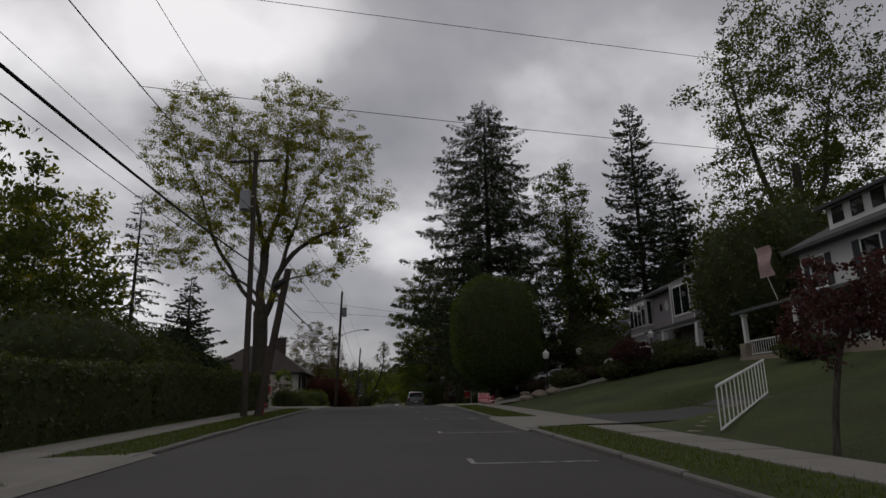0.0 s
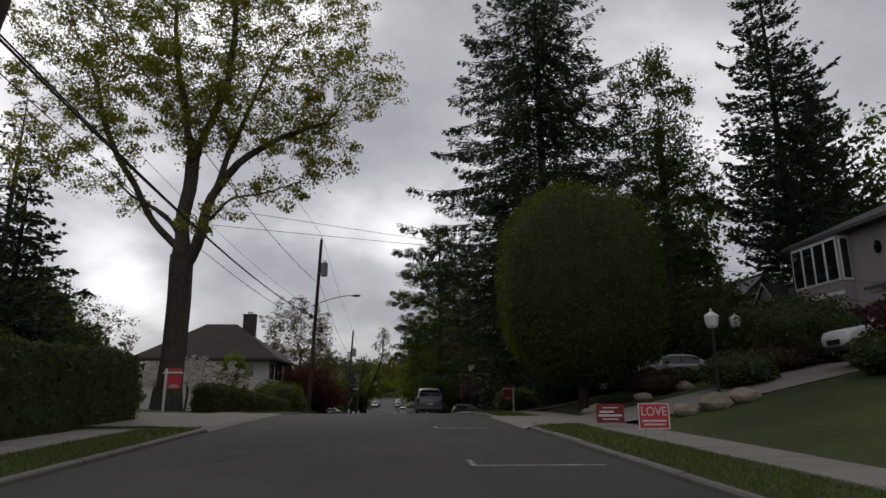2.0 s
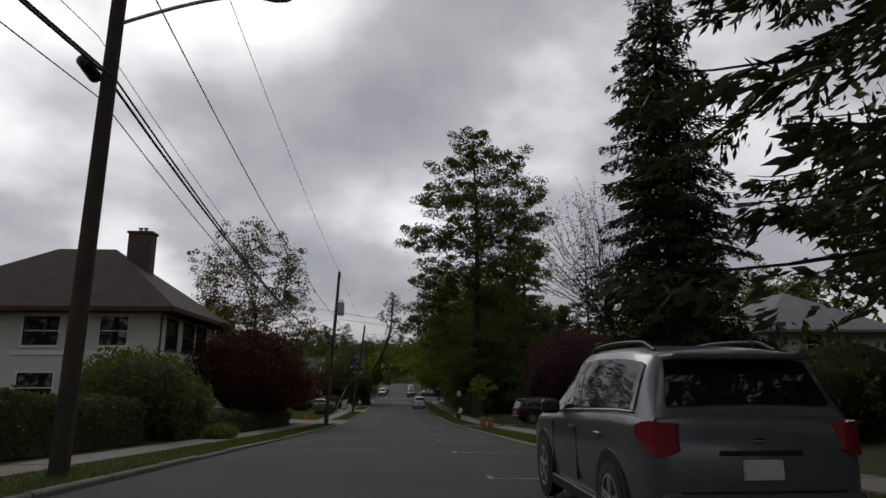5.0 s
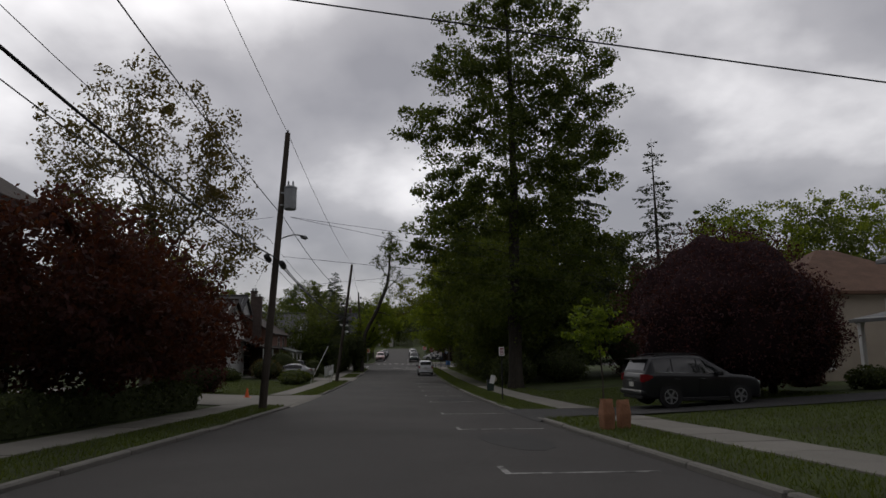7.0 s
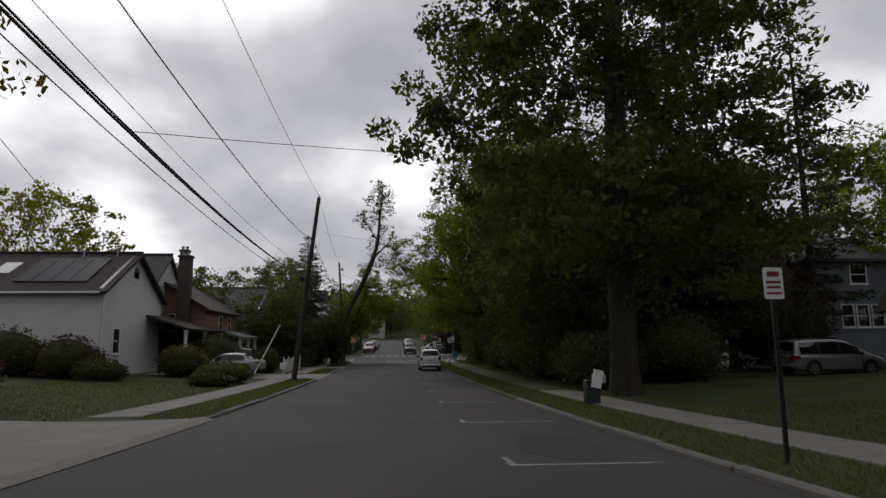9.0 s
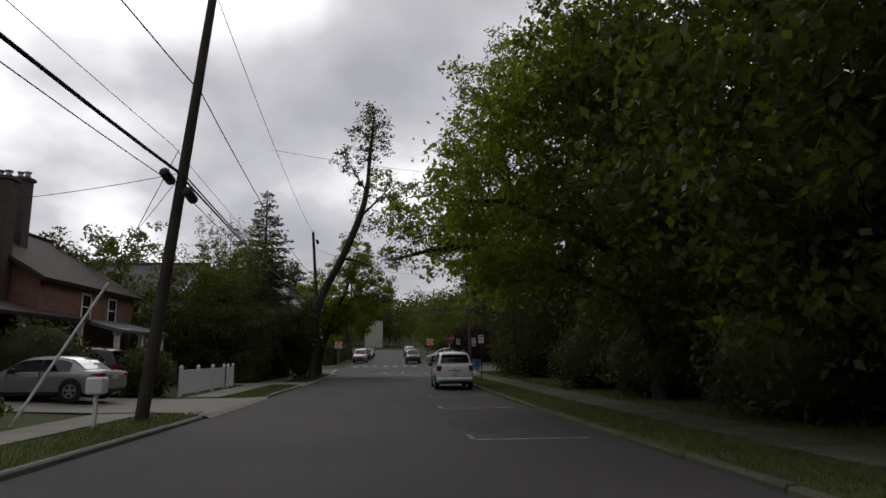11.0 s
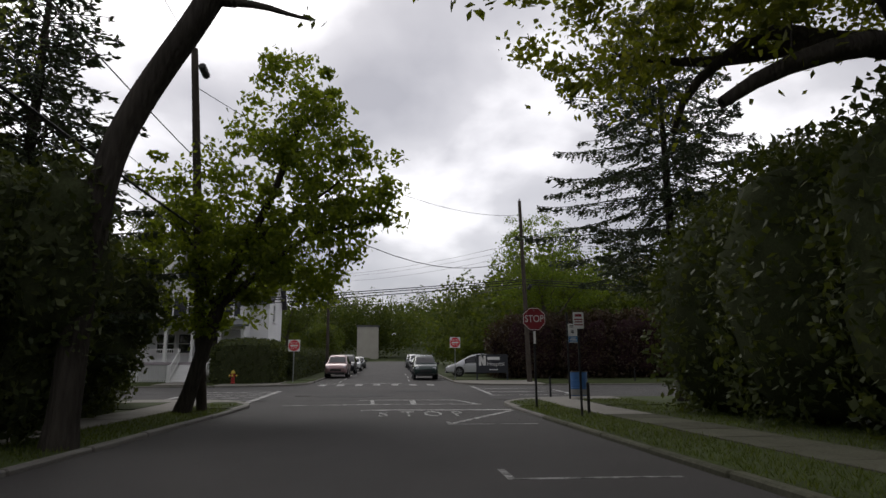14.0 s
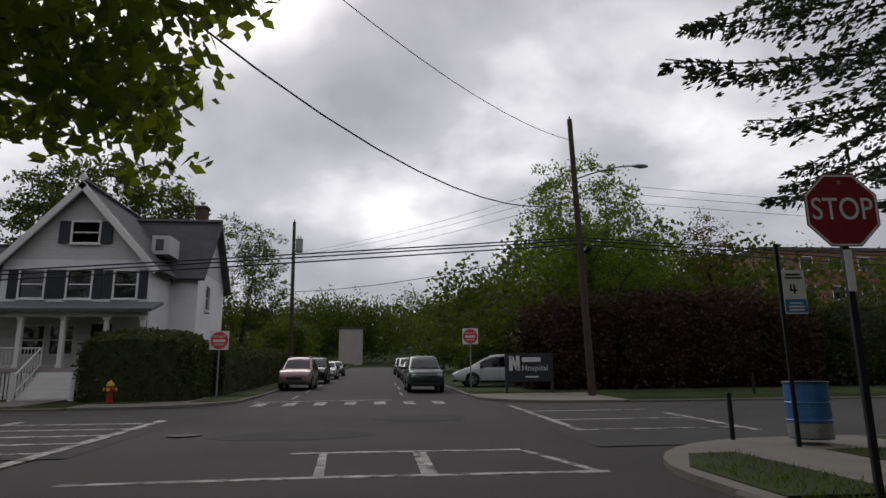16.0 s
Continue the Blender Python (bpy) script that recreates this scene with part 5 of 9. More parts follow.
    W = s["W"]
    for ax in s["axles"]:
        for sd in (-1, 1):
            part("wheel_arch", rodded((sd * (W - 0.1), ax, R * 1.1), (sd * (W + 0.004), ax, R * 1.1), R * 1.2, sides=22), "black_plastic", root)
            mm = Matrix.Translation((sd * (W - 0.1), ax, R)) @ Matrix.Rotation(radians(90 * sd), 4, "Y")
            tyre = part("wheel", lathe(bmesh.new(), [(R * 0.8, -0.1), (R * 0.97, -0.09), (R, -0.05), (R, 0.07), (R * 0.96, 0.11), (R * 0.72, 0.12), (R * 0.7, 0.1)], 22, mm), "rubber", root)
            part("rim", lathe(bmesh.new(), [(R * 0.7, 0.05), (R * 0.7, 0.115), (R * 0.62, 0.118), (R * 0.6, 0.085), (0.06, 0.1), (0.05, 0.12)], 20, mm), "galvanised", tyre)
            bm = bmesh.new()
            for k in range(5):
                box(bm, 0.05, R * 0.64, -0.035, 0.035, 0.09, 0.118, 0, mm @ Matrix.Rotation(k * 1.2566, 4, "Z"))
            part("spokes", bm, "galvanised", tyre)
    L2, lw = s["L"] / 2, s["low"]
    top_r, top_f = lw[1][2], lw[-2][2]
    part("bumper_trim", boxed(-0.7, 0.7, -L2 - 0.01, -L2 + 0.25, 0.27, 0.4, 0.03), "black_plastic", root)
    part("bumper_trim", boxed(-0.66, 0.66, L2 - 0.25, L2 + 0.015, 0.26, 0.4, 0.03), "black_plastic", root)
    part("grille", boxed(-0.42, 0.42, L2 - 0.12, L2 + 0.01, 0.48, 0.66, 0.02), "black_plastic", root)
    part("number_plate", boxed(-0.16, 0.16, -L2 - 0.025, -L2, 0.68, 0.83, 0.004), "plate", root)
    for sd in (-1, 1):
        tall = 0.32 if style in ("suv", "van") else 0.18
        bm = bmesh.new()
        wide = lambda yy: float(np.interp(yy, [r_[0] for r_ in s["low"]], [r_[3] for r_ in s["low"]]))
        y1, y2 = -L2 + 0.06, -L2 + 0.36
        big = style in ("suv", "van")
        hi_ = top_r - (0.015 if big else 0.05)
        lo_, in_ = hi_ - tall * (0.85 if big else 0.75), 0.1 if big else 0.0
        grid = [[(wide(y2) + 0.004, y2, hi_ - 0.05), (wide(y2) + 0.006, y2, hi_ - tall * 0.4)], [(wide(-L2 + 0.2) + 0.012, -L2 + 0.2, hi_ - 0.01), (wide(-L2 + 0.2) + 0.014, -L2 + 0.2, lo_ + 0.06)],
                [(wide(y1) + 0.0, -L2 + 0.025, hi_), (wide(y1) + 0.004, -L2 + 0.02, lo_)], [(0.7 + in_ * 0.4, -L2 - 0.03, hi_ - 0.01), (0.7 + in_ * 0.4, -L2 - 0.03, lo_ + 0.02)], [(0.6 + in_, -L2 - 0.03, hi_ - 0.02), (0.58 + in_, -L2 - 0.03, lo_ + 0.05)]]
        front_ = [[bm.verts.new((sd * q[0], q[1], q[2])) for q in g] for g in grid]
        back_ = [[bm.verts.new((sd * (q[0] - 0.08), q[1] + 0.07, q[2])) for q in g] for g in grid]
        for k in range(4):
            bm.faces.new((front_[k][0], front_[k + 1][0], front_[k + 1][1], front_[k][1]))
            for e in (0, 1):
                bm.faces.new((front_[k][e], front_[k + 1][e], back_[k + 1][e], back_[k][e]))
        for e in (0, 4):
            bm.faces.new((front_[e][0], front_[e][1], back_[e][1], back_[e][0]))
        bmesh.ops.recalc_face_normals(bm, faces=bm.faces[:])
        part("tail_light", bm, "tail_red", root)
        part("headlight", boxed(sd * 0.5, sd * 0.76, L2 - 0.22, L2 - 0.035, top_f - 0.17, top_f - 0.02, 0.03), "head_clear", root)
        yy = s["front"][0] + (s["front"][1] - s["front"][0]) * 0.62
        m_ = part("door_mirror", boxed(sd * (W - 0.02), sd * (W + 0.2), yy - 0.3, yy - 0.14, s["cab"][-1][1] + 0.01, s["cab"][-1][1] + 0.18, 0.04), "black_plastic", root)
        for a, b in s["glass"][-2:]:
            part("door_handle", boxed(sd * (W - 0.02), sd * (W + 0.025), a + 0.02, a + 0.2, s["cab"][-1][1] - 0.13, s["cab"][-1][1] - 0.09, 0.01), paint, root)
            part("door_seam", boxed(sd * (W - 0.06), sd * (W + 0.0035), b + 0.02, b + 0.026, 0.4, 0.96), "black_plastic", root)
        part("sill_trim", boxed(sd * (W - 0.1), sd * (W + 0.004), s["axles"][0] + 0.42, s["axles"][1] - 0.42, 0.2, 0.32, 0.01), "black_plastic", root)
        if s["rails"]:
            y0, y1 = cab[2][0] + 0.05, cab[-2][0] - 0.1
            pts = [Vector((sd * 0.56, y0 + (y1 - y0) * k / 8, at(y0 + (y1 - y0) * k / 8, 2) + (0.055 if 0 < k < 8 else 0.0))) for k in range(9)]
            part("roof_rail", sweep(bmesh.new(), pts, 0.018, 6), "black_plastic", root)
    if style in ("suv", "van"):
        part("roof_spoiler", boxed(-0.6, 0.6, cab[1][0] - 0.2, cab[1][0] + 0.12, cab[1][2] + 0.02, cab[1][2] + 0.07, 0.015), paint, root)
        part("wiper", boxed(-0.05, 0.3, -L2 + 0.07, -L2 + 0.1, 1.08, 1.1), "black_plastic", root)
        part("hatch_seam", boxed(-0.66, 0.66, -L2 - 0.012, -L2 + 0.05, 0.582, 0.6), "black_plastic", root)
        part("badge", boxed(-0.06, 0.06, -L2 - 0.012, -L2 + 0.03, 0.95, 0.99, 0.01), "chrome", root)
        part("handle_garnish", boxed(-0.34, 0.34, -L2 - 0.014, -L2 + 0.03, 0.86, 0.9, 0.01), "black_plastic", root)
        bm = boxed(-0.83, 0.83, -L2 - 0.075, -L2 + 0.3, 0.4, 0.58, 0.05)
        part("rear_bumper", bm, paint, root)
    if style == "pickup":
        part("bed_well", boxed(-0.82, 0.82, -2.6, -0.62, 1.0, 1.095, 0.01), "black_plastic", root)
    return root


# ---- houses ----
def panel(parent, axis, at, inward, a0, a1, z0, z1, holes, mat, thick=0.22, name="wall"):
    """A wall with openings through it. axis: the way it runs; at: its outer face; holes: (a0, a1, z0, z1)."""
    us = sorted({a0, a1, *[h[0] for h in holes], *[h[1] for h in holes]})
    zs = sorted({z0, z1, *[h[2] for h in holes], *[h[3] for h in holes]})
    bm = bmesh.new()
    place = lambda u, d, z: (u, at + inward * d, z) if axis == "x" else (at + inward * d, u, z)
    grid = {(i, k, s): bm.verts.new(place(u, d, z)) for i, u in enumerate(us) for k, z in enumerate(zs) for s, d in ((0, 0.0), (1, thick))}
    nu, nz = len(us) - 1, len(zs) - 1
    solid = lambda i, k: 0 <= i < nu and 0 <= k < nz and not any(h[0] <= us[i] and us[i + 1] <= h[1] and h[2] <= zs[k] and zs[k + 1] <= h[3] for h in holes)
    for i in range(nu):
        for k in range(nz):
            if not solid(i, k):
                continue
            for s in (0, 1):
                bm.faces.new([grid[q] for q in ((i, k, s), (i + 1, k, s), (i + 1, k + 1, s), (i, k + 1, s))])
            for di, dk, e in ((-1, 0, ((i, k), (i, k + 1))), (1, 0, ((i + 1, k), (i + 1, k + 1))), (0, -1, ((i, k), (i + 1, k))), (0, 1, ((i, k + 1), (i + 1, k + 1)))):
                if not solid(i + di, k + dk):
                    bm.faces.new([grid[(*e[0], 0)], grid[(*e[1], 0)], grid[(*e[1], 1)], grid[(*e[0], 1)]])
    bmesh.ops.delete(bm, geom=[v for v in bm.verts if not v.link_faces], context="VERTS")
    bmesh.ops.recalc_face_normals(bm, faces=bm.faces[:])
    return part(name, bm, mat, parent)


def window(parent, axis, at, inward, a0, a1, z0, z1, frame="white_paint", shutters=None, rail=True, glass="window_glass"):
    """A sash window set in its opening: frame, panes, sill, and shutters if it has any."""
    def bx(u0, u1, d0, d1, w0, w1, bv=0.0):
        c, d = sorted((at + inward * d0, at + inward * d1))
        return boxed(u0, u1, c, d, w0, w1, bv) if axis == "x" else boxed(c, d, u0, u1, w0, w1, bv)

    t = 0.09
    bm = bmesh.new()
    for u0, u1, w0, w1 in ((a0 - t, a0, z0 - t, z1 + t), (a1, a1 + t, z0 - t, z1 + t), (a0, a1, z1, z1 + t), (a0, a1, z0 - t, z0)):
        c, d = sorted((at - inward * 0.035, at + inward * 0.1))
        box(bm, *((u0, u1, c, d) if axis == "x" else (c, d, u0, u1)), w0, w1)
    f = part("window", bm, frame, parent)
    part("pane", bx(a0, a1, 0.06, 0.075, z0, z1), glass, f)
    if rail:
        part("sash_rail", bx(a0, a1, 0.03, 0.058, (z0 + z1) / 2 - 0.03, (z0 + z1) / 2 + 0.03), frame, f)
    part("sill", bx(a0 - 0.14, a1 + 0.14, -0.09, 0.0, z0 - t - 0.05, z0 - t, 0.01), frame, f)
    if shutters:
        w = (a1 - a0) * 0.42
        for u0 in (a0 - t - w - 0.02, a1 + t + 0.02):
            part("shutter", bx(u0, u0 + w, -0.04, -0.003, z0 - 0.05, z1 + 0.05, 0.008), shutters, f)
    return f


def slab(parent, pts, thick, mat, name="roof"):
    """A roof plane of even thickness from its outline (top side)."""
    pts = [Vector(p) for p in pts]
    n = (pts[1] - pts[0]).cross(pts[2] - pts[0]).normalized()
    if n.z < 0:
        n = -n
    return part(name, prism(bmesh.new(), pts, -n * thick), mat, parent)


def gable_roof(parent, x0, x1, y0, y1, ze, zr, ridge, over, mat, thick=0.16):
    """Two roof planes; ridge: 'x' or 'y', the way the ridge runs."""
    if ridge == "y":
        xm = (x0 + x1) / 2
        k = (zr - ze) / ((x1 - x0) / 2)
        for sd, xe in ((-1, x0), (1, x1)):
            slab(parent, [(xm, y0 - over, zr), (xm, y1 + over, zr), (xe + sd * over, y1 + over, ze - k * over), (xe + sd * over, y0 - over, ze - k * over)], thick, mat)
        ridge_cap(parent, xm, 0, zr, k, thick, y0 - over, y1 + over, "y", mat)
    else:
        ym = (y0 + y1) / 2
        k = (zr - ze) / ((y1 - y0) / 2)
        for sd, ye in ((-1, y0), (1, y1)):
            slab(parent, [(x0 - over, ym, zr), (x1 + over, ym, zr), (x1 + over, ye + sd * over, ze - k * over), (x0 - over, ye + sd * over, ze - k * over)], thick, mat)
        ridge_cap(parent, 0, ym, zr, k, thick, x0 - over, x1 + over, "x", mat)


def ridge_cap(parent, xm, ym, zr, k, t, a, b, ridge, mat):
    """Closes the joint where two roof planes meet. k: their slope; a, b: from where to where."""
    c = 1 / math.sqrt(1 + k * k)
    sn = k * c
    prof = [(0, -0.01), (-t * sn, t * c), (0, t / c), (t * sn, t * c)]
    bm = bmesh.new()
    if ridge == "y":
        prism(bm, [Vector((xm + u, a, zr + w)) for u, w in prof], (0, b - a, 0))
    else:
        prism(bm, [Vector((a, ym + u, zr + w)) for u, w in prof], (b - a, 0, 0))
    return part("ridge_cap", bm, mat, parent)


def hip_roof(parent, x0, x1, y0, y1, ze, zr, over, mat, thick=0.18):
    w, d = x1 - x0, y1 - y0
    x0, x1, y0, y1 = x0 - over, x1 + over, y0 - over, y1 + over
    inset = min(x1 - x0, y1 - y0) / 2
    if w >= d:
        ra, rb = Vector((x0 + inset, (y0 + y1) / 2, zr)), Vector((x1 - inset, (y0 + y1) / 2, zr))
    else:
        ra, rb = Vector(((x0 + x1) / 2, y0 + inset, zr)), Vector(((x0 + x1) / 2, y1 - inset, zr))
    a, b, c, d_ = Vector((x0, y0, ze)), Vector((x1, y0, ze)), Vector((x1, y1, ze)), Vector((x0, y1, ze))
    if (rb - ra).length < 0.05:
        rb = ra
    bm = bmesh.new()
    vs = {k: bm.verts.new(v) for k, v in dict(a=a, b=b, c=c, d=d_, r=ra).items()}
    vs["s"] = bm.verts.new(rb) if rb is not ra else vs["r"]
    low = [bm.verts.new(v - Vector((0, 0, thick))) for v in (a, b, c, d_)]
    q = lambda *k: bm.faces.new(list(dict.fromkeys(vs[i] for i in k)))
    if w >= d:
        q("a", "b", "s", "r"); q("b", "c", "s"); q("c", "d", "r", "s"); q("d", "a", "r")
    else:
        q("a", "b", "r"); q("b", "c", "s", "r"); q("c", "d", "s"); q("d", "a", "r", "s")
    e = [vs[k] for k in "abcd"]
    for k in range(4):
        bm.faces.new((e[k], low[k], low[(k + 1) % 4], e[(k + 1) % 4]))
    bm.faces.new(low[::-1])
    bmesh.ops.recalc_face_normals(bm, faces=bm.faces[:])
    return part("roof", bm, mat, parent)


def gable_wall(parent, axis, at, inward, a0, a1, ze, zr, mat, thick=0.2):
    m = (a0 + a1) / 2
    pts = [(a0, ze), (a1, ze), (m, zr)]
    if axis == "x":
        return part("gable", prism(bmesh.new(), [Vector((u, at, z)) for u, z in pts], (0, inward * thick, 0)), mat, parent)
    return part("gable", prism(bmesh.new(), [Vector((at, u, z)) for u, z in pts], (inward * thick, 0, 0)), mat, parent)


def chimney(parent, x, y, z0, z1, w=0.75, d=0.75, mat="chimney_brick", pots=2):
    c = part("chimney", boxed(x - w / 2, x + w / 2, y - d / 2, y + d / 2, z0, z1, 0.02), mat, parent)
    part("chimney_cap", boxed(x - w / 2 - 0.08, x + w / 2 + 0.08, y - d / 2 - 0.08, y + d / 2 + 0.08, z1 - 0.18, z1 - 0.02, 0.02), mat, c)
    for k in range(pots):
        px = x + (k - (pots - 1) / 2) * 0.34
        part("flue_pot", lathe(bmesh.new(), [(0.12, z1 - 0.02), (0.11, z1 + 0.2), (0.16, z1 + 0.24), (0.16, z1 + 0.28)], 10, Matrix.Translation((px, y, 0))), "galvanised", c)


def column(parent, x, y, z0, z1, w=0.22, mat="white_paint"):
    bm = boxed(x - w / 2, x + w / 2, y - w / 2, y + w / 2, z0, z1, 0.02)
    box(bm, x - w * 0.72, x + w * 0.72, y - w * 0.72, y + w * 0.72, z0, z0 + 0.15, 0.01)
    box(bm, x - w * 0.72, x + w * 0.72, y - w * 0.72, y + w * 0.72, z1 - 0.14, z1, 0.01)
    return part("porch_column", bm, mat, parent)


def balustrade(parent, a, b, h=0.85, mat="white_paint", gap=0.14, dot=0.018, name="railing"):
    """Handrail, foot rail and balusters between two foot points."""
    a, b = Vector(a), Vector(b)
    up_ = Vector((0, 0, h))
    bm = bmesh.new()
    rod(bm, a + up_, b + up_, 0.04, sides=6)
    r = part(name, bm, mat, parent)
    part("foot_rail", rodded(a + Vector((0, 0, 0.1)), b + Vector((0, 0, 0.1)), 0.03, sides=6), mat, r)
    n = max(2, int((b - a).length / gap))
    for k in range(n + 1):
        p = a.lerp(b, k / n)
        part("baluster", rodded(p + Vector((0, 0, 0.1)), p + up_, dot, sides=4), mat, r)
    return r


# ---- the houses ----
def settle(root, x, y, z):
    """Sets a thing's foot while its parts keep their places."""
    root.location = (x, y, z)
    for c in root.children:
        c.location = (-x, -y, -z)


def house_root(label):
    return thing("house", 0, 0, 0, 0, label, "house", "houses")


def gabled_villa():
    h = house_root("white clapboard house with steep front gable, dark shutters and porch")
    x0, x1, y0, y1, zb, ze, zr = -17.2, -10.4, 203.0, 211.0, -1.2, 5.5, 9.3
    up = [(-16.35, -15.3), (-14.2, -13.15), (-12.05, -11.05)]
    holes = [(a, b, 3.65, 4.95) for a, b in up] + [(-12.95, -12.0, 0.32, 2.4), (-16.2, -15.0, 1.0, 2.3), (-14.7, -13.7, 1.0, 2.3)]
    panel(h, "x", y0, 1, x0, x1, zb, ze, holes, "siding_cool")
    for a, b in up:
        window(h, "x", y0, 1, a, b, 3.65, 4.95, shutters="shutter_navy")
    window(h, "x", y0, 1, -16.2, -15.0, 1.0, 2.3)
    window(h, "x", y0, 1, -14.7, -13.7, 1.0, 2.3)
    d = part("door", boxed(-12.95, -12.0, y0 + 0.06, y0 + 0.11, 0.32, 2.4), "door_dark", h, "dark front door")
    part("door_handle", boxed(-12.85, -12.8, y0 + 0.02, y0 + 0.06, 1.25, 1.4), "chrome", d)
    panel(h, "y", x1, -1, y0 + 0.22, 206.0, zb, ze, [], "siding_cool")
    panel(h, "y", x0, 1, y0 + 0.22, y1, zb, ze, [], "siding_cool")
    g = gable_wall(h, "x", y0, 1, x0, x1, ze, zr, "siding_white")
    window(h, "x", y0 - 0.06, 1, -14.2, -12.98, 6.35, 7.35, shutters="shutter_navy")
    gable_roof(h, x0, x1, y0, y1, ze, zr, "y", 0.45, "roof_grey")
    for sd, xe in ((-1, x0), (1, x1)):
        k = (zr - ze) / 3.4
        xm = (x0 + x1) / 2
        slab(h, [(xm, y0 - 0.5, zr + 0.02), (xm, y0 - 0.36, zr + 0.02), (xe + sd * 0.5, y0 - 0.36, ze - k * 0.5 + 0.02), (xe + sd * 0.5, y0 - 0.5, ze - k * 0.5 + 0.02)], 0.3, "white_paint", "barge_board")
    ridge_cap(h, (x0 + x1) / 2, 0, zr + 0.02, (zr - ze) / 3.4, 0.3, y0 - 0.5, y0 - 0.36, "y", "white_paint")
    # rear cross wing
    panel(h, "y", -9.0, -1, 206.0, 211.6, zb, 5.5, [(207.6, 208.4, 3.6, 4.9)], "siding_cool")
    window(h, "y", -9.0, -1, 207.6, 208.4, 3.6, 4.9)
    panel(h, "x", 206.0, 1, x1, -9.22, zb, 5.5, [], "siding_cool")
    gable_wall(h, "y", -9.0, -1, 206.0, 211.6, 5.5, 8.7, "siding_white")
    gable_roof(h, x0 + 1, -9.0, 206.0, 211.6, 5.5, 8.8, "x", 0.4, "roof_grey")
    chimney(h, -10.2, 210.2, 7.5, 10.2, 0.6, 0.7, pots=1)
    dm = part("dormer", boxed(-11.2, -10.3, 205.0, 206.6, 6.2, 7.2), "siding_white", h)
    part("dormer_pane", boxed(-10.99, -10.6, 204.985, 205.0, 6.4, 7.0), "window_glass", dm)
    # porch
    px0, px1, py = -18.2, -9.5, 200.3
    part("porch_floor", boxed(px0, px1, py, y0 - 0.01, 0.12, 0.3, 0.02), "grey_paint", h)
    for k in range(int((px1 - px0) / 0.16)):
        x = px0 + 0.16 * k
        if not -13.7 < x < -11.5:
            part("skirt_slat", boxed(x, x + 0.1, py + 0.05, py + 0.08, -1.15, 0.12), "white_paint", h)
    for x in (-18.0, -16.4, -14.75, -13.0, -11.2, -9.7):
        column(h, x, py + 0.2, 0.3, 2.5, 0.2)
    part("porch_beam", boxed(px0, px1, py + 0.08, py + 0.3, 2.5, 2.78, 0.02), "white_paint", h)
    slab(h, [(px0 - 0.3, py - 0.35, 2.82), (px1 + 0.3, py - 0.35, 2.82), (px1 - 0.2, y0 - 0.02, 3.45), (px0 + 0.2, y0 - 0.02, 3.45)], 0.14, "porch_roof", "porch_roof")
    for a, b in ((-18.0, -16.4), (-16.4, -14.75), (-14.75, -13.75), (-11.3, -9.7)):
        balustrade(h, (a, py + 0.2, 0.3), (b, py + 0.2, 0.3), 0.85)
    for k in range(6):
        part("step", boxed(-13.6, -11.5, py - 0.3 * (k + 1), py - 0.3 * k, -1.15, 0.12 - 0.2 * k, 0.01), "white_paint", h)
    for x in (-13.7, -11.4):
        balustrade(h, (x, py, 0.3), (x, py - 1.8, -0.9), 0.85, gap=0.22)
        part("newel", boxed(x - 0.09, x + 0.09, py - 1.95, py - 1.77, -1.1, 0.1, 0.02), "white_paint", h)
    settle(h, -13.8, 206, -0.95)
    path = tagged(new("garden_path"), "pale concrete garden path to the porch steps", "path", "", "structure")
    flat("path_slab", rect(-13.5, -11.6, 195.0, 198.6), 0.145, "concrete", path, 0.1)


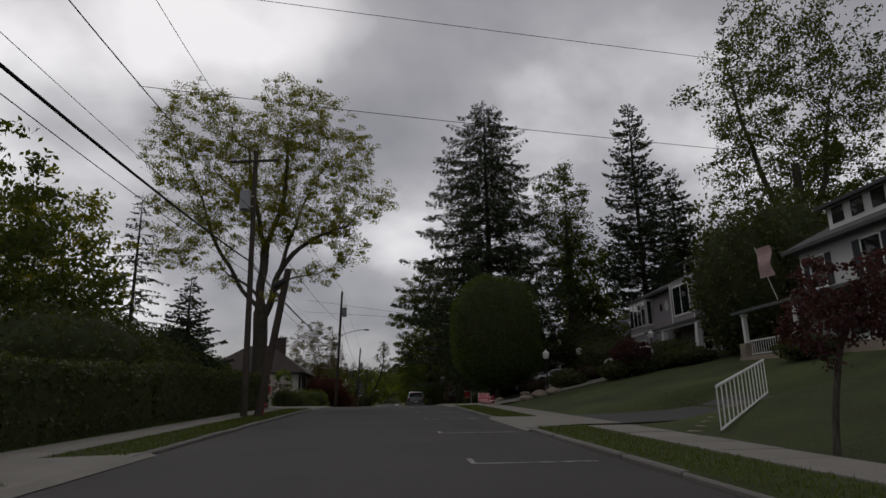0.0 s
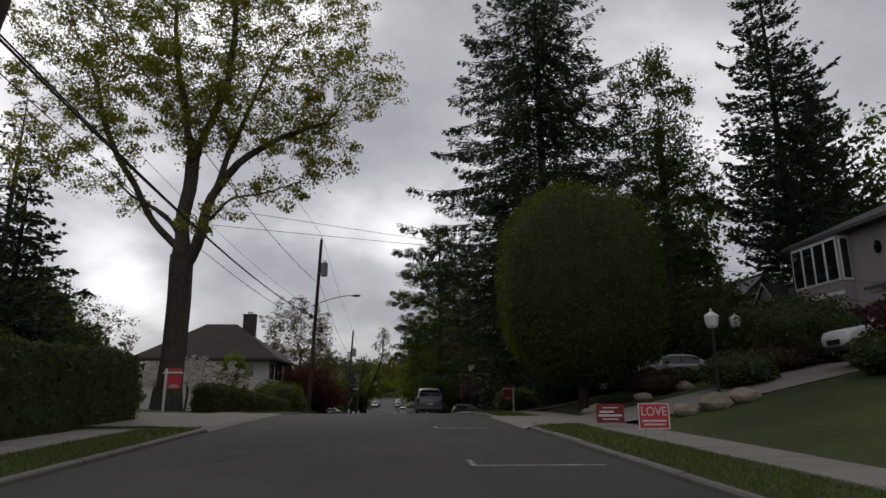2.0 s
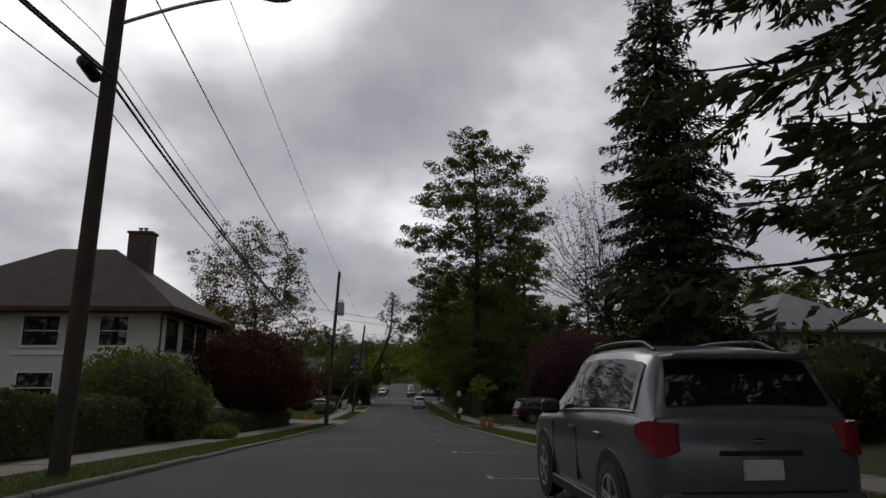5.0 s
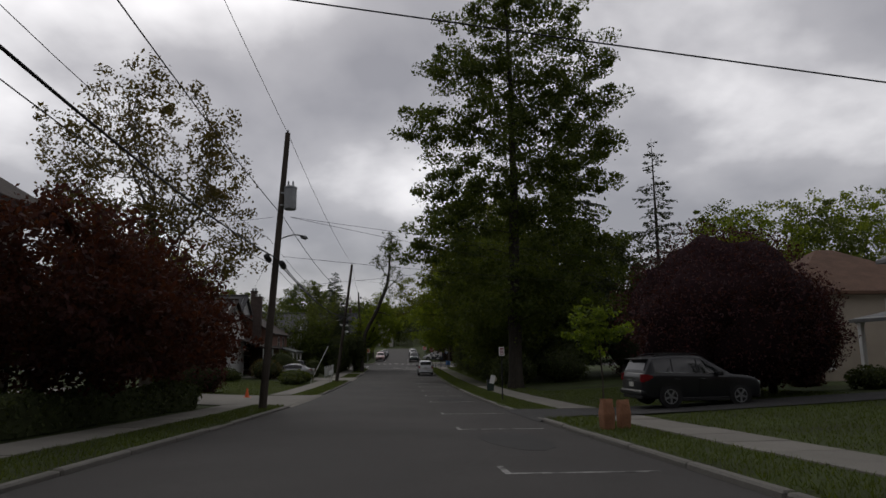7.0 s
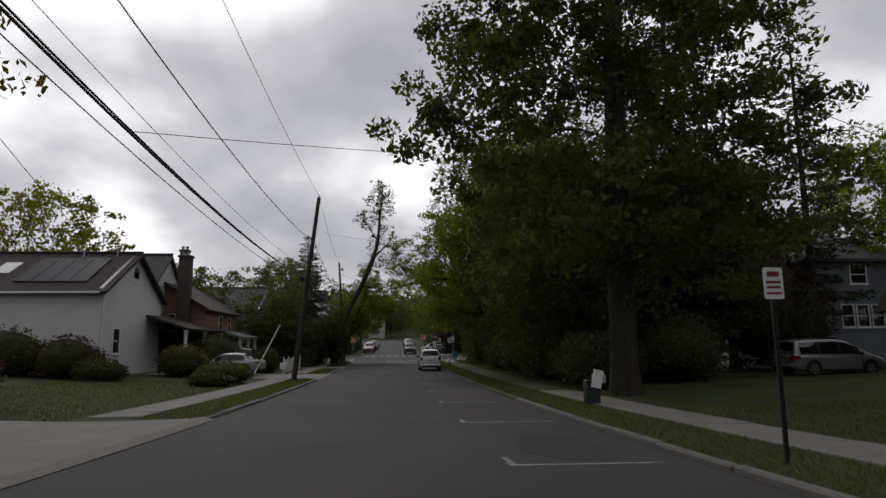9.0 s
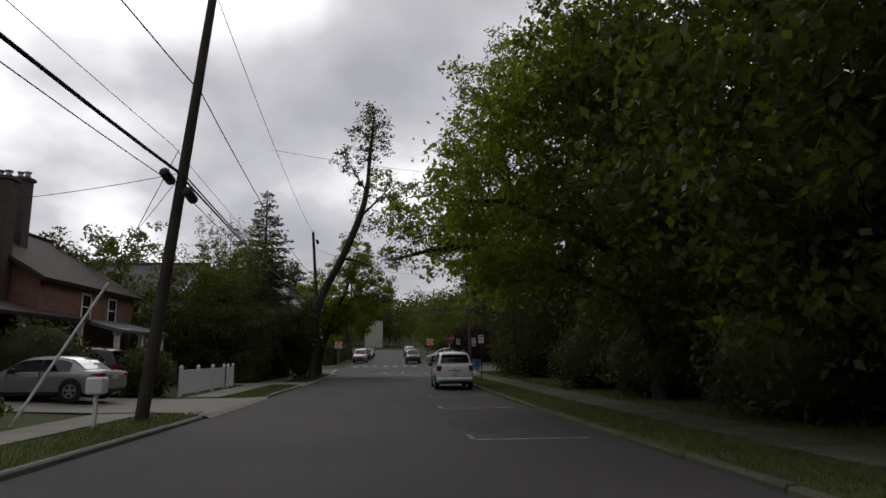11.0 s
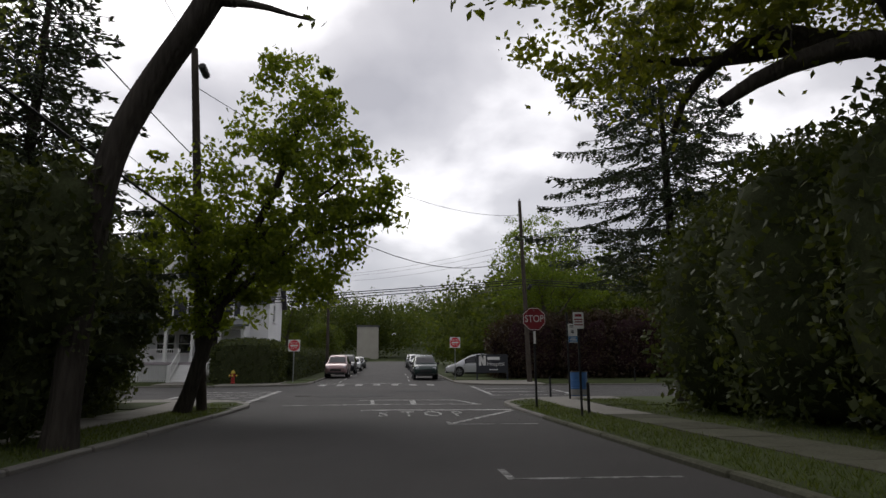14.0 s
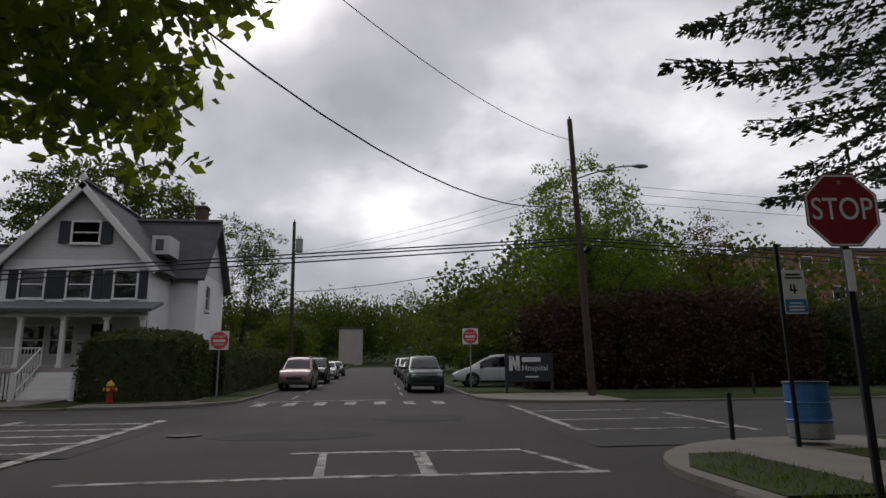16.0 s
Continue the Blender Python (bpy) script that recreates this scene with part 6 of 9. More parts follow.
def solar_house():
    h = house_root("white clapboard house with solar panels on a brown roof")
    x0, x1, y0, y1, zb, ze, zr = -31.0, -16.5, 138.4, 147.6, -1.7, 3.9, 6.55
    panel(h, "x", y0, 1, x0, x1, zb, ze, [(-24.5, -23.3, 0.6, 2.0)], "siding_white")
    window(h, "x", y0, 1, -24.5, -23.3, 0.6, 2.0)
    panel(h, "y", x1, -1, y0 + 0.22, y1, zb, ze, [(140.2, 141.0, 0.2, 1.6)], "siding_white")
    window(h, "y", x1, -1, 140.2, 141.0, 0.2, 1.6)
    gable_wall(h, "y", x1, -1, y0, y1, ze, zr, "siding_white")
    part("attic_vent", rodded((x1 - 0.05, 143.0, 5.3), (x1 + 0.04, 143.0, 5.3), 0.36, sides=16), "door_dark", h, "dark round-headed attic window")
    part("attic_vent", boxed(x1 - 0.05, x1 + 0.04, 142.64, 143.36, 4.95, 5.3), "door_dark", h)
    gable_roof(h, x0, x1, y0, y1, ze, zr, "x", 0.35, "roof_brown")
    k = (zr - ze) / 4.6
    n = Vector((0, -k, 1)).normalized()
    for i in range(4):
        a = -21.9 + 1.05 * i
        slab(h, [(a, 139.1, ze + k * 0.7 + 0.1), (a + 1.0, 139.1, ze + k * 0.7 + 0.1), (a + 1.0, 142.2, ze + k * 3.8 + 0.1), (a, 142.2, ze + k * 3.8 + 0.1)], 0.05, "solar_panel", "solar_panel")
    slab(h, [(-23.8, 140.2, ze + k * 1.8 + 0.08), (-22.8, 140.2, ze + k * 1.8 + 0.08), (-22.8, 141.6, ze + k * 3.2 + 0.08), (-23.8, 141.6, ze + k * 3.2 + 0.08)], 0.08, "white_paint", "skylight")
    part("downpipe", rodded((x1 + 0.06, y0 + 0.1, zb), (x1 + 0.06, y0 + 0.1, ze), 0.05), "white_paint", h)
    part("gutter", boxed(x0, x1, y0 - 0.42, y0 - 0.3, ze - 0.32, ze - 0.2, 0.02), "white_paint", h)
    part("vent_pipe", rodded((-17.6, 142.6, 6.2), (-17.6, 142.6, 6.85), 0.06), "galvanised", h)
    part("vent_pipe", rodded((-19.6, 142.4, 6.1), (-19.6, 142.4, 6.75), 0.06), "galvanised", h)
    # rear block with the chimney and the porch roof
    panel(h, "y", -17.6, -1, y1, 156.0, zb, 4.4, [(150.5, 151.6, 0.4, 1.9)], "tan_paint")
    window(h, "y", -17.6, -1, 150.5, 151.6, 0.4, 1.9)
    panel(h, "x", 156.0, -1, -28, -17.6, zb, 4.4, [], "tan_paint")
    gable_roof(h, -28, -17.6, y1, 156.0, 4.4, 7.7, "x", 0.3, "roof_grey")
    gable_wall(h, "y", -17.6, -1, y1, 156.0, 4.4, 7.7, "siding_white")
    chimney(h, -17.3, 154.6, -1.6, 8.6, 0.65, 0.6)
    slab(h, [(-17.4, 145.0, 3.0), (-17.4, 154.5, 3.0), (-13.6, 154.5, 1.75), (-13.6, 145.0, 1.75)], 0.15, "roof_brown", "porch_roof")
    for y in (145.3, 149.6, 154.2):
        column(h, -13.9, y, -1.5, 1.65, 0.2, "white_paint")
    part("porch_floor", boxed(-17.6, -13.6, 145, 154.5, -1.7, -1.35), "concrete", h)
    settle(h, -23, 146, -1.2)


def stucco_house():
    h = house_root("white stucco house with a broad brown hipped roof and chimney")
    x0, x1, y0, y1, zb, ze = -27.0, -13.2, 91.0, 101.2, -0.6, 6.4
    win = [(92.15, 93.9, 4.2, 5.85), (94.95, 97.0, 4.2, 5.85), (97.5, 99.5, 4.2, 5.85)]
    low = [(98.0, 99.4, 2.0, 2.7), (93.0, 94.6, 1.2, 2.7)]
    panel(h, "y", x1, -1, y0, y1, zb, ze, win + low, "stucco")
    for a, b, c, d in win + low:
        window(h, "y", x1, -1, a, b, c, d, frame="door_dark")
    sw = [(-16.4, -14.9, 4.3, 5.9), (-20.5, -18.6, 4.3, 5.9), (-20.5, -18.6, 1.2, 2.8)]
    panel(h, "x", y0, 1, x0, x1 - 0.22, zb, ze, sw, "stucco")
    for a, b, c, d in sw:
        window(h, "x", y0, 1, a, b, c, d, frame="white_paint")
    panel(h, "x", y1, -1, x0, x1 - 0.22, zb, ze, [], "stucco")
    part("sill_band", boxed(-21, -14.2, y0 - 0.06, y0 - 0.002, 3.75, 4.0, 0.01), "white_paint", h)
    hip_roof(h, x0, x1, y0, y1, 6.35, 10.8, 1.15, "roof_brown", 0.25)
    chimney(h, -16.9, 96.6, 7.0, 12.1, 1.5, 0.9)
    part("downpipe", rodded((x1 + 0.07, y0 + 0.15, zb), (x1 + 0.07, y0 + 0.15, 6.2), 0.055), "door_dark", h)
    part("downpipe", rodded((x1 + 0.07, y1 - 0.15, zb), (x1 + 0.07, y1 - 0.15, 6.2), 0.055), "door_dark", h)
    settle(h, -20, 96, 0.0)


def bay_house():
    h = house_root("pale grey house with a jutting upper bay and a deep porch")
    x, x1, y0, y1, zb, ze = 23.0, 33.0, 35.4, 49.6, 3.4, 9.95
    low = [(41.2, 42.3, 4.3, 6.4), (36.6, 38.8, 4.7, 5.9)]
    panel(h, "y", x, 1, y0, y1, zb, ze, low, "grey_paint")
    window(h, "y", x, 1, *low[1])
    part("door", boxed(x + 0.06, x + 0.12, 41.2, 42.3, 4.3, 6.4), "door_dark", h)
    # the sunroom at the far corner: a ribbon of tall windows over a plain band
    room = part("sunroom", boxed(x - 0.62, x - 0.005, 46.0, 49.62, zb, ze - 0.05, 0.02), "grey_paint", h, "jutting pale corner sunroom with tall windows")
    for a, b, c, d in ((46.08, 49.54, 7.45, 9.65), (46.5, 49.1, 4.6, 6.3)):
        f = part("sunroom_window", boxed(x - 0.66, x - 0.62, a, b, c, d, 0.008), "white_paint", room)
        n = 4 if c > 7 else 2
        for k in range(n):
            w = (b - a) / n
            part("pane", boxed(x - 0.672, x - 0.66, a + w * k + 0.09, a + w * (k + 1) - 0.09, c + 0.12, d - 0.12), "window_glass", f)
    f = part("sunroom_window", boxed(x - 0.58, x - 0.06, 45.96, 46.0, 7.45, 9.65, 0.008), "white_paint", room)
    part("pane", boxed(x - 0.5, x - 0.14, 45.948, 45.96, 7.57, 9.53), "window_glass", f)
    part("band", boxed(x - 0.68, x - 0.622, 45.94, 49.68, 6.75, 6.95, 0.01), "white_paint", room)
    part("bay", boxed(x - 0.9, x - 0.005, 36.9, 40.5, 6.9, 9.9, 0.02), "grey_paint", h, "jutting pale grey bay")
    f = part("bay_window", boxed(x - 0.94, x - 0.9, 37.35, 40.05, 7.3, 9.65), "white_paint", h)
    for a in (37.5, 38.78):
        part("pane", boxed(x - 0.952, x - 0.94, a, a + 1.12, 7.45, 9.5), "window_glass", f)
    for y in (36.95, 40.45):
        part("corner_board", boxed(x - 0.93, x - 0.902, y - 0.08, y + 0.08, 6.9, 9.9), "white_paint", h)
    panel(h, "x", y0, 1, x + 0.22, x1, zb, ze, [(25.5, 26.8, 7.6, 9.2)], "grey_paint")
    window(h, "x", y0, 1, 25.5, 26.8, 7.6, 9.2)
    oval = lathe(bmesh.new(), [(0.3, 0), (0.3, 0.05), (0.22, 0.06)], 16, Matrix.Translation((x - 0.003, 43.2, 8.7)) @ Matrix.Rotation(radians(-90), 4, "Y") @ Matrix.Diagonal((1.5, 1, 1, 1)))
    o = part("oval_window", oval, "white_paint", h)
    part("pane", lathe(bmesh.new(), [(0.21, 0.03), (0.21, 0.07)], 16, Matrix.Translation((x - 0.003, 44.2, 8.7)) @ Matrix.Rotation(radians(-90), 4, "Y") @ Matrix.Diagonal((1.5, 1, 1, 1))), "window_glass", o)
    hip_roof(h, x, x1, y0, y1, ze, 12.6, 0.7, "roof_grey")
    dm = part("dormer", boxed(x + 0.2, x + 3.4, 38.0, 40.0, 10.2, 11.5), "white_paint", h)
    part("dormer_pane", boxed(x + 0.185, x + 0.2, 38.3, 39.7, 10.45, 11.3), "window_glass", dm)
    slab(h, [(x - 0.2, 37.5, 11.55), (x - 0.2, 40.5, 11.55), (x + 3.6, 40.5, 11.9), (x + 3.6, 37.5, 11.9)], 0.12, "roof_grey", "dormer_roof")
    slab(h, [(x, 33.8, 7.1), (x, 42.6, 7.1), (x - 2.4, 42.6, 6.45), (x - 2.4, 33.8, 6.45)], 0.15, "porch_roof", "porch_roof")
    part("porch_floor", boxed(x - 2.3, x - 0.01, 34.0, 42.4, 3.6, 4.3), "stone", h)
    for y in (39.5, 34.3):
        part("tapered_column", lathe(bmesh.new(), [(0.34, 4.3), (0.22, 6.35)], 4, Matrix.Translation((x - 2.1, y, 0)) @ Matrix.Rotation(radians(45), 4, "Z") @ Matrix.Identity(4)), "white_paint", h)
    part("porch_beam", boxed(x - 2.25, x - 1.95, 33.9, 42.5, 6.2, 6.42), "white_paint", h)
    for y in (y0 + 0.05, y1 - 0.05):
        part("corner_board", boxed(x - 0.03, x - 0.002, y - 0.08, y + 0.08, zb, ze), "white_paint", h)
    settle(h, 28, 43, 4.2)


def flag_house():
    h = house_root("white house with a dormer and a long front porch")
    x, x1, y0, y1, zb, ze = 22.0, 32.0, 9.0, 24.8, 2.6, 8.75
    win = [(23.0, 24.0, 6.6, 8.1), (19.3, 20.4, 6.6, 8.2), (15.5, 17.0, 6.6, 8.2), (11.5, 13.0, 6.6, 8.2)]
    low = [(20.2, 22.0, 4.0, 5.6), (15.5, 17.2, 4.0, 5.6)]
    panel(h, "y", x, 1, y0, y1, zb, ze, win + low, "siding_white")
    for a, b, c, d in win + low:
        window(h, "y", x, 1, a, b, c, d, shutters="shutter_navy" if c > 6 else None)
    panel(h, "x", y1, -1, x + 0.22, x1, zb, ze, [(25, 26.2, 6.6, 8.0)], "siding_white")
    window(h, "x", y1, -1, 25, 26.2, 6.6, 8.0)
    hip_roof(h, x, x1, y0, y1, ze, 12.0, 0.6, "roof_grey")
    dm = part("dormer", boxed(x + 0.3, x + 3.2, 18.6, 22.6, 9.2, 10.5), "siding_white", h)
    for a in (18.9, 20.2, 21.5):
        part("dormer_pane", boxed(x + 0.285, x + 0.3, a, a + 0.8, 9.5, 10.3), "window_glass", dm)
    slab(h, [(x - 0.1, 18.2, 10.5), (x - 0.1, 23.0, 10.5), (x + 3.4, 23.0, 11.1), (x + 3.4, 18.2, 11.1)], 0.14, "roof_grey", "dormer_roof")
    slab(h, [(x, 9.0, 6.35), (x, 27.6, 6.35), (x - 2.6, 27.6, 5.85), (x - 2.6, 9.0, 5.85)], 0.16, "porch_roof", "porch_roof")
    part("porch_floor", boxed(x - 2.5, x - 0.01, 9.2, 27.4, 2.4, 3.4), "stone", h)
    for y in (27.0, 22.6, 18.0, 13.5):
        column(h, x - 2.2, y, 3.4, 5.7, 0.22)
    part("porch_pier", boxed(x - 2.5, x - 1.9, 26.7, 27.3, 3.4, 4.1, 0.03), "stone", h)
    balustrade(h, (x - 2.2, 22.6, 3.4), (x - 2.2, 27.0, 3.4), 0.8, gap=0.2)
    settle(h, 27, 17, 3.6)
    fl = thing("flag", 19.6, 23.5, 6.05, 0, "faded striped flag hanging from a porch pole", "flag")
    part("flag_pole", rodded((0, 0, -0.1), (-0.7, 0.2, 2.6), 0.02, sides=6), "white_paint", fl)
    bm = bmesh.new()
    g = [[bm.verts.new((-0.66 + 0.05 * math.sin(j) + 0.02 * i, 0.15 - 0.13 * i + 0.06 * math.sin(i * 1.3 + j), 2.5 - 0.19 * j)) for j in range(9)] for i in range(8)]
    for i in range(7):
        for j in range(8):
            bm.faces.new((g[i][j], g[i + 1][j], g[i + 1][j + 1], g[i][j + 1]))
    part("flag_cloth", bm, "flag_cloth", fl)


def plain_house(label, x0, x1, y0, y1, zb, ze, zr, wall, roof, front, wins, ridge="hip", over=0.4, porch=None, frame="white_paint", stack=None):
    """A simple house. wins: (side, a0, a1, z0, z1) with side 'w' (faces -x), 'e' (faces +x) or 's' (faces -y)."""
    h = house_root(label)
    sides = {"w": ("y", x0, 1, y0, y1), "e": ("y", x1, -1, y0, y1), "s": ("x", y0, 1, x0, x1), "n": ("x", y1, -1, x0, x1)}
    for s, (axis, at, inn, a, b) in sides.items():
        mine = [w[1:] for w in wins if w[0] == s]
        if axis == "x":
            a, b = a + 0.22, b - 0.22
        panel(h, axis, at, inn, a, b, zb, ze, mine, wall)
        for w in mine:
            window(h, axis, at, inn, *w, frame=frame)
    if ridge == "hip":
        hip_roof(h, x0, x1, y0, y1, ze, zr, over, roof)
    else:
        gable_roof(h, x0, x1, y0, y1, ze, zr, ridge, over, roof)
        if ridge == "y":
            gable_wall(h, "x", y0, 1, x0, x1, ze, zr, wall)
            gable_wall(h, "x", y1, -1, x0, x1, ze, zr, wall)
        else:
            gable_wall(h, "y", x0, 1, y0, y1, ze, zr, wall)
            gable_wall(h, "y", x1, -1, y0, y1, ze, zr, wall)
    if stack:
        chimney(h, *stack)
    if porch:
        sd, out, a, b, zf, zt = porch  # faces -x ('w') or +x ('e')
        at, sg = (x0, -1) if sd == "w" else (x1, 1)
        slab(h, [(at, a, zt + 0.6), (at, b, zt + 0.6), (at + sg * out, b + 0.2, zt), (at + sg * out, a - 0.2, zt)], 0.16, "roof_pale" if roof == "roof_pale" else "porch_roof", "porch_roof")
        part("porch_floor", boxed(*sorted((at + sg * 0.01, at + sg * (out - 0.1))), a, b, zf - 0.7, zf), "stone", h)
        n = max(2, int((b - a) / 2.6))
        for k in range(n + 1):
            column(h, at + sg * (out - 0.3), a + 0.2 + (b - a - 0.4) * k / n, zf, zt - 0.1, 0.22)
        part("porch_beam", boxed(*sorted((at + sg * (out - 0.42), at + sg * (out - 0.18))), a, b, zt - 0.1, zt + 0.08), "white_paint", h)
        balustrade(h, (at + sg * (out - 0.3), a + 0.2, zf), (at + sg * (out - 0.3), b - 1.6, zf), 0.8, gap=0.25)
    settle(h, (x0 + x1) / 2, (y0 + y1) / 2, zb + 0.3)
    return h


gabled_villa()
solar_house()
stucco_house()
bay_house()
flag_house()
def dormer(parent, x, y, z, w, rise, deep, wall, roof):
    """A small gabled dormer that looks out over the eave (-x)."""
    d = part("dormer", boxed(x, x + deep, y - w / 2, y + w / 2, z, z + rise), wall, parent)
    part("gable", prism(bmesh.new(), [Vector((x, y - w / 2, z + rise)), Vector((x, y + w / 2, z + rise)), Vector((x, y, z + rise + w * 0.55))], (deep, 0, 0)), wall, d)
    part("pane", boxed(x - 0.02, x - 0.004, y - w * 0.28, y + w * 0.28, z + 0.3, z + rise - 0.05), "window_glass", d)
    part("window_frame", boxed(x - 0.012, x - 0.002, y - w * 0.34, y + w * 0.34, z + 0.2, z + rise + 0.03), "white_paint", d)
    for sd in (-1, 1):
        a, b = Vector((x - 0.25, y, z + rise + w * 0.55 + 0.12)), Vector((x - 0.25, y + sd * (w / 2 + 0.2), z + rise - 0.12))
        slab(d, [a, a + Vector((deep, 0, 0)), b + Vector((deep, 0, 0)), b], 0.1, roof, "dormer_roof")
        part("barge_board", prism(bmesh.new(), [a + Vector((-0.04, 0, 0.02)), b + Vector((-0.04, 0, 0.02)), b + Vector((-0.04, 0, -0.16)), a + Vector((-0.04, 0, -0.16))], (0.035, 0, 0)), "white_paint", d)


porch_house = plain_house("dark house behind trees with white porch columns", 27.0, 30.6, 54.6, 66.0, 2.0, 6.9, 9.6, "grey_paint", "roof_grey", "w", [("w", 56, 57.4, 4.3, 5.8), ("w", 61, 62.4, 4.3, 5.8)], "y", 0.5, ("w", 2.6, 54.6, 65.0, 3.6, 6.1))
cottage = plain_house("dark red brick cottage with two white-trimmed dormers", 28.6, 37.5, 69.6, 79.4, 1.8, 8.4, 12.4, "brick_wall", "roof_grey", "w", [("w", 71, 72.4, 5.4, 6.9), ("w", 75.6, 77.0, 5.4, 6.9), ("s", 31, 32.4, 5.4, 6.9)], "y", 0.5)
for y in (72.0, 76.6):
    dormer(cottage, 28.9 - cottage.location.x, y - cottage.location.y, 8.8 - cottage.location.z, 1.9, 1.2, 2.2, "siding_white", "roof_grey")
dormer(porch_house, 27.3 - porch_house.location.x, 60.0 - porch_house.location.y, 7.5 - porch_house.location.z, 2.2, 1.1, 1.6, "siding_white", "roof_grey")
plain_house("white house with a grey roof and an open porch", 25.2, 34, 96.0, 107.4, -1.2, 5.7, 8.9, "siding_white", "roof_pale", "w", [("w", 104.6, 105.2, 4.5, 5.3), ("w", 101.8, 102.9, 4.0, 5.4), ("w", 98, 99.1, 4.0, 5.4), ("w", 105.0, 106.2, 0.6, 2.2), ("w", 100.4, 101.8, 0.6, 2.2), ("s", 28, 29.2, 4, 5.4)], "hip", 0.7, ("w", 2.8, 96.2, 107.5, 0.3, 2.7))
plain_house("tan house with a rust-coloured roof", 23.6, 34, 113.2, 122.4, -1.6, 4.6, 7.8, "tan_paint", "roof_rust", "w", [("s", 24.4, 25.3, 2.6, 4.0), ("s", 29.0, 30.2, 2.8, 4.1), ("s", 24.4, 25.3, 0.2, 1.5), ("w", 115, 116.2, 2.8, 4.1), ("w", 119, 120.2, 2.8, 4.1)], "hip", 0.6)
plain_house("blue-grey house with a low porch roof", 26.5, 35.5, 138.0, 148.0, -1.8, 5.6, 8.0, "blue_paint", "roof_grey", "s", [("s", 29.0, 30.0, 4.1, 5.2), ("s", 32.0, 33.0, 4.1, 5.2), ("s", 28.2, 28.9, 1.4, 2.7), ("s", 29.2, 29.9, 1.4, 2.7), ("s", 30.2, 30.9, 1.4, 2.7), ("w", 140, 141.2, 4.0, 5.2), ("w", 143, 144.2, 1.2, 2.6)], "hip", 0.5)
plain_house("brown brick house with a tall chimney", -24.2, -14.4, 151.5, 161.0, -1.7, 3.6, 6.6, "brick_wall", "roof_brown", "e", [("e", 155.2, 156.0, 1.9, 3.0), ("e", 158.0, 158.8, 1.9, 3.0), ("e", 153.0, 154.2, -0.4, 1.0), ("s", -18.2, -16.8, 1.8, 3.0), ("s", -18.2, -16.8, -0.6, 0.9)], "y", 0.4, ("e", 2.2, 154.6, 160.6, -1.1, 1.3), "white_paint", (-16.0, 151.0, -1.6, 7.6, 0.9, 0.7))
plain_house("pale grey neighbour house beside the white villa", -31.0, -20.5, 207.0, 216, -1.4, 4.8, 7.8, "siding_grey", "roof_grey", "s", [("s", -24, -22.9, 2.6, 4.0), ("s", -27.5, -26.4, 2.6, 4.0), ("s", -24, -22.9, 0.0, 1.4)], "x", 0.4)
plain_house("white villa behind a hedge beside the leaning tree", -24.0, -13.5, 166.5, 176.0, -1.6, 4.2, 6.8, "siding_white", "roof_grey", "e", [("e", 168.5, 169.6, 2.2, 3.6), ("e", 172.5, 173.6, 2.2, 3.6), ("s", -17.5, -16.2, 2.2, 3.6), ("s", -17.5, -16.2, -0.6, 0.8)], "x", 0.4, ("e", 2.3, 166.8, 175.8, -1.1, 1.4))


def timbered_gable():
    h = house_root("half-timbered cottage with a cream gable")
    x0, x1, y0, y1, zb, ze, zr = 23.9, 31.9, 126.6, 129.4, -1.8, 2.4, 8.2
    panel(h, "x", y0, 1, x0, x1, zb, ze, [(26.4, 27.8, 0.2, 1.7)], "brick_wall")
    window(h, "x", y0, 1, 26.4, 27.8, 0.2, 1.7)
    for at, inn in ((x0, 1), (x1, -1)):
        panel(h, "y", at, inn, y0 + 0.22, y1, zb, ze, [], "brick_wall")
    gable_wall(h, "x", y0, 1, x0, x1, ze, zr, "stucco")
    k = (zr - ze) / 4.0
    for x in (24.8, 26.0, 27.6, 29.2, 30.4):
        top = ze + k * (4.0 - abs(x - 27.6)) - 0.15
        part("timber", boxed(x - 0.07, x + 0.07, y0 - 0.03, y0 - 0.002, ze, top), "door_dark", h)
    part("timber", boxed(x0, x1, y0 - 0.034, y0 - 0.002, ze - 0.12, ze + 0.12), "door_dark", h)
    gable_roof(h, x0, x1, y0, y1, ze, zr, "y", 0.35, "roof_brown")
    settle(h, 27.6, 130.5, -1.4)


timbered_gable()


def block(label, x0, x1, y, depth, z0, z1, mat, cols, rows_):
    """A plain flat-roofed building far off, its windows set in openings of the front."""
    h = thing("building", 0, 0, 0, 0, label, "building", "far buildings")
    wx, wz = (x1 - x0) / cols, (z1 - z0) / rows_
    holes = [] if rows_ == 1 else [(x0 + wx * (c + 0.3), x0 + wx * (c + 0.7), z0 + wz * (r + 0.35), z0 + wz * (r + 0.78)) for c in range(cols) for r in range(rows_)]
    panel(h, "x", y, 1, x0, x1, z0, z1, holes, mat, 0.3)
    for a in holes:
        window(h, "x", y, 1, *a, rail=False)
    for at, inn in ((x0, 1), (x1, -1)):
        panel(h, "y", at, inn, y + 0.3, y + depth, z0, z1, [], mat, 0.3)
    part("flat_roof", boxed(x0 - 0.2, x1 + 0.2, y - 0.2, y + depth, z1, z1 + 0.4), "roof_grey", h)
    settle(h, (x0 + x1) / 2, y + depth / 2, z0)


block("pale concrete building far down the street", -8.0, -2.6, 318, 10, 2.0, 10.8, "far_concrete", 2, 1)
block("red brick apartment building behind the thicket", 46.0, 80, 240, 14, 0.0, 14.2, "brick_wall", 9, 4)


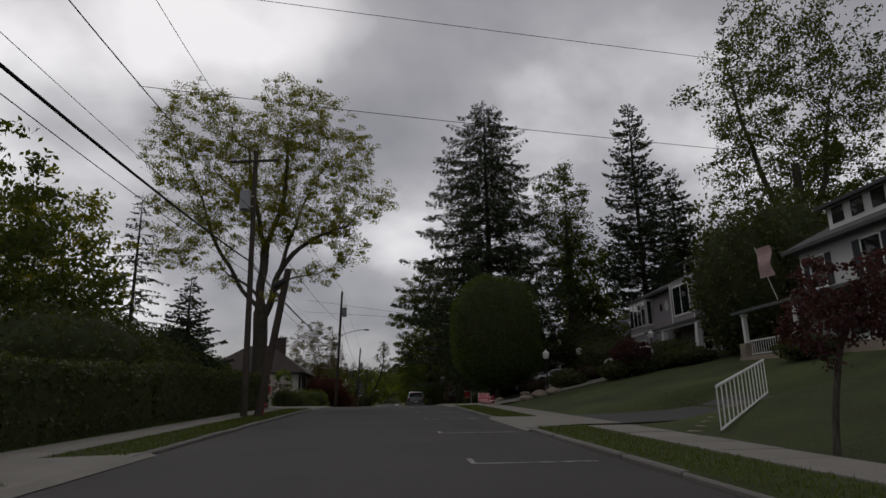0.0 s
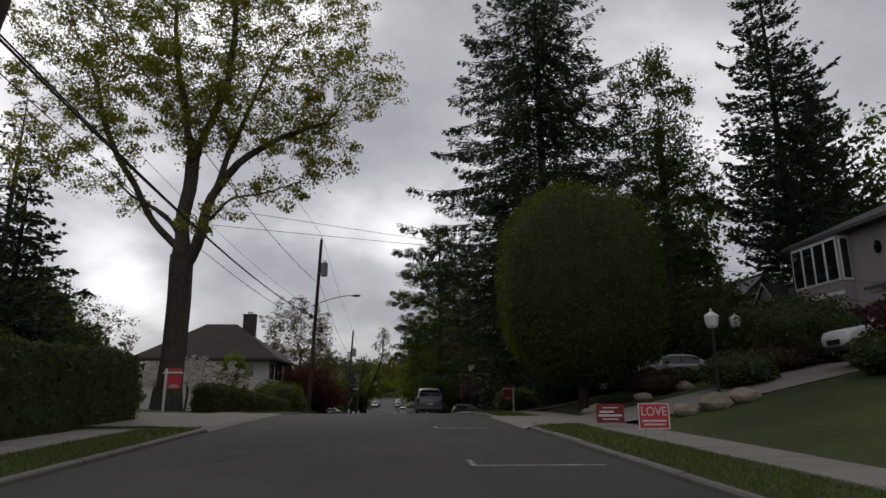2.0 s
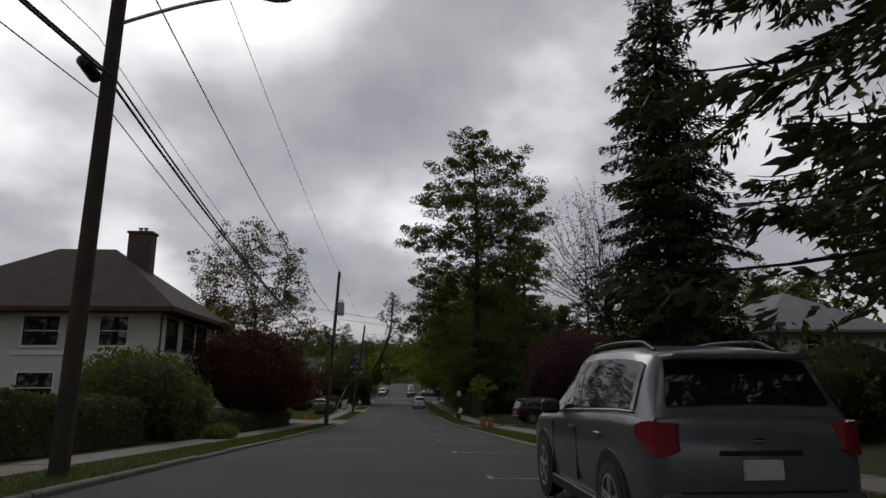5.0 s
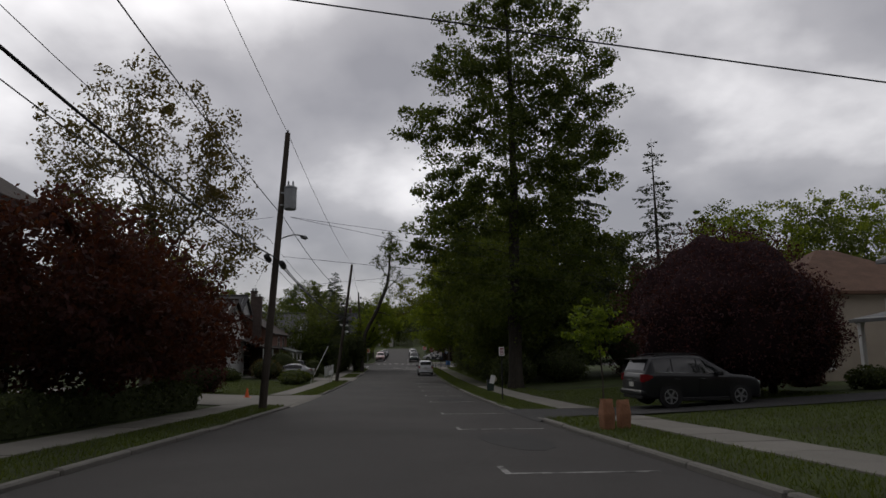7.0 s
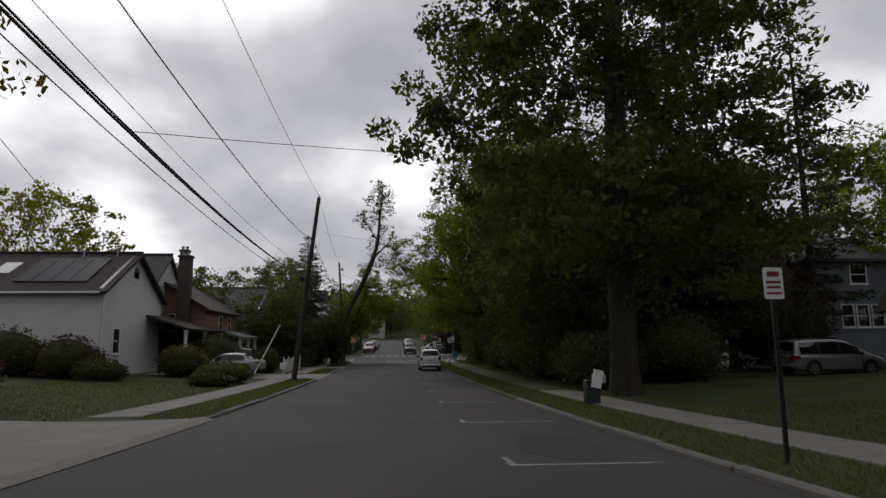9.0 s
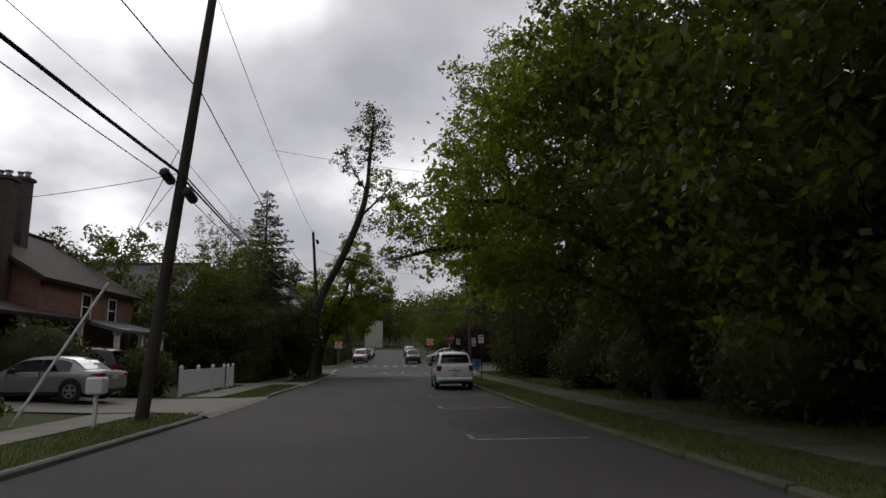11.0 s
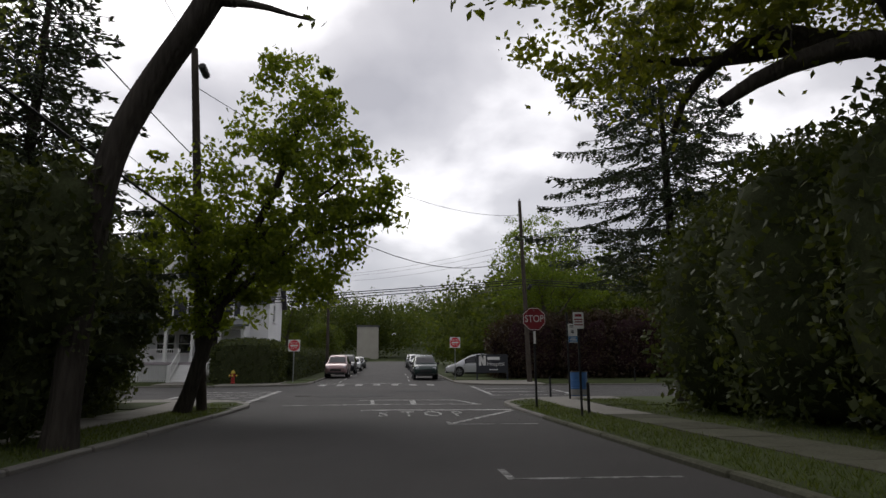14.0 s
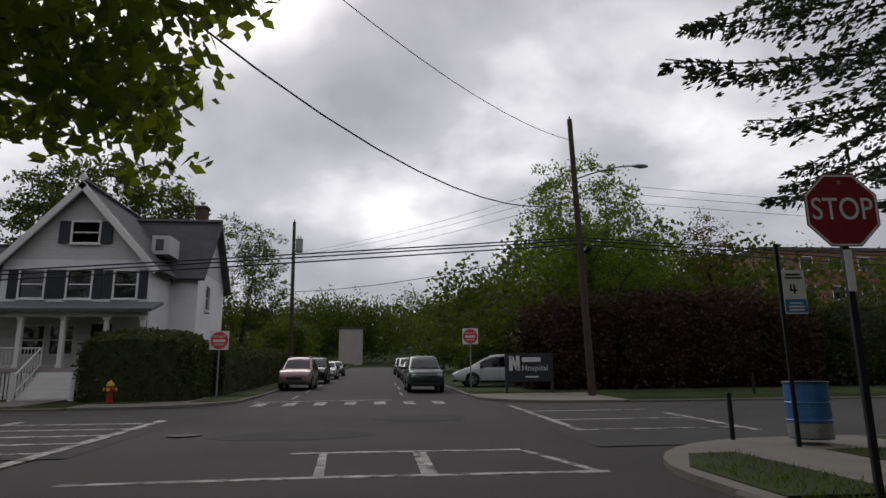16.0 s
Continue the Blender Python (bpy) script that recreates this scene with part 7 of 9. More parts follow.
# ---- overhead poles and wires ----
POLES = [(-6.35, 25.2, 13.5, (-0.25, 0.5)), (-5.6, 66.8, 13.4, (0.55, -0.9)), (-5.35, 105.2, 12.0, (0.65, 0.2)), (-5.9, 140.8, 11.4, (1.4, -0.6)), (-5.55, 177.6, 11.9, (-0.75, -1.1)), (9.5, 197.4, 12.2, (-0.35, 0.0)), (-5.7, 219.0, 12.0, (-0.1, 0)), (-6.3, -16.0, 12.4, (0.1, 0))]
utility_pole(*POLES[0], transformer=-10.2, arm=12.9, arm_turn=-8)
utility_pole(*POLES[1], transformer=10.5, lamp=8.4, box_at=((7.4, -1),))
utility_pole(*POLES[2], transformer=8.45, lamp=7.15, reach=2.5, lamp_turn=80, box_at=((6.3, -1), (6.0, 1)))
utility_pole(*POLES[3], box_at=((6.2, -1), (5.7, 1)))
utility_pole(*POLES[4], box_at=((11.1, 1),))
utility_pole(*POLES[5], lamp=9.4, label="tall brown wooden utility pole at the far street corner", box_at=((6.2, 1),))
utility_pole(*POLES[6], transformer=9.6)
utility_pole(*POLES[7])
stub = thing("leaning_pole", -5.87, 25.75, float(ground_z(-5.87, 25.75)), 0, "sawn-off wooden pole leaning hard over a hedge", "utility pole", "utility poles")
part("pole", rodded((0, 0, -0.3), (1.2, -0.08, 7.15), 0.2, 0.17, 12), "pole_wood", stub)
part("splice_case", lathe(bmesh.new(), [(0.06, -0.35), (0.16, -0.3), (0.16, 0.3), (0.06, 0.35)], 10, Matrix.Translation((0.82, -0.16, 6.4)) @ Matrix.Rotation(radians(60), 4, "Y")), "black_plastic", stub)


def on_pole(k, h, dx=0.0, dy=0.0):
    x, y, full, lean = POLES[k]
    return Vector((x + lean[0] * h / full + dx, y + lean[1] * h / full + dy, float(ground_z(x, y)) + h))


# heights at which each pole carries its wires: top wire, second wire, upper bundle, lower bundle
CARRY = {7: (12.3, 9.5, 7.0, 6.6), 0: (13.9, 10.8, 8.35, 7.75), 1: (14.4, 10.5, 8.05, 7.5), 2: (11.05, 7.2, 5.45, 5.1), 3: (9.9, 6.9, 4.75, 4.4), 4: (10.25, 6.4, 4.3, 3.95)}


def held(k, row, dx=0.0):
    x, y, full, lean = POLES[k]
    q = (CARRY[k][row] - float(ground_z(x, y))) / full
    return Vector((x + lean[0] * q + dx, y + lean[1] * q, CARRY[k][row]))


for a, b, slack in ((7, 0, 0.5), (0, 1, 0.75), (1, 2, 1.0), (2, 3, 0.6), (3, 4, 0.4)):
    wire(held(a, 0), held(b, 0), 0.45, 0.011)
    wire(held(a, 1, 0.15), held(b, 1, 0.15), 0.7, 0.016)
    wire(held(a, 2, -0.12), held(b, 2, -0.12), slack, 0.03, "thick black bundled cable strung between poles", "telephone_cable")
    wire(held(a, 2, 0.1) + Vector((0, 0, -0.12)), held(b, 2, 0.1) + Vector((0, 0, -0.12)), slack * 1.05, 0.022, "thick black bundled cable strung between poles", "telephone_cable")
    wire(held(a, 3, -0.1), held(b, 3, -0.1), slack, 0.012)
    wire(held(a, 2, -0.3) + Vector((0, 0, 0.75)), held(b, 2, -0.3) + Vector((0, 0, 0.75)), slack, 0.008)
for a, b, s in ((Vector((-6.2, 9.97, 9.5)), Vector((19.5, 13.6, 9.0)), 0.12), (Vector((-6.5, 10.4, 12.9)), Vector((26.0, 12.4, 10.9)), 0.1), (Vector((-5.9, 41.9, 9.1)), Vector((22.6, 41.0, 5.2)), 0.1), (Vector((-5.9, 39.8, 7.9)), Vector((24.0, 44.0, 6.85)), 0.1),
                (Vector((-5.5, 85.0, 6.0)), Vector((12.6, 83.6, 3.05)), 0.05), (held(2, 1, 0.5), Vector((23.6, 114.0, 5.6)), 0.2), (held(2, 1, 0.45), Vector((24.5, 126.6, 6.0)), 0.35), (held(2, 2, 0.3), Vector((23.6, 121.0, 5.6)), 0.25),
                (held(2, 1, -0.3), Vector((-13.3, 101, 6.2)), 0.3), (held(2, 2, -0.3), Vector((-16.6, 143, 4.6)), 0.5), (held(3, 2), Vector((-13.3, 153, 3.5)), 0.3), (held(3, 2), Vector((-16.6, 144, 4.6)), 0.3), (Vector((-5.4, 114.6, 5.15)), Vector((14.0, 130.0, 9.6)), 0.3),
                (Vector((-5.4, 155.0, 6.55)), Vector((-14.4, 159.6, 5.7)), 0.3), (Vector((-5.5, 153.7, 9.9)), Vector((10.0, 154.5, 8.6)), 0.3)):
    wire(a, b, s, 0.009, "thin black service wire running to a house")
# wires over the crossing
P7 = lambda h, dx=0.0: on_pole(5, h, dx)
for h, dz, s in ((6.72, 0.0, 0.1), (6.6, -0.13, 0.12), (6.42, -0.3, 0.14)):
    wire(Vector((-36, 193.0, 1.75 + dz)), P7(h), s, 0.03, "thick black bundled cable over the crossing", "telephone_cable")
    wire(P7(h), Vector((62, 198.0, 4.5 + dz)), s * 4, 0.028, "thick black bundled cable over the crossing", "telephone_cable")
wire(on_pole(4, 10.6), P7(11.2), 1.35, 0.012)
wire(on_pole(4, 8.8), P7(8.4), 2.3, 0.02)
for h, dz in ((8.9, 0.0), (9.3, 0.2), (8.5, -0.5)):
    wire(on_pole(6, 9.4 + dz), P7(h), 0.4, 0.009)
    wire(P7(h), Vector((60, 204, 8.6 + dz)), 0.5, 0.009)
wire(on_pole(6, 6.6), P7(6.3), 0.4, 0.02)

# ---- signs and small street things ----
stop_sign(5.24, 177.4, -4)
parking_sign(5.36, 109.2, 2.58, w=0.28, hh=0.43)
parking_sign(5.55, 160.4, 2.68)
parking_sign(5.75, 58.6, 2.95)
parking_sign(5.6, 173.6, 2.82, 0)
no_entry_sign(-5.85, 198.3, 2.75)
no_entry_sign(5.05, 201.6, 3.0)
bus = thing("bus_stop_sign", 7.9, 182.0, float(road_z(182.1)) + 0.33, -6, "white and blue bus stop sign on a black post", "bus stop sign", "traffic signs")
post(bus, 3.3, 0.035, "black_plastic", -0.19, 0.04)
f = part("sign_face", sign_panel(0.4, 0.78, -0.01, 2.42, 0.02), "sign_white", bus); f.location.x = 0.03
part("blue_band", boxed(-0.19, 0.19, -0.014, -0.01, 2.05, 2.29), "sign_blue", f)
bars(f, [(0, 2.73, 0.26, 0.035), (0, 2.67, 0.3, 0.03), (0, 2.47, 0.035, 0.17), (-0.02, 2.45, 0.13, 0.03), (-0.06, 2.51, 0.03, 0.1)], "black_plastic", -0.012)
bars(f, [(0, 2.22, 0.22, 0.028), (0, 2.16, 0.28, 0.028), (0, 2.1, 0.26, 0.028)], "sign_white", -0.016)
barrel = thing("litter_barrel", 8.2, 182.4, float(road_z(182.4)) + 0.2, 0, "blue and grey painted steel litter barrel by the bus stop", "litter bin")
part("drum", lathe(bmesh.new(), [(0.34, 0), (0.36, 0.02), (0.36, 0.3), (0.375, 0.32), (0.36, 0.34), (0.36, 0.6), (0.375, 0.62), (0.36, 0.64), (0.36, 0.93), (0.375, 0.96)], 24), "barrel_blue", barrel)
part("painted_band", lathe(bmesh.new(), [(0.364, 0.03), (0.364, 0.27)], 24), "barrel_grey", barrel, "grey painted lower band")
part("rim", lathe(bmesh.new(), [(0.375, 0.955), (0.385, 0.97), (0.375, 0.985), (0.345, 0.98)], 24), "black_plastic", barrel)
hydrant(-5.9, 27.1, "hydrant_red")
hydrant(-9.15, 196.3, "hydrant_yellow", float(road_z(196.3)) + 0.14)
cone = thing("traffic_cone", -8.3, 115.0, float(ground_z(-8.3, 115.0)) + 0.05, 0, "small orange plastic cone on the driveway", "traffic cone")
part("cone_body", lathe(bmesh.new(), [(0.15, 0.03), (0.12, 0.06), (0.035, 0.5), (0.02, 0.51)], 14), "orange_plastic", cone)
part("cone_foot", boxed(-0.19, 0.19, -0.19, 0.19, 0, 0.03, 0.01), "orange_plastic", cone)
for x, y, s in ((5.3, 93.3, 0.82), (5.78, 93.5, 0.78)):
    bag = thing("yard_waste_bag", x, y, float(ground_z(x, y)), 20 * s, "full brown paper yard waste bag on the verge", "bag", "yard waste bags")
    bm = bmesh.new()
    prev = None
    for z, w, d in ((0, 0.15, 0.14), (0.05, 0.17, 0.16), (0.45, 0.185, 0.17), (0.75, 0.16, 0.14), (0.87, 0.175, 0.09)):
        ring = [bm.verts.new((s * w * a + random.uniform(-0.012, 0.012), s * d * b + random.uniform(-0.012, 0.012), z * s)) for a, b in ((-1, -0.8), (-0.6, -1), (0.6, -1), (1, -0.8), (1, 0.8), (0.6, 1), (-0.6, 1), (-1, 0.8))]
        if prev:
            for k in range(8):
                bm.faces.new((prev[k], prev[(k + 1) % 8], ring[(k + 1) % 8], ring[k]))
        else:
            bm.faces.new(ring[::-1])
        prev = ring
    part("bag_body", bm, "paper_bag", bag)
    part("grass_cuttings", lathe(bmesh.new(), [(0.16 * s, 0.74 * s), (0.13 * s, 0.83 * s), (0.07 * s, 0.87 * s), (0.01, 0.88 * s)], 8, Matrix.Diagonal((1, 0.75, 1, 1))), "leaf_pale", bag, "dry grass clippings")
yard_sign(5.75, 30.4, 0, 0.62, 0.5, 0.35, "sign_red_bright", "red yard sign with white letters on wire legs", "love")
yard_sign(6.9, 36.2, -6, 0.8, 0.52, 0.12, "sign_red", "dark red yard sign with pale print on wire legs", "print")
realtor_sign(9.0, 61.4, 0, 1.75, 0.62, -1)
realtor_sign(-10.5, 50.2, 0, 2.05, 0.66, 1)
lamp_post(11.55, 38.6, 2.9, "black lawn lamp post with a white lantern")
for x, y in ((15.8, 44.5), (20.3, 40.6)):
    lamp_post(x, y, 2.6, "black lawn lamp post with a white lantern")
box_ = thing("letter_box", 6.35, 120.4, float(ground_z(6.35, 120.4)), 0, "green kerbside box with a white notice on it", "kerbside box")
part("box_body", boxed(-0.22, 0.22, -0.2, 0.2, 0, 0.75, 0.05), "paint_green", box_)
part("notice", boxed(-0.2, 0.12, -0.24, -0.21, 0.5, 1.05, 0.005, Matrix.Rotation(radians(12), 4, "Y")), "sign_white", box_, "white notice board with dark strokes")
bars(box_, [(-0.1, 0.82, 0.04, 0.2), (-0.2, 0.8, 0.04, 0.2)], "black_plastic", -0.245)
part("lid_box", boxed(0.05, 0.42, -0.15, 0.15, 0.62, 0.9, 0.03), "tan_paint", box_)
mail = thing("letter_box", -6.2, 139.0, float(ground_z(-6.2, 139)), 0, "small white post box on a stake by the pavement", "letter box")
part("stake", boxed(-0.04, 0.04, -0.04, 0.04, -0.2, 0.75), "white_paint", mail)
part("box_body", boxed(-0.2, 0.2, -0.14, 0.14, 0.72, 1.1, 0.04), "white_paint", mail)
pillar = thing("garden_pillar", -10.6, 45.9, float(ground_z(-10.6, 45.9)), 0, "white painted stone pillar with a carved scroll cap", "garden pillar")
part("shaft", lathe(bmesh.new(), [(0.5, 0), (0.5, 0.12), (0.3, 0.2), (0.28, 0.9), (0.4, 1.1)], 4, Matrix.Rotation(radians(45), 4, "Z")), "white_paint", pillar)
part("cap", boxed(-0.42, 0.42, -0.3, 0.3, 1.1, 1.5, 0.12), "white_paint", pillar)
guard = thing("guy_wire_guard", -8.2, 139.4, float(ground_z(-8.2, 139.4)), 0, "slanting pole stay with a pale plastic guard", "pole stay")
part("guard_tube", rodded((0, 0, 0), (1.5, 0.9, 3.4), 0.035, sides=7), "sign_white", guard)
part("stay_wire", rodded((1.5, 0.9, 3.4), (2.9, 1.2, 7.0), 0.01, sides=5), "cable", guard)
for x, y in ((7.2, 183.2), (16.5, 197.2), (6.2, 174.9)):
    st = thing("marker_post", x, y, float(road_z(y)) + 0.12, 0, "short dark marker post beside the pavement", "marker post", "marker posts")
    part("shaft", boxed(-0.04, 0.04, -0.03, 0.03, -0.2, 0.85, 0.01), "black_plastic", st)
clinic = thing("hospital_sign", 7.4, 199.6, float(road_z(199.6)) + 0.1, 0, "dark hospital sign board with white letters on posts", "sign board")
for x in (-1.05, 1.05):
    part("post", boxed(x - 0.05, x + 0.05, -0.02, 0.08, -0.2, 1.75), "shutter_navy", clinic)
f = part("board", boxed(-1.0, 1.0, -0.03, 0.03, 0.5, 1.75, 0.01), "shutter_navy", clinic)
part("logo_bar", boxed(-0.92, -0.76, -0.036, -0.03, 1.0, 1.65), "sign_white", f)
part("logo_bar", boxed(-0.6, -0.44, -0.036, -0.03, 1.0, 1.65), "sign_white", f)
part("logo_bar", boxed(-0.08, 0.08, -0.036, -0.03, -0.32, 0.32, 0, Matrix.Translation((-0.68, 0, 1.33)) @ Matrix.Rotation(radians(-24), 4, "Y")), "sign_white", f)
bars(f, [(0.1, 1.48, 0.85, 0.2), (0.1, 0.72, 0.6, 0.06)], "sign_white", -0.032)
lettering("Hospital", 0.36, f, "sign_white", 0.25, -0.034, 1.1)
# letters on the road
road_word = tagged(new("road_lettering"), "worn white stop lettering painted on the asphalt", "road marking", "", "structure")
for k, ch in enumerate("STOP"):
    lettering(ch, 1.0, road_word, "road_paint", 0.2 + 0.76 * k, 176.1, float(road_z(175.5)) + 0.03, 1.0, rot=Matrix.Diagonal((0.72, 3.0, 1, 1)), name="letter", thick=0.004)
# stones by the drive
for x, y, s in ((9.6, 37.1, 0.42), (10.5, 36.9, 0.55), (11.5, 37.0, 0.5), (8.9, 43.4, 0.36), (8.4, 43.0, 0.3), (11.0, 43.8, 0.4), (13.0, 44.2, 0.44)):
    bm = bmesh.new()
    bmesh.ops.create_icosphere(bm, subdivisions=2, radius=1)
    for v in bm.verts:
        v.co = Vector((v.co.x * s, v.co.y * s * 0.8, (v.co.z * 0.55 + 0.3) * s)) * (1 + 0.22 * noise.noise(v.co * 1.4 + Vector((x, y, 0))))
    st = solo("boulder", bm, "stone", "rough pale boulder at the edge of a lawn", "boulder", "boulders")
    st.location = (x, y, float(ground_z(x, y)))
# steps with a white metal rail up the bank
steps = thing("garden_steps", 8.4, 9.4, float(ground_z(8.4, 9.4)), 47.6, "concrete steps up the lawn with a white iron handrail", "steps")
for k in range(9):
    part("step", boxed(0.1 + 0.68 * k, 6.3, 0.12, 1.1, -0.6, -0.06 + 0.1 * k, 0.01), "stone", steps)
balustrade(steps, (0.1, 0.06, 0.0), (6.1, 0.06, 0.9), 1.12, "white_paint", 0.45, 0.018)
# white vinyl fence
fence = thing("fence", -8.2, 155.0, float(ground_z(-8.2, 155.0)), 0, "low white vinyl board fence behind the pavement", "fence")
for y in (-4.2, -1.9, 0.4, 2.4, 3.2, 4.2):
    p = part("fence_post", boxed(-0.06, 0.06, y - 0.06, y + 0.06, -0.2, 1.15, 0.01), "white_vinyl", fence)
    part("post_cap", lathe(bmesh.new(), [(0.1, 1.15), (0.1, 1.18), (0.01, 1.26)], 4, Matrix.Translation((0, y, 0)) @ Matrix.Rotation(radians(45), 4, "Z")), "white_vinyl", p)
for a, b in ((-4.14, 2.34), (3.26, 4.14)):
    part("fence_rail", boxed(-0.03, 0.03, a, b, 0.08, 0.16), "white_vinyl", fence)
    part("fence_rail", boxed(-0.03, 0.03, a, b, 0.98, 1.06), "white_vinyl", fence)
    n = int((b - a) / 0.16)
    for k in range(n):
        y = a + 0.02 + (b - a) * k / n
        part("fence_board", boxed(-0.015, 0.015, y, y + (b - a) / n - 0.012, 0.14, 1.0), "white_vinyl", fence)
# ---- parked cars ----
car(3.15, 62.2, 0, "suv", "paint_grey", "dark grey sport utility car parked at the kerb")
car(3.36, 156.15, 0, "suv", "paint_silver_white", "white sport utility car with black roof rails parked at the kerb")
car(-12.9, 44.2, 90, "suv", "paint_grey", "dark grey sport utility car on the concrete drive", float(ground_z(-12.9, 44.2)) + 0.05)
car(18.6, 38.2, 82, "pickup", "paint_silver_white", "white pickup truck on a drive by the house", float(ground_z(18.6, 38.2)) - 0.1)
car(15.2, 50.2, 90, "sedan", "paint_silver", "silver saloon car on a shaded drive", float(ground_z(15.2, 50.2)) + 0.0)
car(13.4, 52.6, 90, "suv", "paint_black", "black sport utility car on a shaded drive", float(ground_z(13.4, 52.6)) + 0.0)
car(10.9, 100.7, -84, "suv", "paint_black", "black sport utility car standing on a drive", float(ground_z(10.4, 100)) + 0.05)
car(22.0, 131.2, -88, "van", "paint_silver", "silver minivan parked by the house", float(ground_z(21, 131.2)) - 0.02)
car(-11.2, 146.6, 82, "sedan", "paint_silver", "silver saloon car on a concrete drive", float(ground_z(-11.2, 146.6)) + 0.05)
car(-12.4, 150.2, 90, "suv", "paint_black", "dark car beside the brick house", float(ground_z(-12.4, 150.2)) + 0.0)
for x, y, s, p, l, t in ((-3.8, 208.6, "suv", "paint_rose", "pale rose sport utility car parked at the kerb", 180), (-3.7, 217.5, "suv", "paint_black", "black sport utility car parked at the kerb", 180), (-3.6, 227.0, "sedan", "paint_silver_white", "white saloon car parked at the kerb", 180), (-3.6, 238.0, "sedan", "paint_grey", "grey saloon car parked at the kerb", 180),
                         (3.0, 204.6, "suv", "paint_green", "dark green sport utility car parked at the kerb", 180), (3.3, 213.4, "sedan", "paint_grey", "grey saloon car parked at the kerb", 180), (3.4, 221.0, "sedan", "paint_silver_white", "white saloon car parked at the kerb", 180), (3.4, 229.0, "suv", "paint_silver", "silver car parked at the kerb", 180), (3.4, 240.0, "suv", "paint_grey", "grey car parked at the kerb", 180)):
    car(x, y, t, s, p, l)
car(7.4, 207.6, 90, "van", "paint_silver_white", "white van parked behind the sign board", float(road_z(204)) + 0.2)


# ---- trees, hedges and bushes ----
leafy_tree("maple_tree", -11.9, 54.9, [(0, 0, 0), (0.1, 0, 4.5), (0.0, 0.1, 8.7)],
           [(-6.6, 0, 28.4, 4.6, 5, 4.2), (2.8, 0, 29, 5.2, 5.5, 4.2), (-9.2, 0, 24.4, 3.2, 4, 3.4), (7.0, 0, 24.6, 4.4, 5, 3.6), (-1.6, 1, 23.5, 5.5, 6, 4.5), (9.6, -1, 19.6, 3.6, 4, 2.6), (-7.6, 0, 18.6, 3.6, 5, 3.2), (4.6, 0, 18.8, 4.4, 5.5, 3.4), (-1, -2, 18.0, 4.5, 5, 3.4), (-8.4, 0, 14.6, 2.8, 3.5, 1.9), (-4.2, 0, 12.2, 2.0, 2.6, 1.5), (6.6, -1, 15.8, 2.8, 3, 1.2), (2.4, -3.2, 10.2, 1.8, 2.0, 0.9), (5.6, -3.4, 12.0, 2.2, 2.2, 1.2), (9.0, -2.6, 14.0, 2.2, 2.2, 1.2)], 0.68, "leaf_maple", 0.17, 102000, "tall old maple with a forked trunk and fresh olive leaves", 3, 1900, 0.75, 0.33, thin_to=0.05, sprays=0.62, tuft=60,
           limbs=((0.46, [(0, 0.1, 8.4), (0.05, 0.1, 11), (0.1, 0, 13.5), (0.15, 0.2, 16)]), (0.27, [(0.15, 0.2, 15.5), (-0.6, 0.3, 18), (-1.6, 0.5, 21.5), (-2.2, 1, 26)]), (0.27, [(0.15, 0.2, 15.5), (1.0, 0.3, 18), (1.7, 0.5, 21), (1.6, 1, 28)]),
                  (0.38, [(0.2, 0, 8.2), (0.9, -0.2, 9.6), (1.5, -0.3, 12.4), (2.6, -0.4, 14.3), (4.6, -0.5, 16), (8.2, -0.8, 17.3)]), (0.22, [(1.7, -0.3, 12.8), (2.8, 0, 17), (4.4, 0.5, 22)]), (0.22, [(-0.1, 0, 9.2), (-1.8, -0.3, 11.2), (-2.8, -0.4, 12.8), (-5.0, -0.4, 16), (-6.6, 0, 21)]), (0.12, [(1.2, -0.3, 10.8), (2.4, -1.8, 11.4), (4.0, -2.8, 11.8), (6.4, -3.4, 12.2)]), (0.17, [(-0.1, 0, 9.9), (-1.6, -0.4, 12.0), (-3.8, -0.6, 12.6), (-4.0, -0.7, 13.6)])))
# right side, first stretch
conifer("spruce_tree", 11.1, 59.2, 33.6, 11.2, "tall dark Norway spruce with drooping boughs", 5, 0.05, 58, 10, 0.5, "needle", 0.3, 1.7, 0.52, 0.5, lift=0.28, hang=1.0, slim=0.13, fan=0.17, tips=0.16)
conifer("pine_tree", 26.4, 55.0, 29.0, 5.4, "tall thin pine with open ragged boughs", 7, 0.2, 44, 8, 0.1, "needle_blue", 0.27, 1.7, 0.6, 0.34, gaps=0.12, lift=0.1, hang=0.25, fan=0.3, tips=0.25)
conifer("pine_tree", 32.8, 60.0, 24.0, 5.0, "tall thin pine with open ragged boughs", 8, 0.2, 42, 8, 0.1, "needle_blue", 0.27, 1.7, 0.6, 0.32, gaps=0.12, lift=0.1, hang=0.25, fan=0.3, tips=0.25)
conifer("pine_tree", 41, 76, 24, 5.0, "tall thin pine with open ragged boughs", 9, 0.2, 40, 8, 0.1, "needle", 0.27, 1.7, 0.6, 0.34, gaps=0.12, lift=0.1, hang=0.25, fan=0.3, tips=0.25)
leafy_tree("ash_tree", 19.4, 58.5, [(0, 0, 0), (0.2, 0, 7), (0.3, 0, 18)], [(0, 0, 19, 3.3, 3.6, 6.4), (0.6, 0, 12.5, 3.6, 4, 5)], 0.34, "leaf_green", 0.24, 15000, "slender upright tree with several stems", 11, 420, 0.7, 0.4)
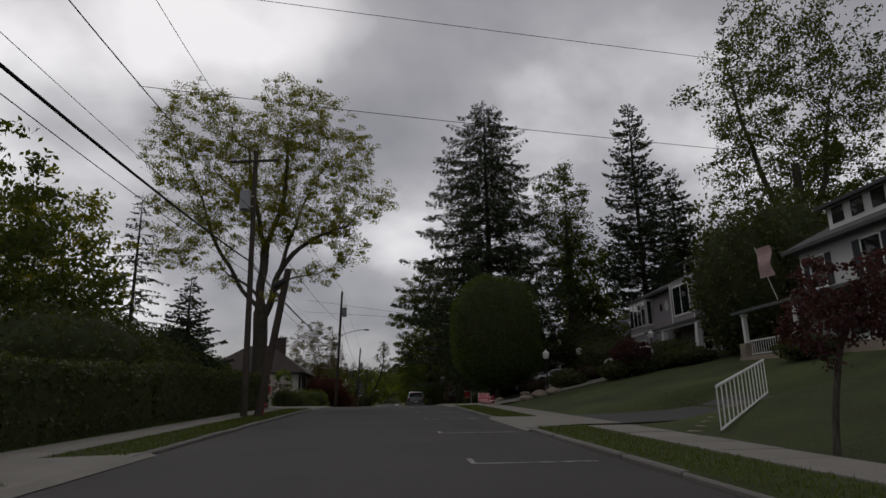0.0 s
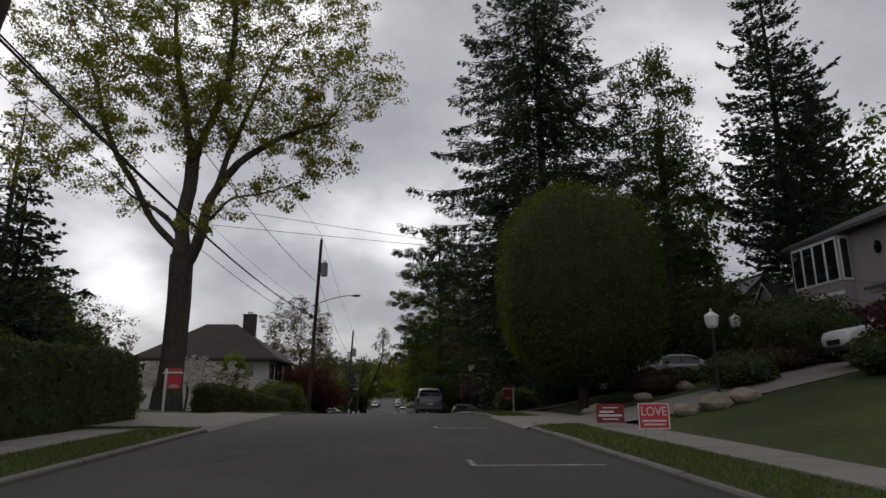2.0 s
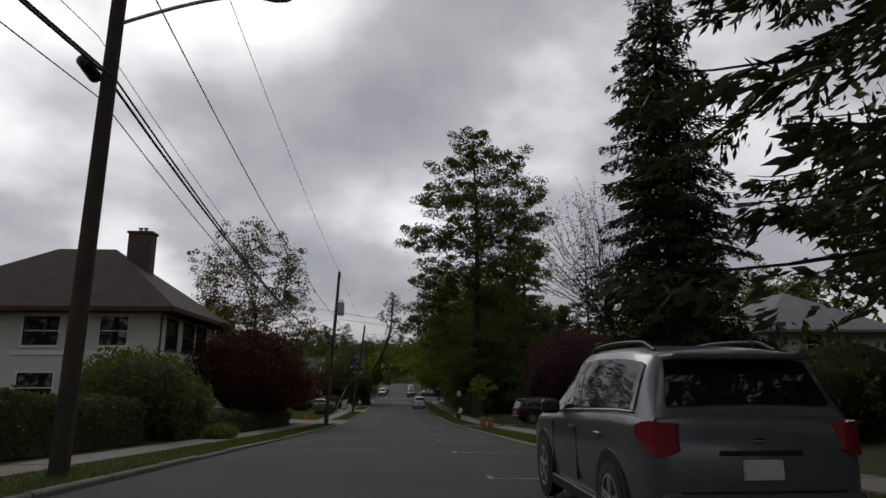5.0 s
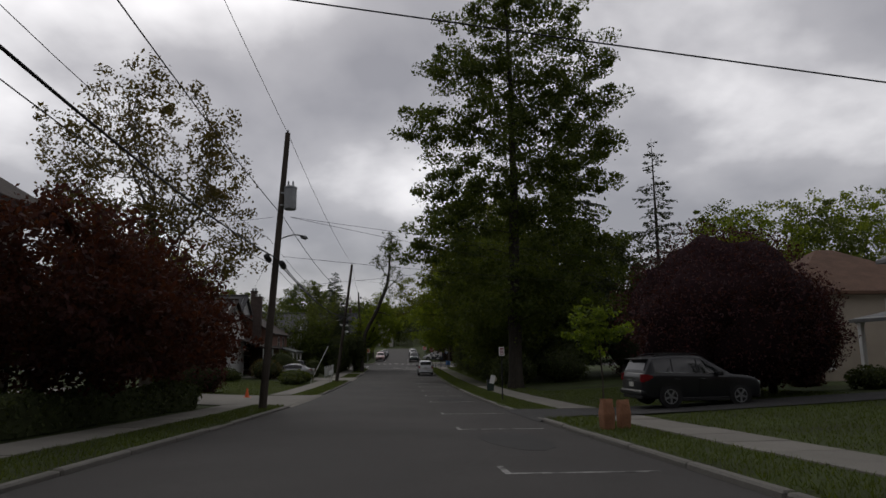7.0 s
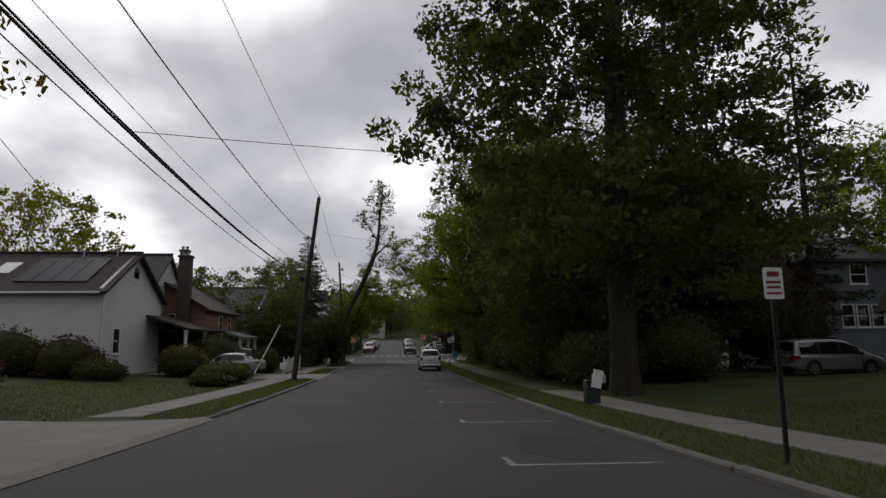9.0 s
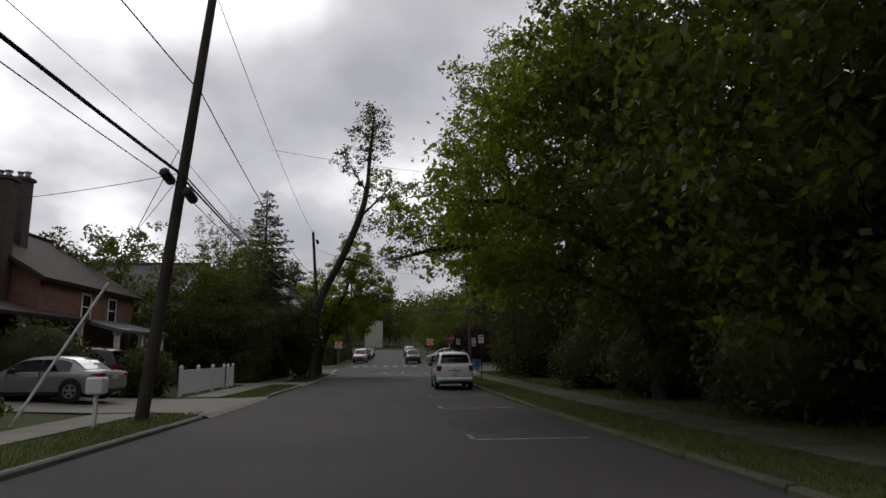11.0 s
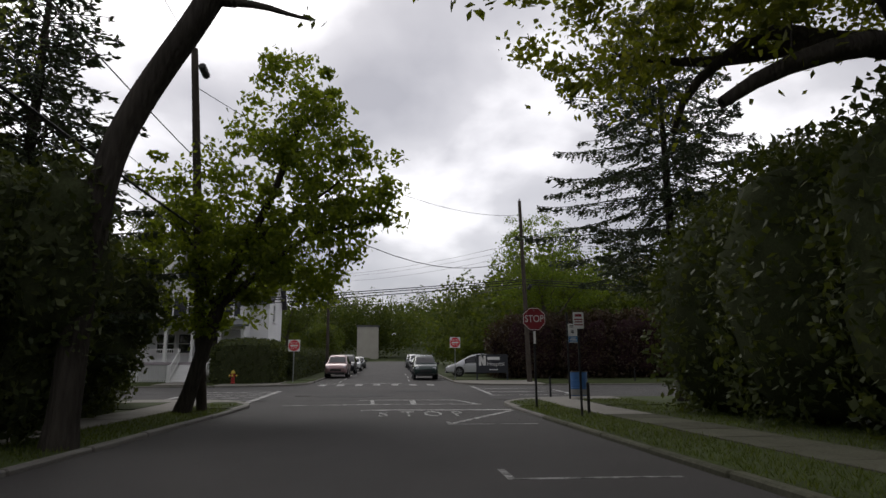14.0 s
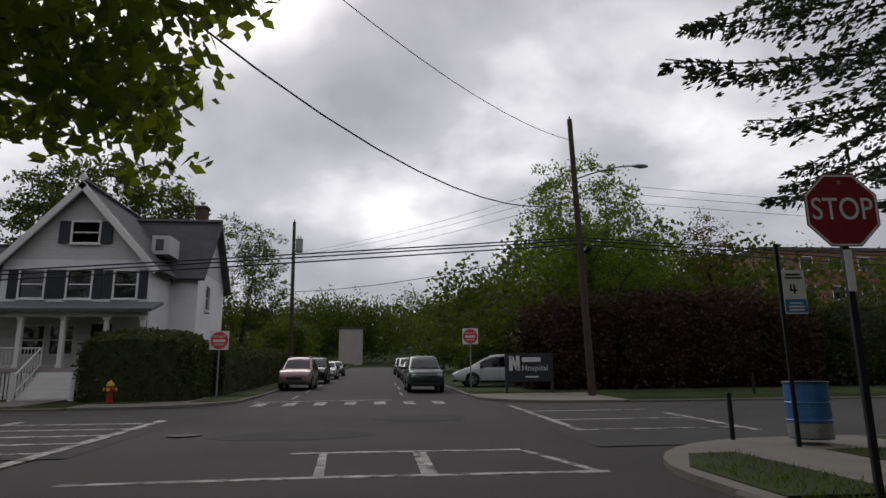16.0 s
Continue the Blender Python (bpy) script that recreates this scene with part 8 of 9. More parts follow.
for x, y, h, r, s, leaf in ((24.5, 66, 20, 5.5, 401, "leaf_green"), (42, 69, 21, 6, 402, "leaf_dark"), (37, 60, 23, 6, 403, "leaf_green"), (43, 50, 22, 6, 404, "leaf_green"), (18, 74, 13, 5, 405, "leaf_dark"), (45, 66, 22, 6.5, 406, "leaf_green"), (43, 82, 15, 6, 407, "leaf_dark"), (22.0, 62.5, 15, 4.0, 408, "leaf_green"), (34.0, 86, 18, 4.6, 409, "leaf_dark"), (15.5, 67, 11, 4, 410, "leaf_green")):
    leafy_tree("oak_tree", x, y, [(0, 0, 0), (0, 0, 2.5)], [(0, 0, h * 0.66, r * 0.85, r * 0.85, h * 0.34), (0.5, 0, h * 0.36, r, r, h * 0.32)], 0.3, leaf, 0.42, 4200, "rounded tree behind the houses", s, 150, 0.9, 0.55, group="trees behind the houses")
leafy_tree("tulip_tree", 34.5, 41.5, [(0, 0, 0), (0.3, 0, 9), (0.4, 0, 16)], [(-4, 0, 22, 4.6, 6, 5), (4, 0, 22, 6, 7, 8), (0, 0, 28.5, 5.5, 6, 5), (-2.5, 0, 15, 5.5, 6, 4.5), (4, 0, 13, 6, 6, 5)], 0.5, "leaf_green", 0.27, 30000, "very tall spreading tree behind the houses", 12, 650, 0.85, 0.5, limbs=((0.3, [(0.2, 0, 8), (-2, 0, 13), (-4, 0, 20), (-4.5, 0, 25)]), (0.3, [(0.3, 0, 9), (2.5, 0, 14), (4.5, 0, 22)])))
for x, y, h, r, s in ((26.0, 31.4, 10.6, 3.6, 21), (22.5, 31.2, 9.2, 3.2, 22), (30, 52.5, 9.0, 4.2, 23), (20.5, 56.5, 6.5, 3.4, 24)):
    clump("evergreen_shrub", x, y, [(0, 0, h * 0.45, r, r, h * 0.52), (r * 0.4, 0.3, h * 0.3, r * 0.8, r * 0.8, h * 0.36)], "leaf_dark", 0.3, 5200, "tall dark evergreen shrub between the houses", s)
clump("globe_tree", 9.2, 46.2, [(0.05, 0, 5.9, 3.65, 3.5, 4.3, 2.7), (0.25, 0, 3.9, 3.6, 3.4, 2.8, 2.2)], "leaf_dome", 0.13, 52000, "dense clipped dome-shaped tree beside the pavement", 25, "tree", core=0.93, rough_=0.09)
trunk_ = bpy.data.objects["globe_tree"]
part("trunk", rodded((0, 0, -0.1), (0.1, 0, 2.6), 0.26, 0.2, 10), "bark_dark", trunk_)
leafy_tree("japanese_maple", 8.0, 5.0, [(0, 0, 0), (0.15, 0.05, 0.9), (0.45, 0.1, 1.8)], [(0.9, 0, 2.9, 1.2, 1.2, 0.8), (0.2, 0.1, 2.3, 0.9, 0.9, 0.5), (1.6, 0, 2.4, 0.9, 0.9, 0.6)], 0.06, "leaf_plum", 0.09, 5200, "small dark red Japanese maple on the verge", 26, 300, 0.22, 0.12, tip=0.005, thin_to=0.03)
for x, y, r, h, s, leaf in ((13.6, 40.8, 1.3, 1.3, 31, "leaf_dark"), (16.4, 42.6, 1.4, 1.1, 32, "leaf_plum"), (19.6, 36.2, 1.3, 1.0, 33, "leaf_dark"), (19.8, 33.6, 1.5, 1.1, 34, "leaf_dark"), (14.0, 47.0, 1.2, 0.8, 35, "leaf_dark"), (19.4, 46.0, 1.2, 0.9, 36, "leaf_dark"), (12.0, 44.8, 1.2, 1.0, 37, "leaf_plum"), (17.6, 12.2, 1.2, 1.2, 38, "leaf_dark"), (18.6, 20.5, 1.3, 1.1, 39, "leaf_dark")):
    clump("garden_shrub", x, y, [(0, 0, h * 0.5, r, r, h * 0.55), (r * 0.5, 0.2, h * 0.4, r * 0.7, r * 0.7, h * 0.4)], leaf, 0.16, 1500, "rounded dark garden shrub on the sloping lawn", s, group="garden shrubs")
for x, y, h, s in ((15.6, 36.0, 1.25, 411), (17.2, 35.4, 1.2, 412), (18.8, 34.8, 1.15, 413), (13.2, 66, 2.6, 414), (16.2, 69, 3.0, 415), (20.0, 71, 3.0, 416), (11.2, 71.5, 2.2, 417), (14.2, 74.0, 2.8, 418)):
    clump("garden_shrub", x, y, [(0, 0, h * 0.5, h * 0.85, h * 0.8, h * 0.56), (0.6, 0.3, h * 0.4, h * 0.7, h * 0.6, h * 0.42)], "leaf_dark", 0.17, 1600, "rounded dark garden shrub on the sloping lawn", s, group="garden shrubs")
leafy_tree("japanese_maple", 16.5, 35.5, [(0, 0, 0), (0.05, 0.05, 0.7)], [(0, 0, 1.7, 1.5, 1.5, 0.9), (0.4, 0.3, 1.2, 1.3, 1.3, 0.7)], 0.07, "leaf_plum", 0.12, 7000, "low dark red Japanese maple on the sloping lawn", 440, 260, 0.28, 0.16, tip=0.006, thin_to=0.03)
clump("yew_bush", 17.8, 43.4, [(0, 0, 1.3, 2.2, 2.4, 1.6, 2.6), (0.8, -1.4, 1.1, 1.6, 1.8, 1.3)], "leaf_dark", 0.17, 5200, "broad dark yew in front of the porch", 441, rough_=0.3)
clump("yew_bush", 20.0, 37.6, [(0, 0, 0.8, 1.2, 3.4, 0.9, 3.0)], "leaf_dark", 0.16, 3600, "broad dark yew in front of the porch", 442, rough_=0.25)
# left side, first stretch
hedge("clipped_hedge", -9.6, -8.1, -4.0, 19.0, 2.15, "leaf_dark", 0.15, 11000, "long dark clipped hedge behind the pavement", 41)
hedge("clipped_hedge", -9.7, -8.1, 19.2, 41.0, 2.35, "leaf_dark", 0.15, 11000, "long dark clipped hedge behind the pavement", 42)
leafy_tree("lime_tree", -20.5, 25.0, [(0, 0, 0), (0, 0, 3.5)], [(0, 0, 9, 6, 6.5, 5.5), (2.5, 2, 6.0, 5, 5, 3.5)], 0.35, "leaf_green", 0.3, 12000, "dense dark green tree behind the hedge", 43, 480, 0.7, 0.45)
leafy_tree("oak_tree", -22.5, 38.0, [(0, 0, 0), (0, 0, 4)], [(0, 0, 11.0, 4.5, 5, 5.0), (1, 1, 7, 4, 4, 3)], 0.3, "leaf_maple", 0.3, 7000, "light green tree behind the hedge", 44, 380, 0.7, 0.42)
clump("yew_bush", -14.0, 24.0, [(0, 0, 2.4, 3.4, 6, 2.6), (-2, 4, 2.8, 3, 4, 3)], "leaf_dark", 0.22, 6000, "broad dark yew behind the hedge", 45)
clump("yew_bush", -16.5, 36.0, [(0, 0, 2.6, 3.4, 4, 2.7), (1.5, 3, 2.2, 2.6, 3, 2.4)], "leaf_dark", 0.22, 5000, "broad dark yew behind the hedge", 46)
conifer("pine_tree", -27.5, 64.0, 23.5, 5.0, "open ragged pine with drooping tips", 47, 0.12, 34, 6, 0.2, "needle", 0.27, 1.0, 0.7, 0.3, gaps=0.15, lift=0.15, hang=0.4, fan=0.3)
conifer("pine_tree", -36, 60.0, 22, 5.2, "open ragged pine with drooping tips", 48, 0.15, 32, 6, 0.2, "needle", 0.28, 1.0, 0.7, 0.3, gaps=0.18, lift=0.15, hang=0.4, fan=0.3)
conifer("cedar_tree", -15.6, 45.5, 10.2, 3.6, "bushy blue-green cedar behind the hedge", 49, 0.03, 34, 7, 0.05, "needle_blue", 0.22, 1.3, 0.7, 0.2, lift=0.3, hang=0.15, slim=0.25, fan=0.3)
clump("holly_tree", -18.2, 51.0, [(0, 0, 3.6, 3.0, 3.0, 3.4), (1.2, 0.5, 2.2, 2.4, 2.4, 2.2)], "leaf_green", 0.18, 7000, "dense rounded dark green tree beside the drive", 424, "tree")
clump("round_shrub", -14.8, 48.6, [(0, 0, 2.0, 2.2, 2.0, 2.2)], "leaf_green", 0.18, 4200, "rounded green shrub by the concrete drive", 50)
clump("round_shrub", -11.8, 47.8, [(0, 0, 0.6, 1.2, 0.9, 0.8)], "leaf_green", 0.14, 1500, "low green shrub at the foot of the maple", 51)
# left side by the stucco house
hedge("low_hedge", -9.7, -8.4, 51.6, 64.5, 1.45, "leaf_dark", 0.12, 9000, "low dark clipped hedge behind the pavement", 52)
hedge("low_hedge", -9.8, -8.4, 64.6, 78.0, 1.5, "leaf_dark", 0.12, 9000, "low dark clipped hedge behind the pavement", 53)
for x, y, s in ((-13.6, 63.5, 54), (-16.8, 66.0, 55), (-19.5, 62.0, 56), (-12.4, 67.5, 57)):
    leafy_tree("dogwood_tree", x, y, [(0, 0, 0), (0.1, 0, 1.2)], [(0, 0, 2.9, 2.3, 2.3, 1.0), (0.5, 0.4, 2.1, 1.9, 1.9, 0.7)], 0.09, "blossom", 0.13, 2600, "white flowering dogwood with flat tiers of blossom", s, 230, 0.35, 0.16, group="dogwoods", tip=0.008, thin_to=0.04)
for x, y, h, s in ((-26, 76, 10, 58), (-33, 84, 11, 59)):
    leafy_tree("birch_tree", x, y, [(0, 0, 0), (0, 0, 2.5)], [(0, 0, h * 0.62, 3.6, 3.6, h * 0.36)], 0.16, "leaf_bronze", 0.2, 2600, "thin-leaved young tree behind the garden", s, 300, 0.6, 0.35)
clump("rhododendron", -9.6, 80.0, [(0, 0, 1.7, 2.0, 2.6, 1.7), (-1.6, 2.2, 1.7, 2.0, 2.2, 1.8), (0.2, 3.4, 1.3, 1.5, 1.8, 1.3)], "leaf_green", 0.16, 7000, "broad dull green rhododendron by the pavement", 60)
clump("rhododendron", -11.4, 85.5, [(0, 0, 1.5, 1.8, 2.4, 1.6), (0.6, 2.2, 1.1, 1.7, 2, 1.2)], "leaf_green", 0.17, 4200, "broad green rhododendron by the pavement", 61)
clump("tall_shrub", -12.2, 70.5, [(0, 0, 2.4, 1.3, 1.3, 2.5)], "leaf_bright", 0.16, 2600, "upright bright green shrub in front of the house", 62)
clump("low_shrub", -7.0, 82.0, [(0, 0, 0.25, 0.7, 1.1, 0.4)], "leaf_pale", 0.1, 900, "low grey-green plants spilling on the verge", 63)
for x, y, h, r, s in ((-9.4, 96.0, 6.6, 3.8, 64), (-10.7, 101.6, 6.8, 4.2, 65), (-11.6, 106.4, 7.0, 4.2, 59)):
    leafy_tree("japanese_maple", x, y, [(0, 0, 0), (0.05, 0.05, 1.0)], [(0, 0, h * 0.62, r, r, h * 0.38), (r * 0.3, 0.5, h * 0.4, r * 0.9, r * 0.9, h * 0.25)], 0.14, "leaf_red", 0.17, 23000, "dark red Japanese maple overhanging the pavement", s, 420, 0.45, 0.3, group="japanese maples", tip=0.008)
hedge("low_hedge", -9.4, -8.2, 80.5, 106.5, 1.0, "leaf_dark", 0.12, 9000, "low dark plants under the red maples", 67, 0.3, 0.5)
leafy_tree("cherry_tree", -12.6, 111.5, [(0, 0, 0), (0, 0, 2.4)], [(-0.4, 0, 12.3, 5.6, 5.4, 5.2), (0.3, 0, 7.6, 5.4, 5.2, 3.6)], 0.3, "leaf_bronze", 0.19, 21000, "fine-twigged tree with small bronze-green leaves", 68, 700, 0.55, 0.38)
clump("round_shrub", -12.4, 119.5, [(0, 0, 1.0, 1.6, 1.6, 1.3)], "leaf_plum", 0.15, 2400, "rounded dark red shrub by the drive", 69)
clump("round_shrub", -15.0, 122.5, [(0, 0, 1.2, 2.0, 2.2, 1.5)], "leaf_dark", 0.16, 2600, "rounded dark shrub by the drive", 70)
# around the solar house
for x, y, r, h, leaf, s in ((-15.2, 135.6, 1.2, 1.1, "leaf_dark", 71), (-13.0, 142.0, 1.5, 1.9, "leaf_bronze", 72), (-17.2, 136.4, 1.7, 2.1, "leaf_plum", 73), (-20.5, 136.6, 1.9, 2.4, "leaf_dark", 74), (-9.4, 137.8, 1.4, 1.1, "leaf_green", 75), (-9.2, 134.6, 1.0, 0.7, "leaf_dark", 76), (-12.6, 148.3, 1.7, 2.6, "leaf_dark", 77)):
    clump("garden_shrub", x, y, [(0, 0, h * 0.5, r, r, h * 0.6), (r * 0.5, 0.3, h * 0.4, r * 0.7, r * 0.7, h * 0.4)], leaf, 0.15, 1700, "rounded garden shrub beside the white house", s, group="garden shrubs")
leafy_tree("oak_tree", -31, 158, [(0, 0, 0), (0, 0, 4)], [(0, 0, 11.5, 6.5, 6, 5), (4, 0, 9, 5, 5, 3.5)], 0.3, "leaf_maple", 0.32, 9000, "rounded light green tree behind the white house", 78, 350, 0.8, 0.45)
for x, y, h, r, s, leaf in ((-16.2, 164.4, 10.0, 4.4, 79, "leaf_wood"), (-11.6, 163.6, 7.4, 3.2, 80, "leaf_wood"), (-19.5, 181, 9, 4.5, 81, "leaf_wood"), (-12.2, 177.5, 6.2, 3.2, 82, "leaf_dark"), (-20.5, 163, 9.0, 4, 83, "leaf_bronze")):
    leafy_tree("garden_tree", x, y, [(0, 0, 0), (0, 0, 1.4)], [(0, 0, h * 0.6, r, r, h * 0.42), (r * 0.3, 0.4, h * 0.36, r * 0.9, r * 0.9, h * 0.28)], 0.2, leaf, 0.22, 7500, "dense round-headed tree in a front garden", s, 420, 0.55, 0.36)
leafy_tree("garden_tree", -9.7, 178.3, [(0, 0, 0), (0, 0, 1.5)], [(0.2, 0, 4.2, 2.4, 2.2, 2.0), (-1.2, 0.4, 4.8, 2.0, 2.0, 2.0)], 0.13, "leaf_wood", 0.19, 9000, "dense dark tree in the corner garden", 443, 380, 0.45, 0.32, "bark_dark", sprays=0.75, tuft=50, inner=0.25)
conifer("spruce_tree", -9.7, 174.0, 15.0, 4.5, "narrow spruce rising over the garden trees", 84, 0.06, 40, 10, 0.15, "needle_blue", 0.18, 1.6, 0.8, 0.22, lift=0.25, hang=0.3, slim=0.22, fan=0.3)
for x, y, h, s in ((-10.3, 171.0, 7.2, 420), (-10.2, 176.4, 6.4, 421), (-11.4, 166.6, 6.6, 422), (-10.8, 180.2, 4.2, 423)):
    clump("arborvitae", x, y, [(0, 0, h * 0.48, 2.0, 2.3, h * 0.55, 2.4), (0.5, 0.4, h * 0.66, 1.4, 1.7, h * 0.38)], "leaf_dark", 0.16, 6000, "tall dark evergreen behind the clipped hedge", s, group="garden evergreens")
rng = np.random.default_rng(85)
SHOOTS = []
for k in range(34):
    ox, oy, top = rng.uniform(-2.8, 2.2), rng.uniform(-3.6, 4.6), rng.uniform(8.6, 12.6)
    SHOOTS.append((0.02, [(0.1 * ox, 0.1 * oy, rng.uniform(1.6, 2.4))] + [(q ** 0.7 * ox + rng.normal() * 0.12, q ** 0.7 * oy + rng.normal() * 0.12, 2.0 + (top - 2.0) * q) for q in (0.35, 0.6, 0.8)] + [(ox, oy, top)]))
leafy_tree("magnolia_tree", -10.6, 167.6, [(0, 0, 0), (0, 0, 1.9)], [(-0.4, 0, 7.4, 2.4, 3.6, 3.0), (-0.4, 0, 4.4, 2.6, 3.8, 2.0)], 0.17, "leaf_pale", 0.15, 11000, "broad tree with many long upright leafy shoots", 85, 620, 0.4, 0.15, tip=0.008, thin_to=0.024, sprays=0.3, tuft=22, limbs=tuple(SHOOTS))
hedge("clipped_hedge", -9.2, -8.0, 162.5, 177.2, 1.9, "leaf_dark", 0.13, 9500, "dark clipped hedge behind the pavement", 86)
clump("round_shrub", -9.6, 150.6, [(0, 0, 0.9, 1.1, 1.4, 1.1)], "leaf_dark", 0.14, 2000, "rounded dark shrub by the brick house", 87)
clump("round_shrub", -8.9, 157.4, [(0, 0, 0.4, 0.5, 0.8, 0.5)], "leaf_dark", 0.1, 800, "small ivy clump at the foot of the white fence", 88)
leafy_tree("leaning_tree", -5.05, 167.8, [(0, 0, 0), (0.1, 0, 3.0), (0.35, 0, 5.2), (0.8, 0, 6.3), (1.8, 0, 8.1), (2.6, 0, 10.0), (3.4, 0, 12.1), (3.65, 0, 13.8), (3.85, 0, 16.5), (4.1, 0, 19.3)], [(3.9, 0.3, 17.8, 1.9, 2.0, 2.6), (4.7, 0.3, 13.6, 1.4, 1.6, 1.6), (2.2, 0.2, 15.6, 1.5, 1.4, 1.2), (3.3, -0.3, 12.6, 0.9, 0.9, 1.6), (4.6, 0, 10.6, 1.3, 1.2, 0.6)], 0.25, "leaf_dark", 0.17, 4200, "half-dead tree leaning over the road with few leaves", 89, 900, 0.36, 0.2, "bark_dark", thin_to=0.03, tip=0.008, sprays=0.35, tuft=14, taper=0.75, limbs=((0.11, [(2.0, 0.1, 8.4), (2.9, 0, 8.3), (3.8, -0.2, 7.9)]), (0.1, [(3.3, 0.2, 11.6), (4.2, 0.2, 12.6), (5.2, 0.2, 13.6)]), (0.07, [(3.5, 0, 13.4), (2.7, 0, 14.8), (2.0, 0, 15.8)])))
clump("ivy_growth", -5.5, 167.9, [(0.1, 0, 3.3, 0.9, 1.0, 1.9), (-1.4, 0.3, 3.6, 1.5, 1.6, 1.5), (-0.4, 0.6, 1.4, 0.7, 0.7, 1.4)], "leaf_dark", 0.16, 5200, "dark ivy and suckers round the foot of the leaning tree", 430, rough_=0.3)
for x, y, h, s in ((-8.6, 171.0, 4.8, 431), (-8.4, 174.6, 4.6, 432), (-9.0, 165.4, 5.0, 433)):
    clump("yew_bush", x, y, [(0, 0, h * 0.5, 2.1, 2.2, h * 0.52), (0.7, 0.5, h * 0.68, 1.5, 1.6, h * 0.32), (-0.8, -0.6, h * 0.6, 1.5, 1.7, h * 0.36)], "leaf_dark", 0.17, 6000, "dark overgrown yew hanging over the pavement", s, rough_=0.3)
leafy_tree("norway_maple", -5.9, 176.7, [(0, 0, 0), (0.4, 0, 1.6), (0.85, 0, 3.1), (1.3, 0.1, 4.6), (2.4, 0.1, 7.0), (3.2, 0, 9.6)], [(3.2, 0, 10.6, 1.3, 1.8, 1.6), (3.0, 0, 9.0, 2.2, 2.6, 1.5), (4.4, 0, 7.2, 2.4, 2.7, 1.4), (1.8, 0.3, 7.4, 2.5, 2.8, 1.7), (5.5, 0.3, 6.5, 1.5, 1.5, 1.0), (3.6, 0, 5.5, 2.6, 2.7, 1.4), (0.6, 0, 5.6, 2.1, 2.5, 1.5), (4.2, 0.3, 4.6, 1.3, 1.4, 0.8), (3.1, 0.7, 4.2, 1.9, 1.7, 1.0), (1.8, 0.6, 4.6, 1.9, 1.6, 1.2), (1.5, 0.2, 4.2, 2.3, 2.2, 0.8), (-0.9, 0.6, 6.6, 1.5, 1.9, 1.6), (-0.1, 0.4, 3.7, 1.5, 1.6, 1.2), (1.3, 0.4, 3.1, 1.2, 1.3, 0.8), (0.3, 0.4, 2.9, 1.2, 1.2, 0.8)], 0.22, "leaf_olive", 0.19, 21500, "dense spreading maple leaning out from the verge at the corner", 90, 700, 0.5, 0.3, "bark_dark", thin_to=0.04, z=float(road_z(176.7)) + 0.1, sprays=0.8, tuft=62, taper=0.6, limbs=((0.12, [(0.9, 0, 3.2), (2.4, -0.3, 4.6), (4.2, -0.4, 5.6), (6.2, -0.2, 6.2)]), (0.1, [(0.8, 0, 3.0), (0.2, 0.3, 4.6), (-0.8, 0.5, 6.4)]), (0.09, [(1.6, 0, 5.2), (3.2, 0.2, 6.6), (4.6, 0.3, 7.6)])))
# right side, middle stretch
conifer("hemlock_tree", 12.8, 82.4, 22.0, 3.9, "tall dark hemlock on the lawn", 101, 0.03, 66, 10, 0.45, "needle", 0.22, 2.6, 0.45, 0.36, lift=0.2, hang=0.8, slim=0.16, fan=0.3)
rng = np.random.default_rng(77)
ARCHES, FORK = [], 5.5 - float(ground_z(11.2, 84.4))
for k in range(52):
    up_a, far = radians(rng.uniform(22, 112)), rng.uniform(3.6, 6.8)
    out, rise, deep = -far * math.cos(up_a), far * math.sin(up_a), rng.uniform(-1.8, 1.8)
    ARCHES.append((rng.uniform(0.014, 0.034), [(-0.75, 0.05, FORK - rng.uniform(0, 0.9))] + [(-0.75 + q * out + rng.normal() * 0.14, q * deep + rng.normal() * 0.16, FORK + rise * q ** 1.25 + rng.normal() * 0.12) for q in (0.25, 0.45, 0.65, 0.83)] + [(-0.75 + out, deep, FORK + rise)]))
leafy_tree("bare_tree", 11.2, 84.4, [(0, 0, 0), (-0.3, 0, FORK * 0.5), (-0.75, 0.05, FORK)], [(-3.2, 0, FORK + 2.4, 2.6, 2.0, 1.6), (-1.6, 0, FORK + 4.4, 2.6, 2.0, 2.0), (-0.2, 0, FORK + 3.0, 1.8, 1.8, 3.0), (-4.2, 0, FORK + 1.4, 1.6, 1.4, 0.9)], 0.13, "leaf_bronze", 0.09, 3400, "almost bare tree with fine upswept twigs", 102, 3400, 0.24, 0.09, tip=0.0055, thin_to=0.016, sprays=0.0, sag=-0.2, limbs=tuple(ARCHES))
for x, y, r, h, s in ((14.0, 104.2, 3.9, 7.0, 103), (16.6, 105.0, 3.0, 5.6, 104)):
    copper = clump("copper_maple", x, y, [(0, 0, h * 0.55, r, r, h * 0.45), (-r * 0.45, -0.5, h * 0.38, r * 0.55, r * 0.6, h * 0.3), (r * 0.45, 0.3, h * 0.42, r * 0.6, r * 0.6, h * 0.33), (0, -r * 0.5, h * 0.45, r * 0.55, r * 0.5, h * 0.36)], "leaf_plum", 0.12, 27000, "dense purple-leaved maple beside the drive", s, "tree", "copper maples", core=0.86, rough_=0.3, core_mat="plum_shade")
    part("trunk", rodded((0, 0, -0.1), (0, 0, 1.6), 0.2, 0.16, 9), "bark_dark", copper)
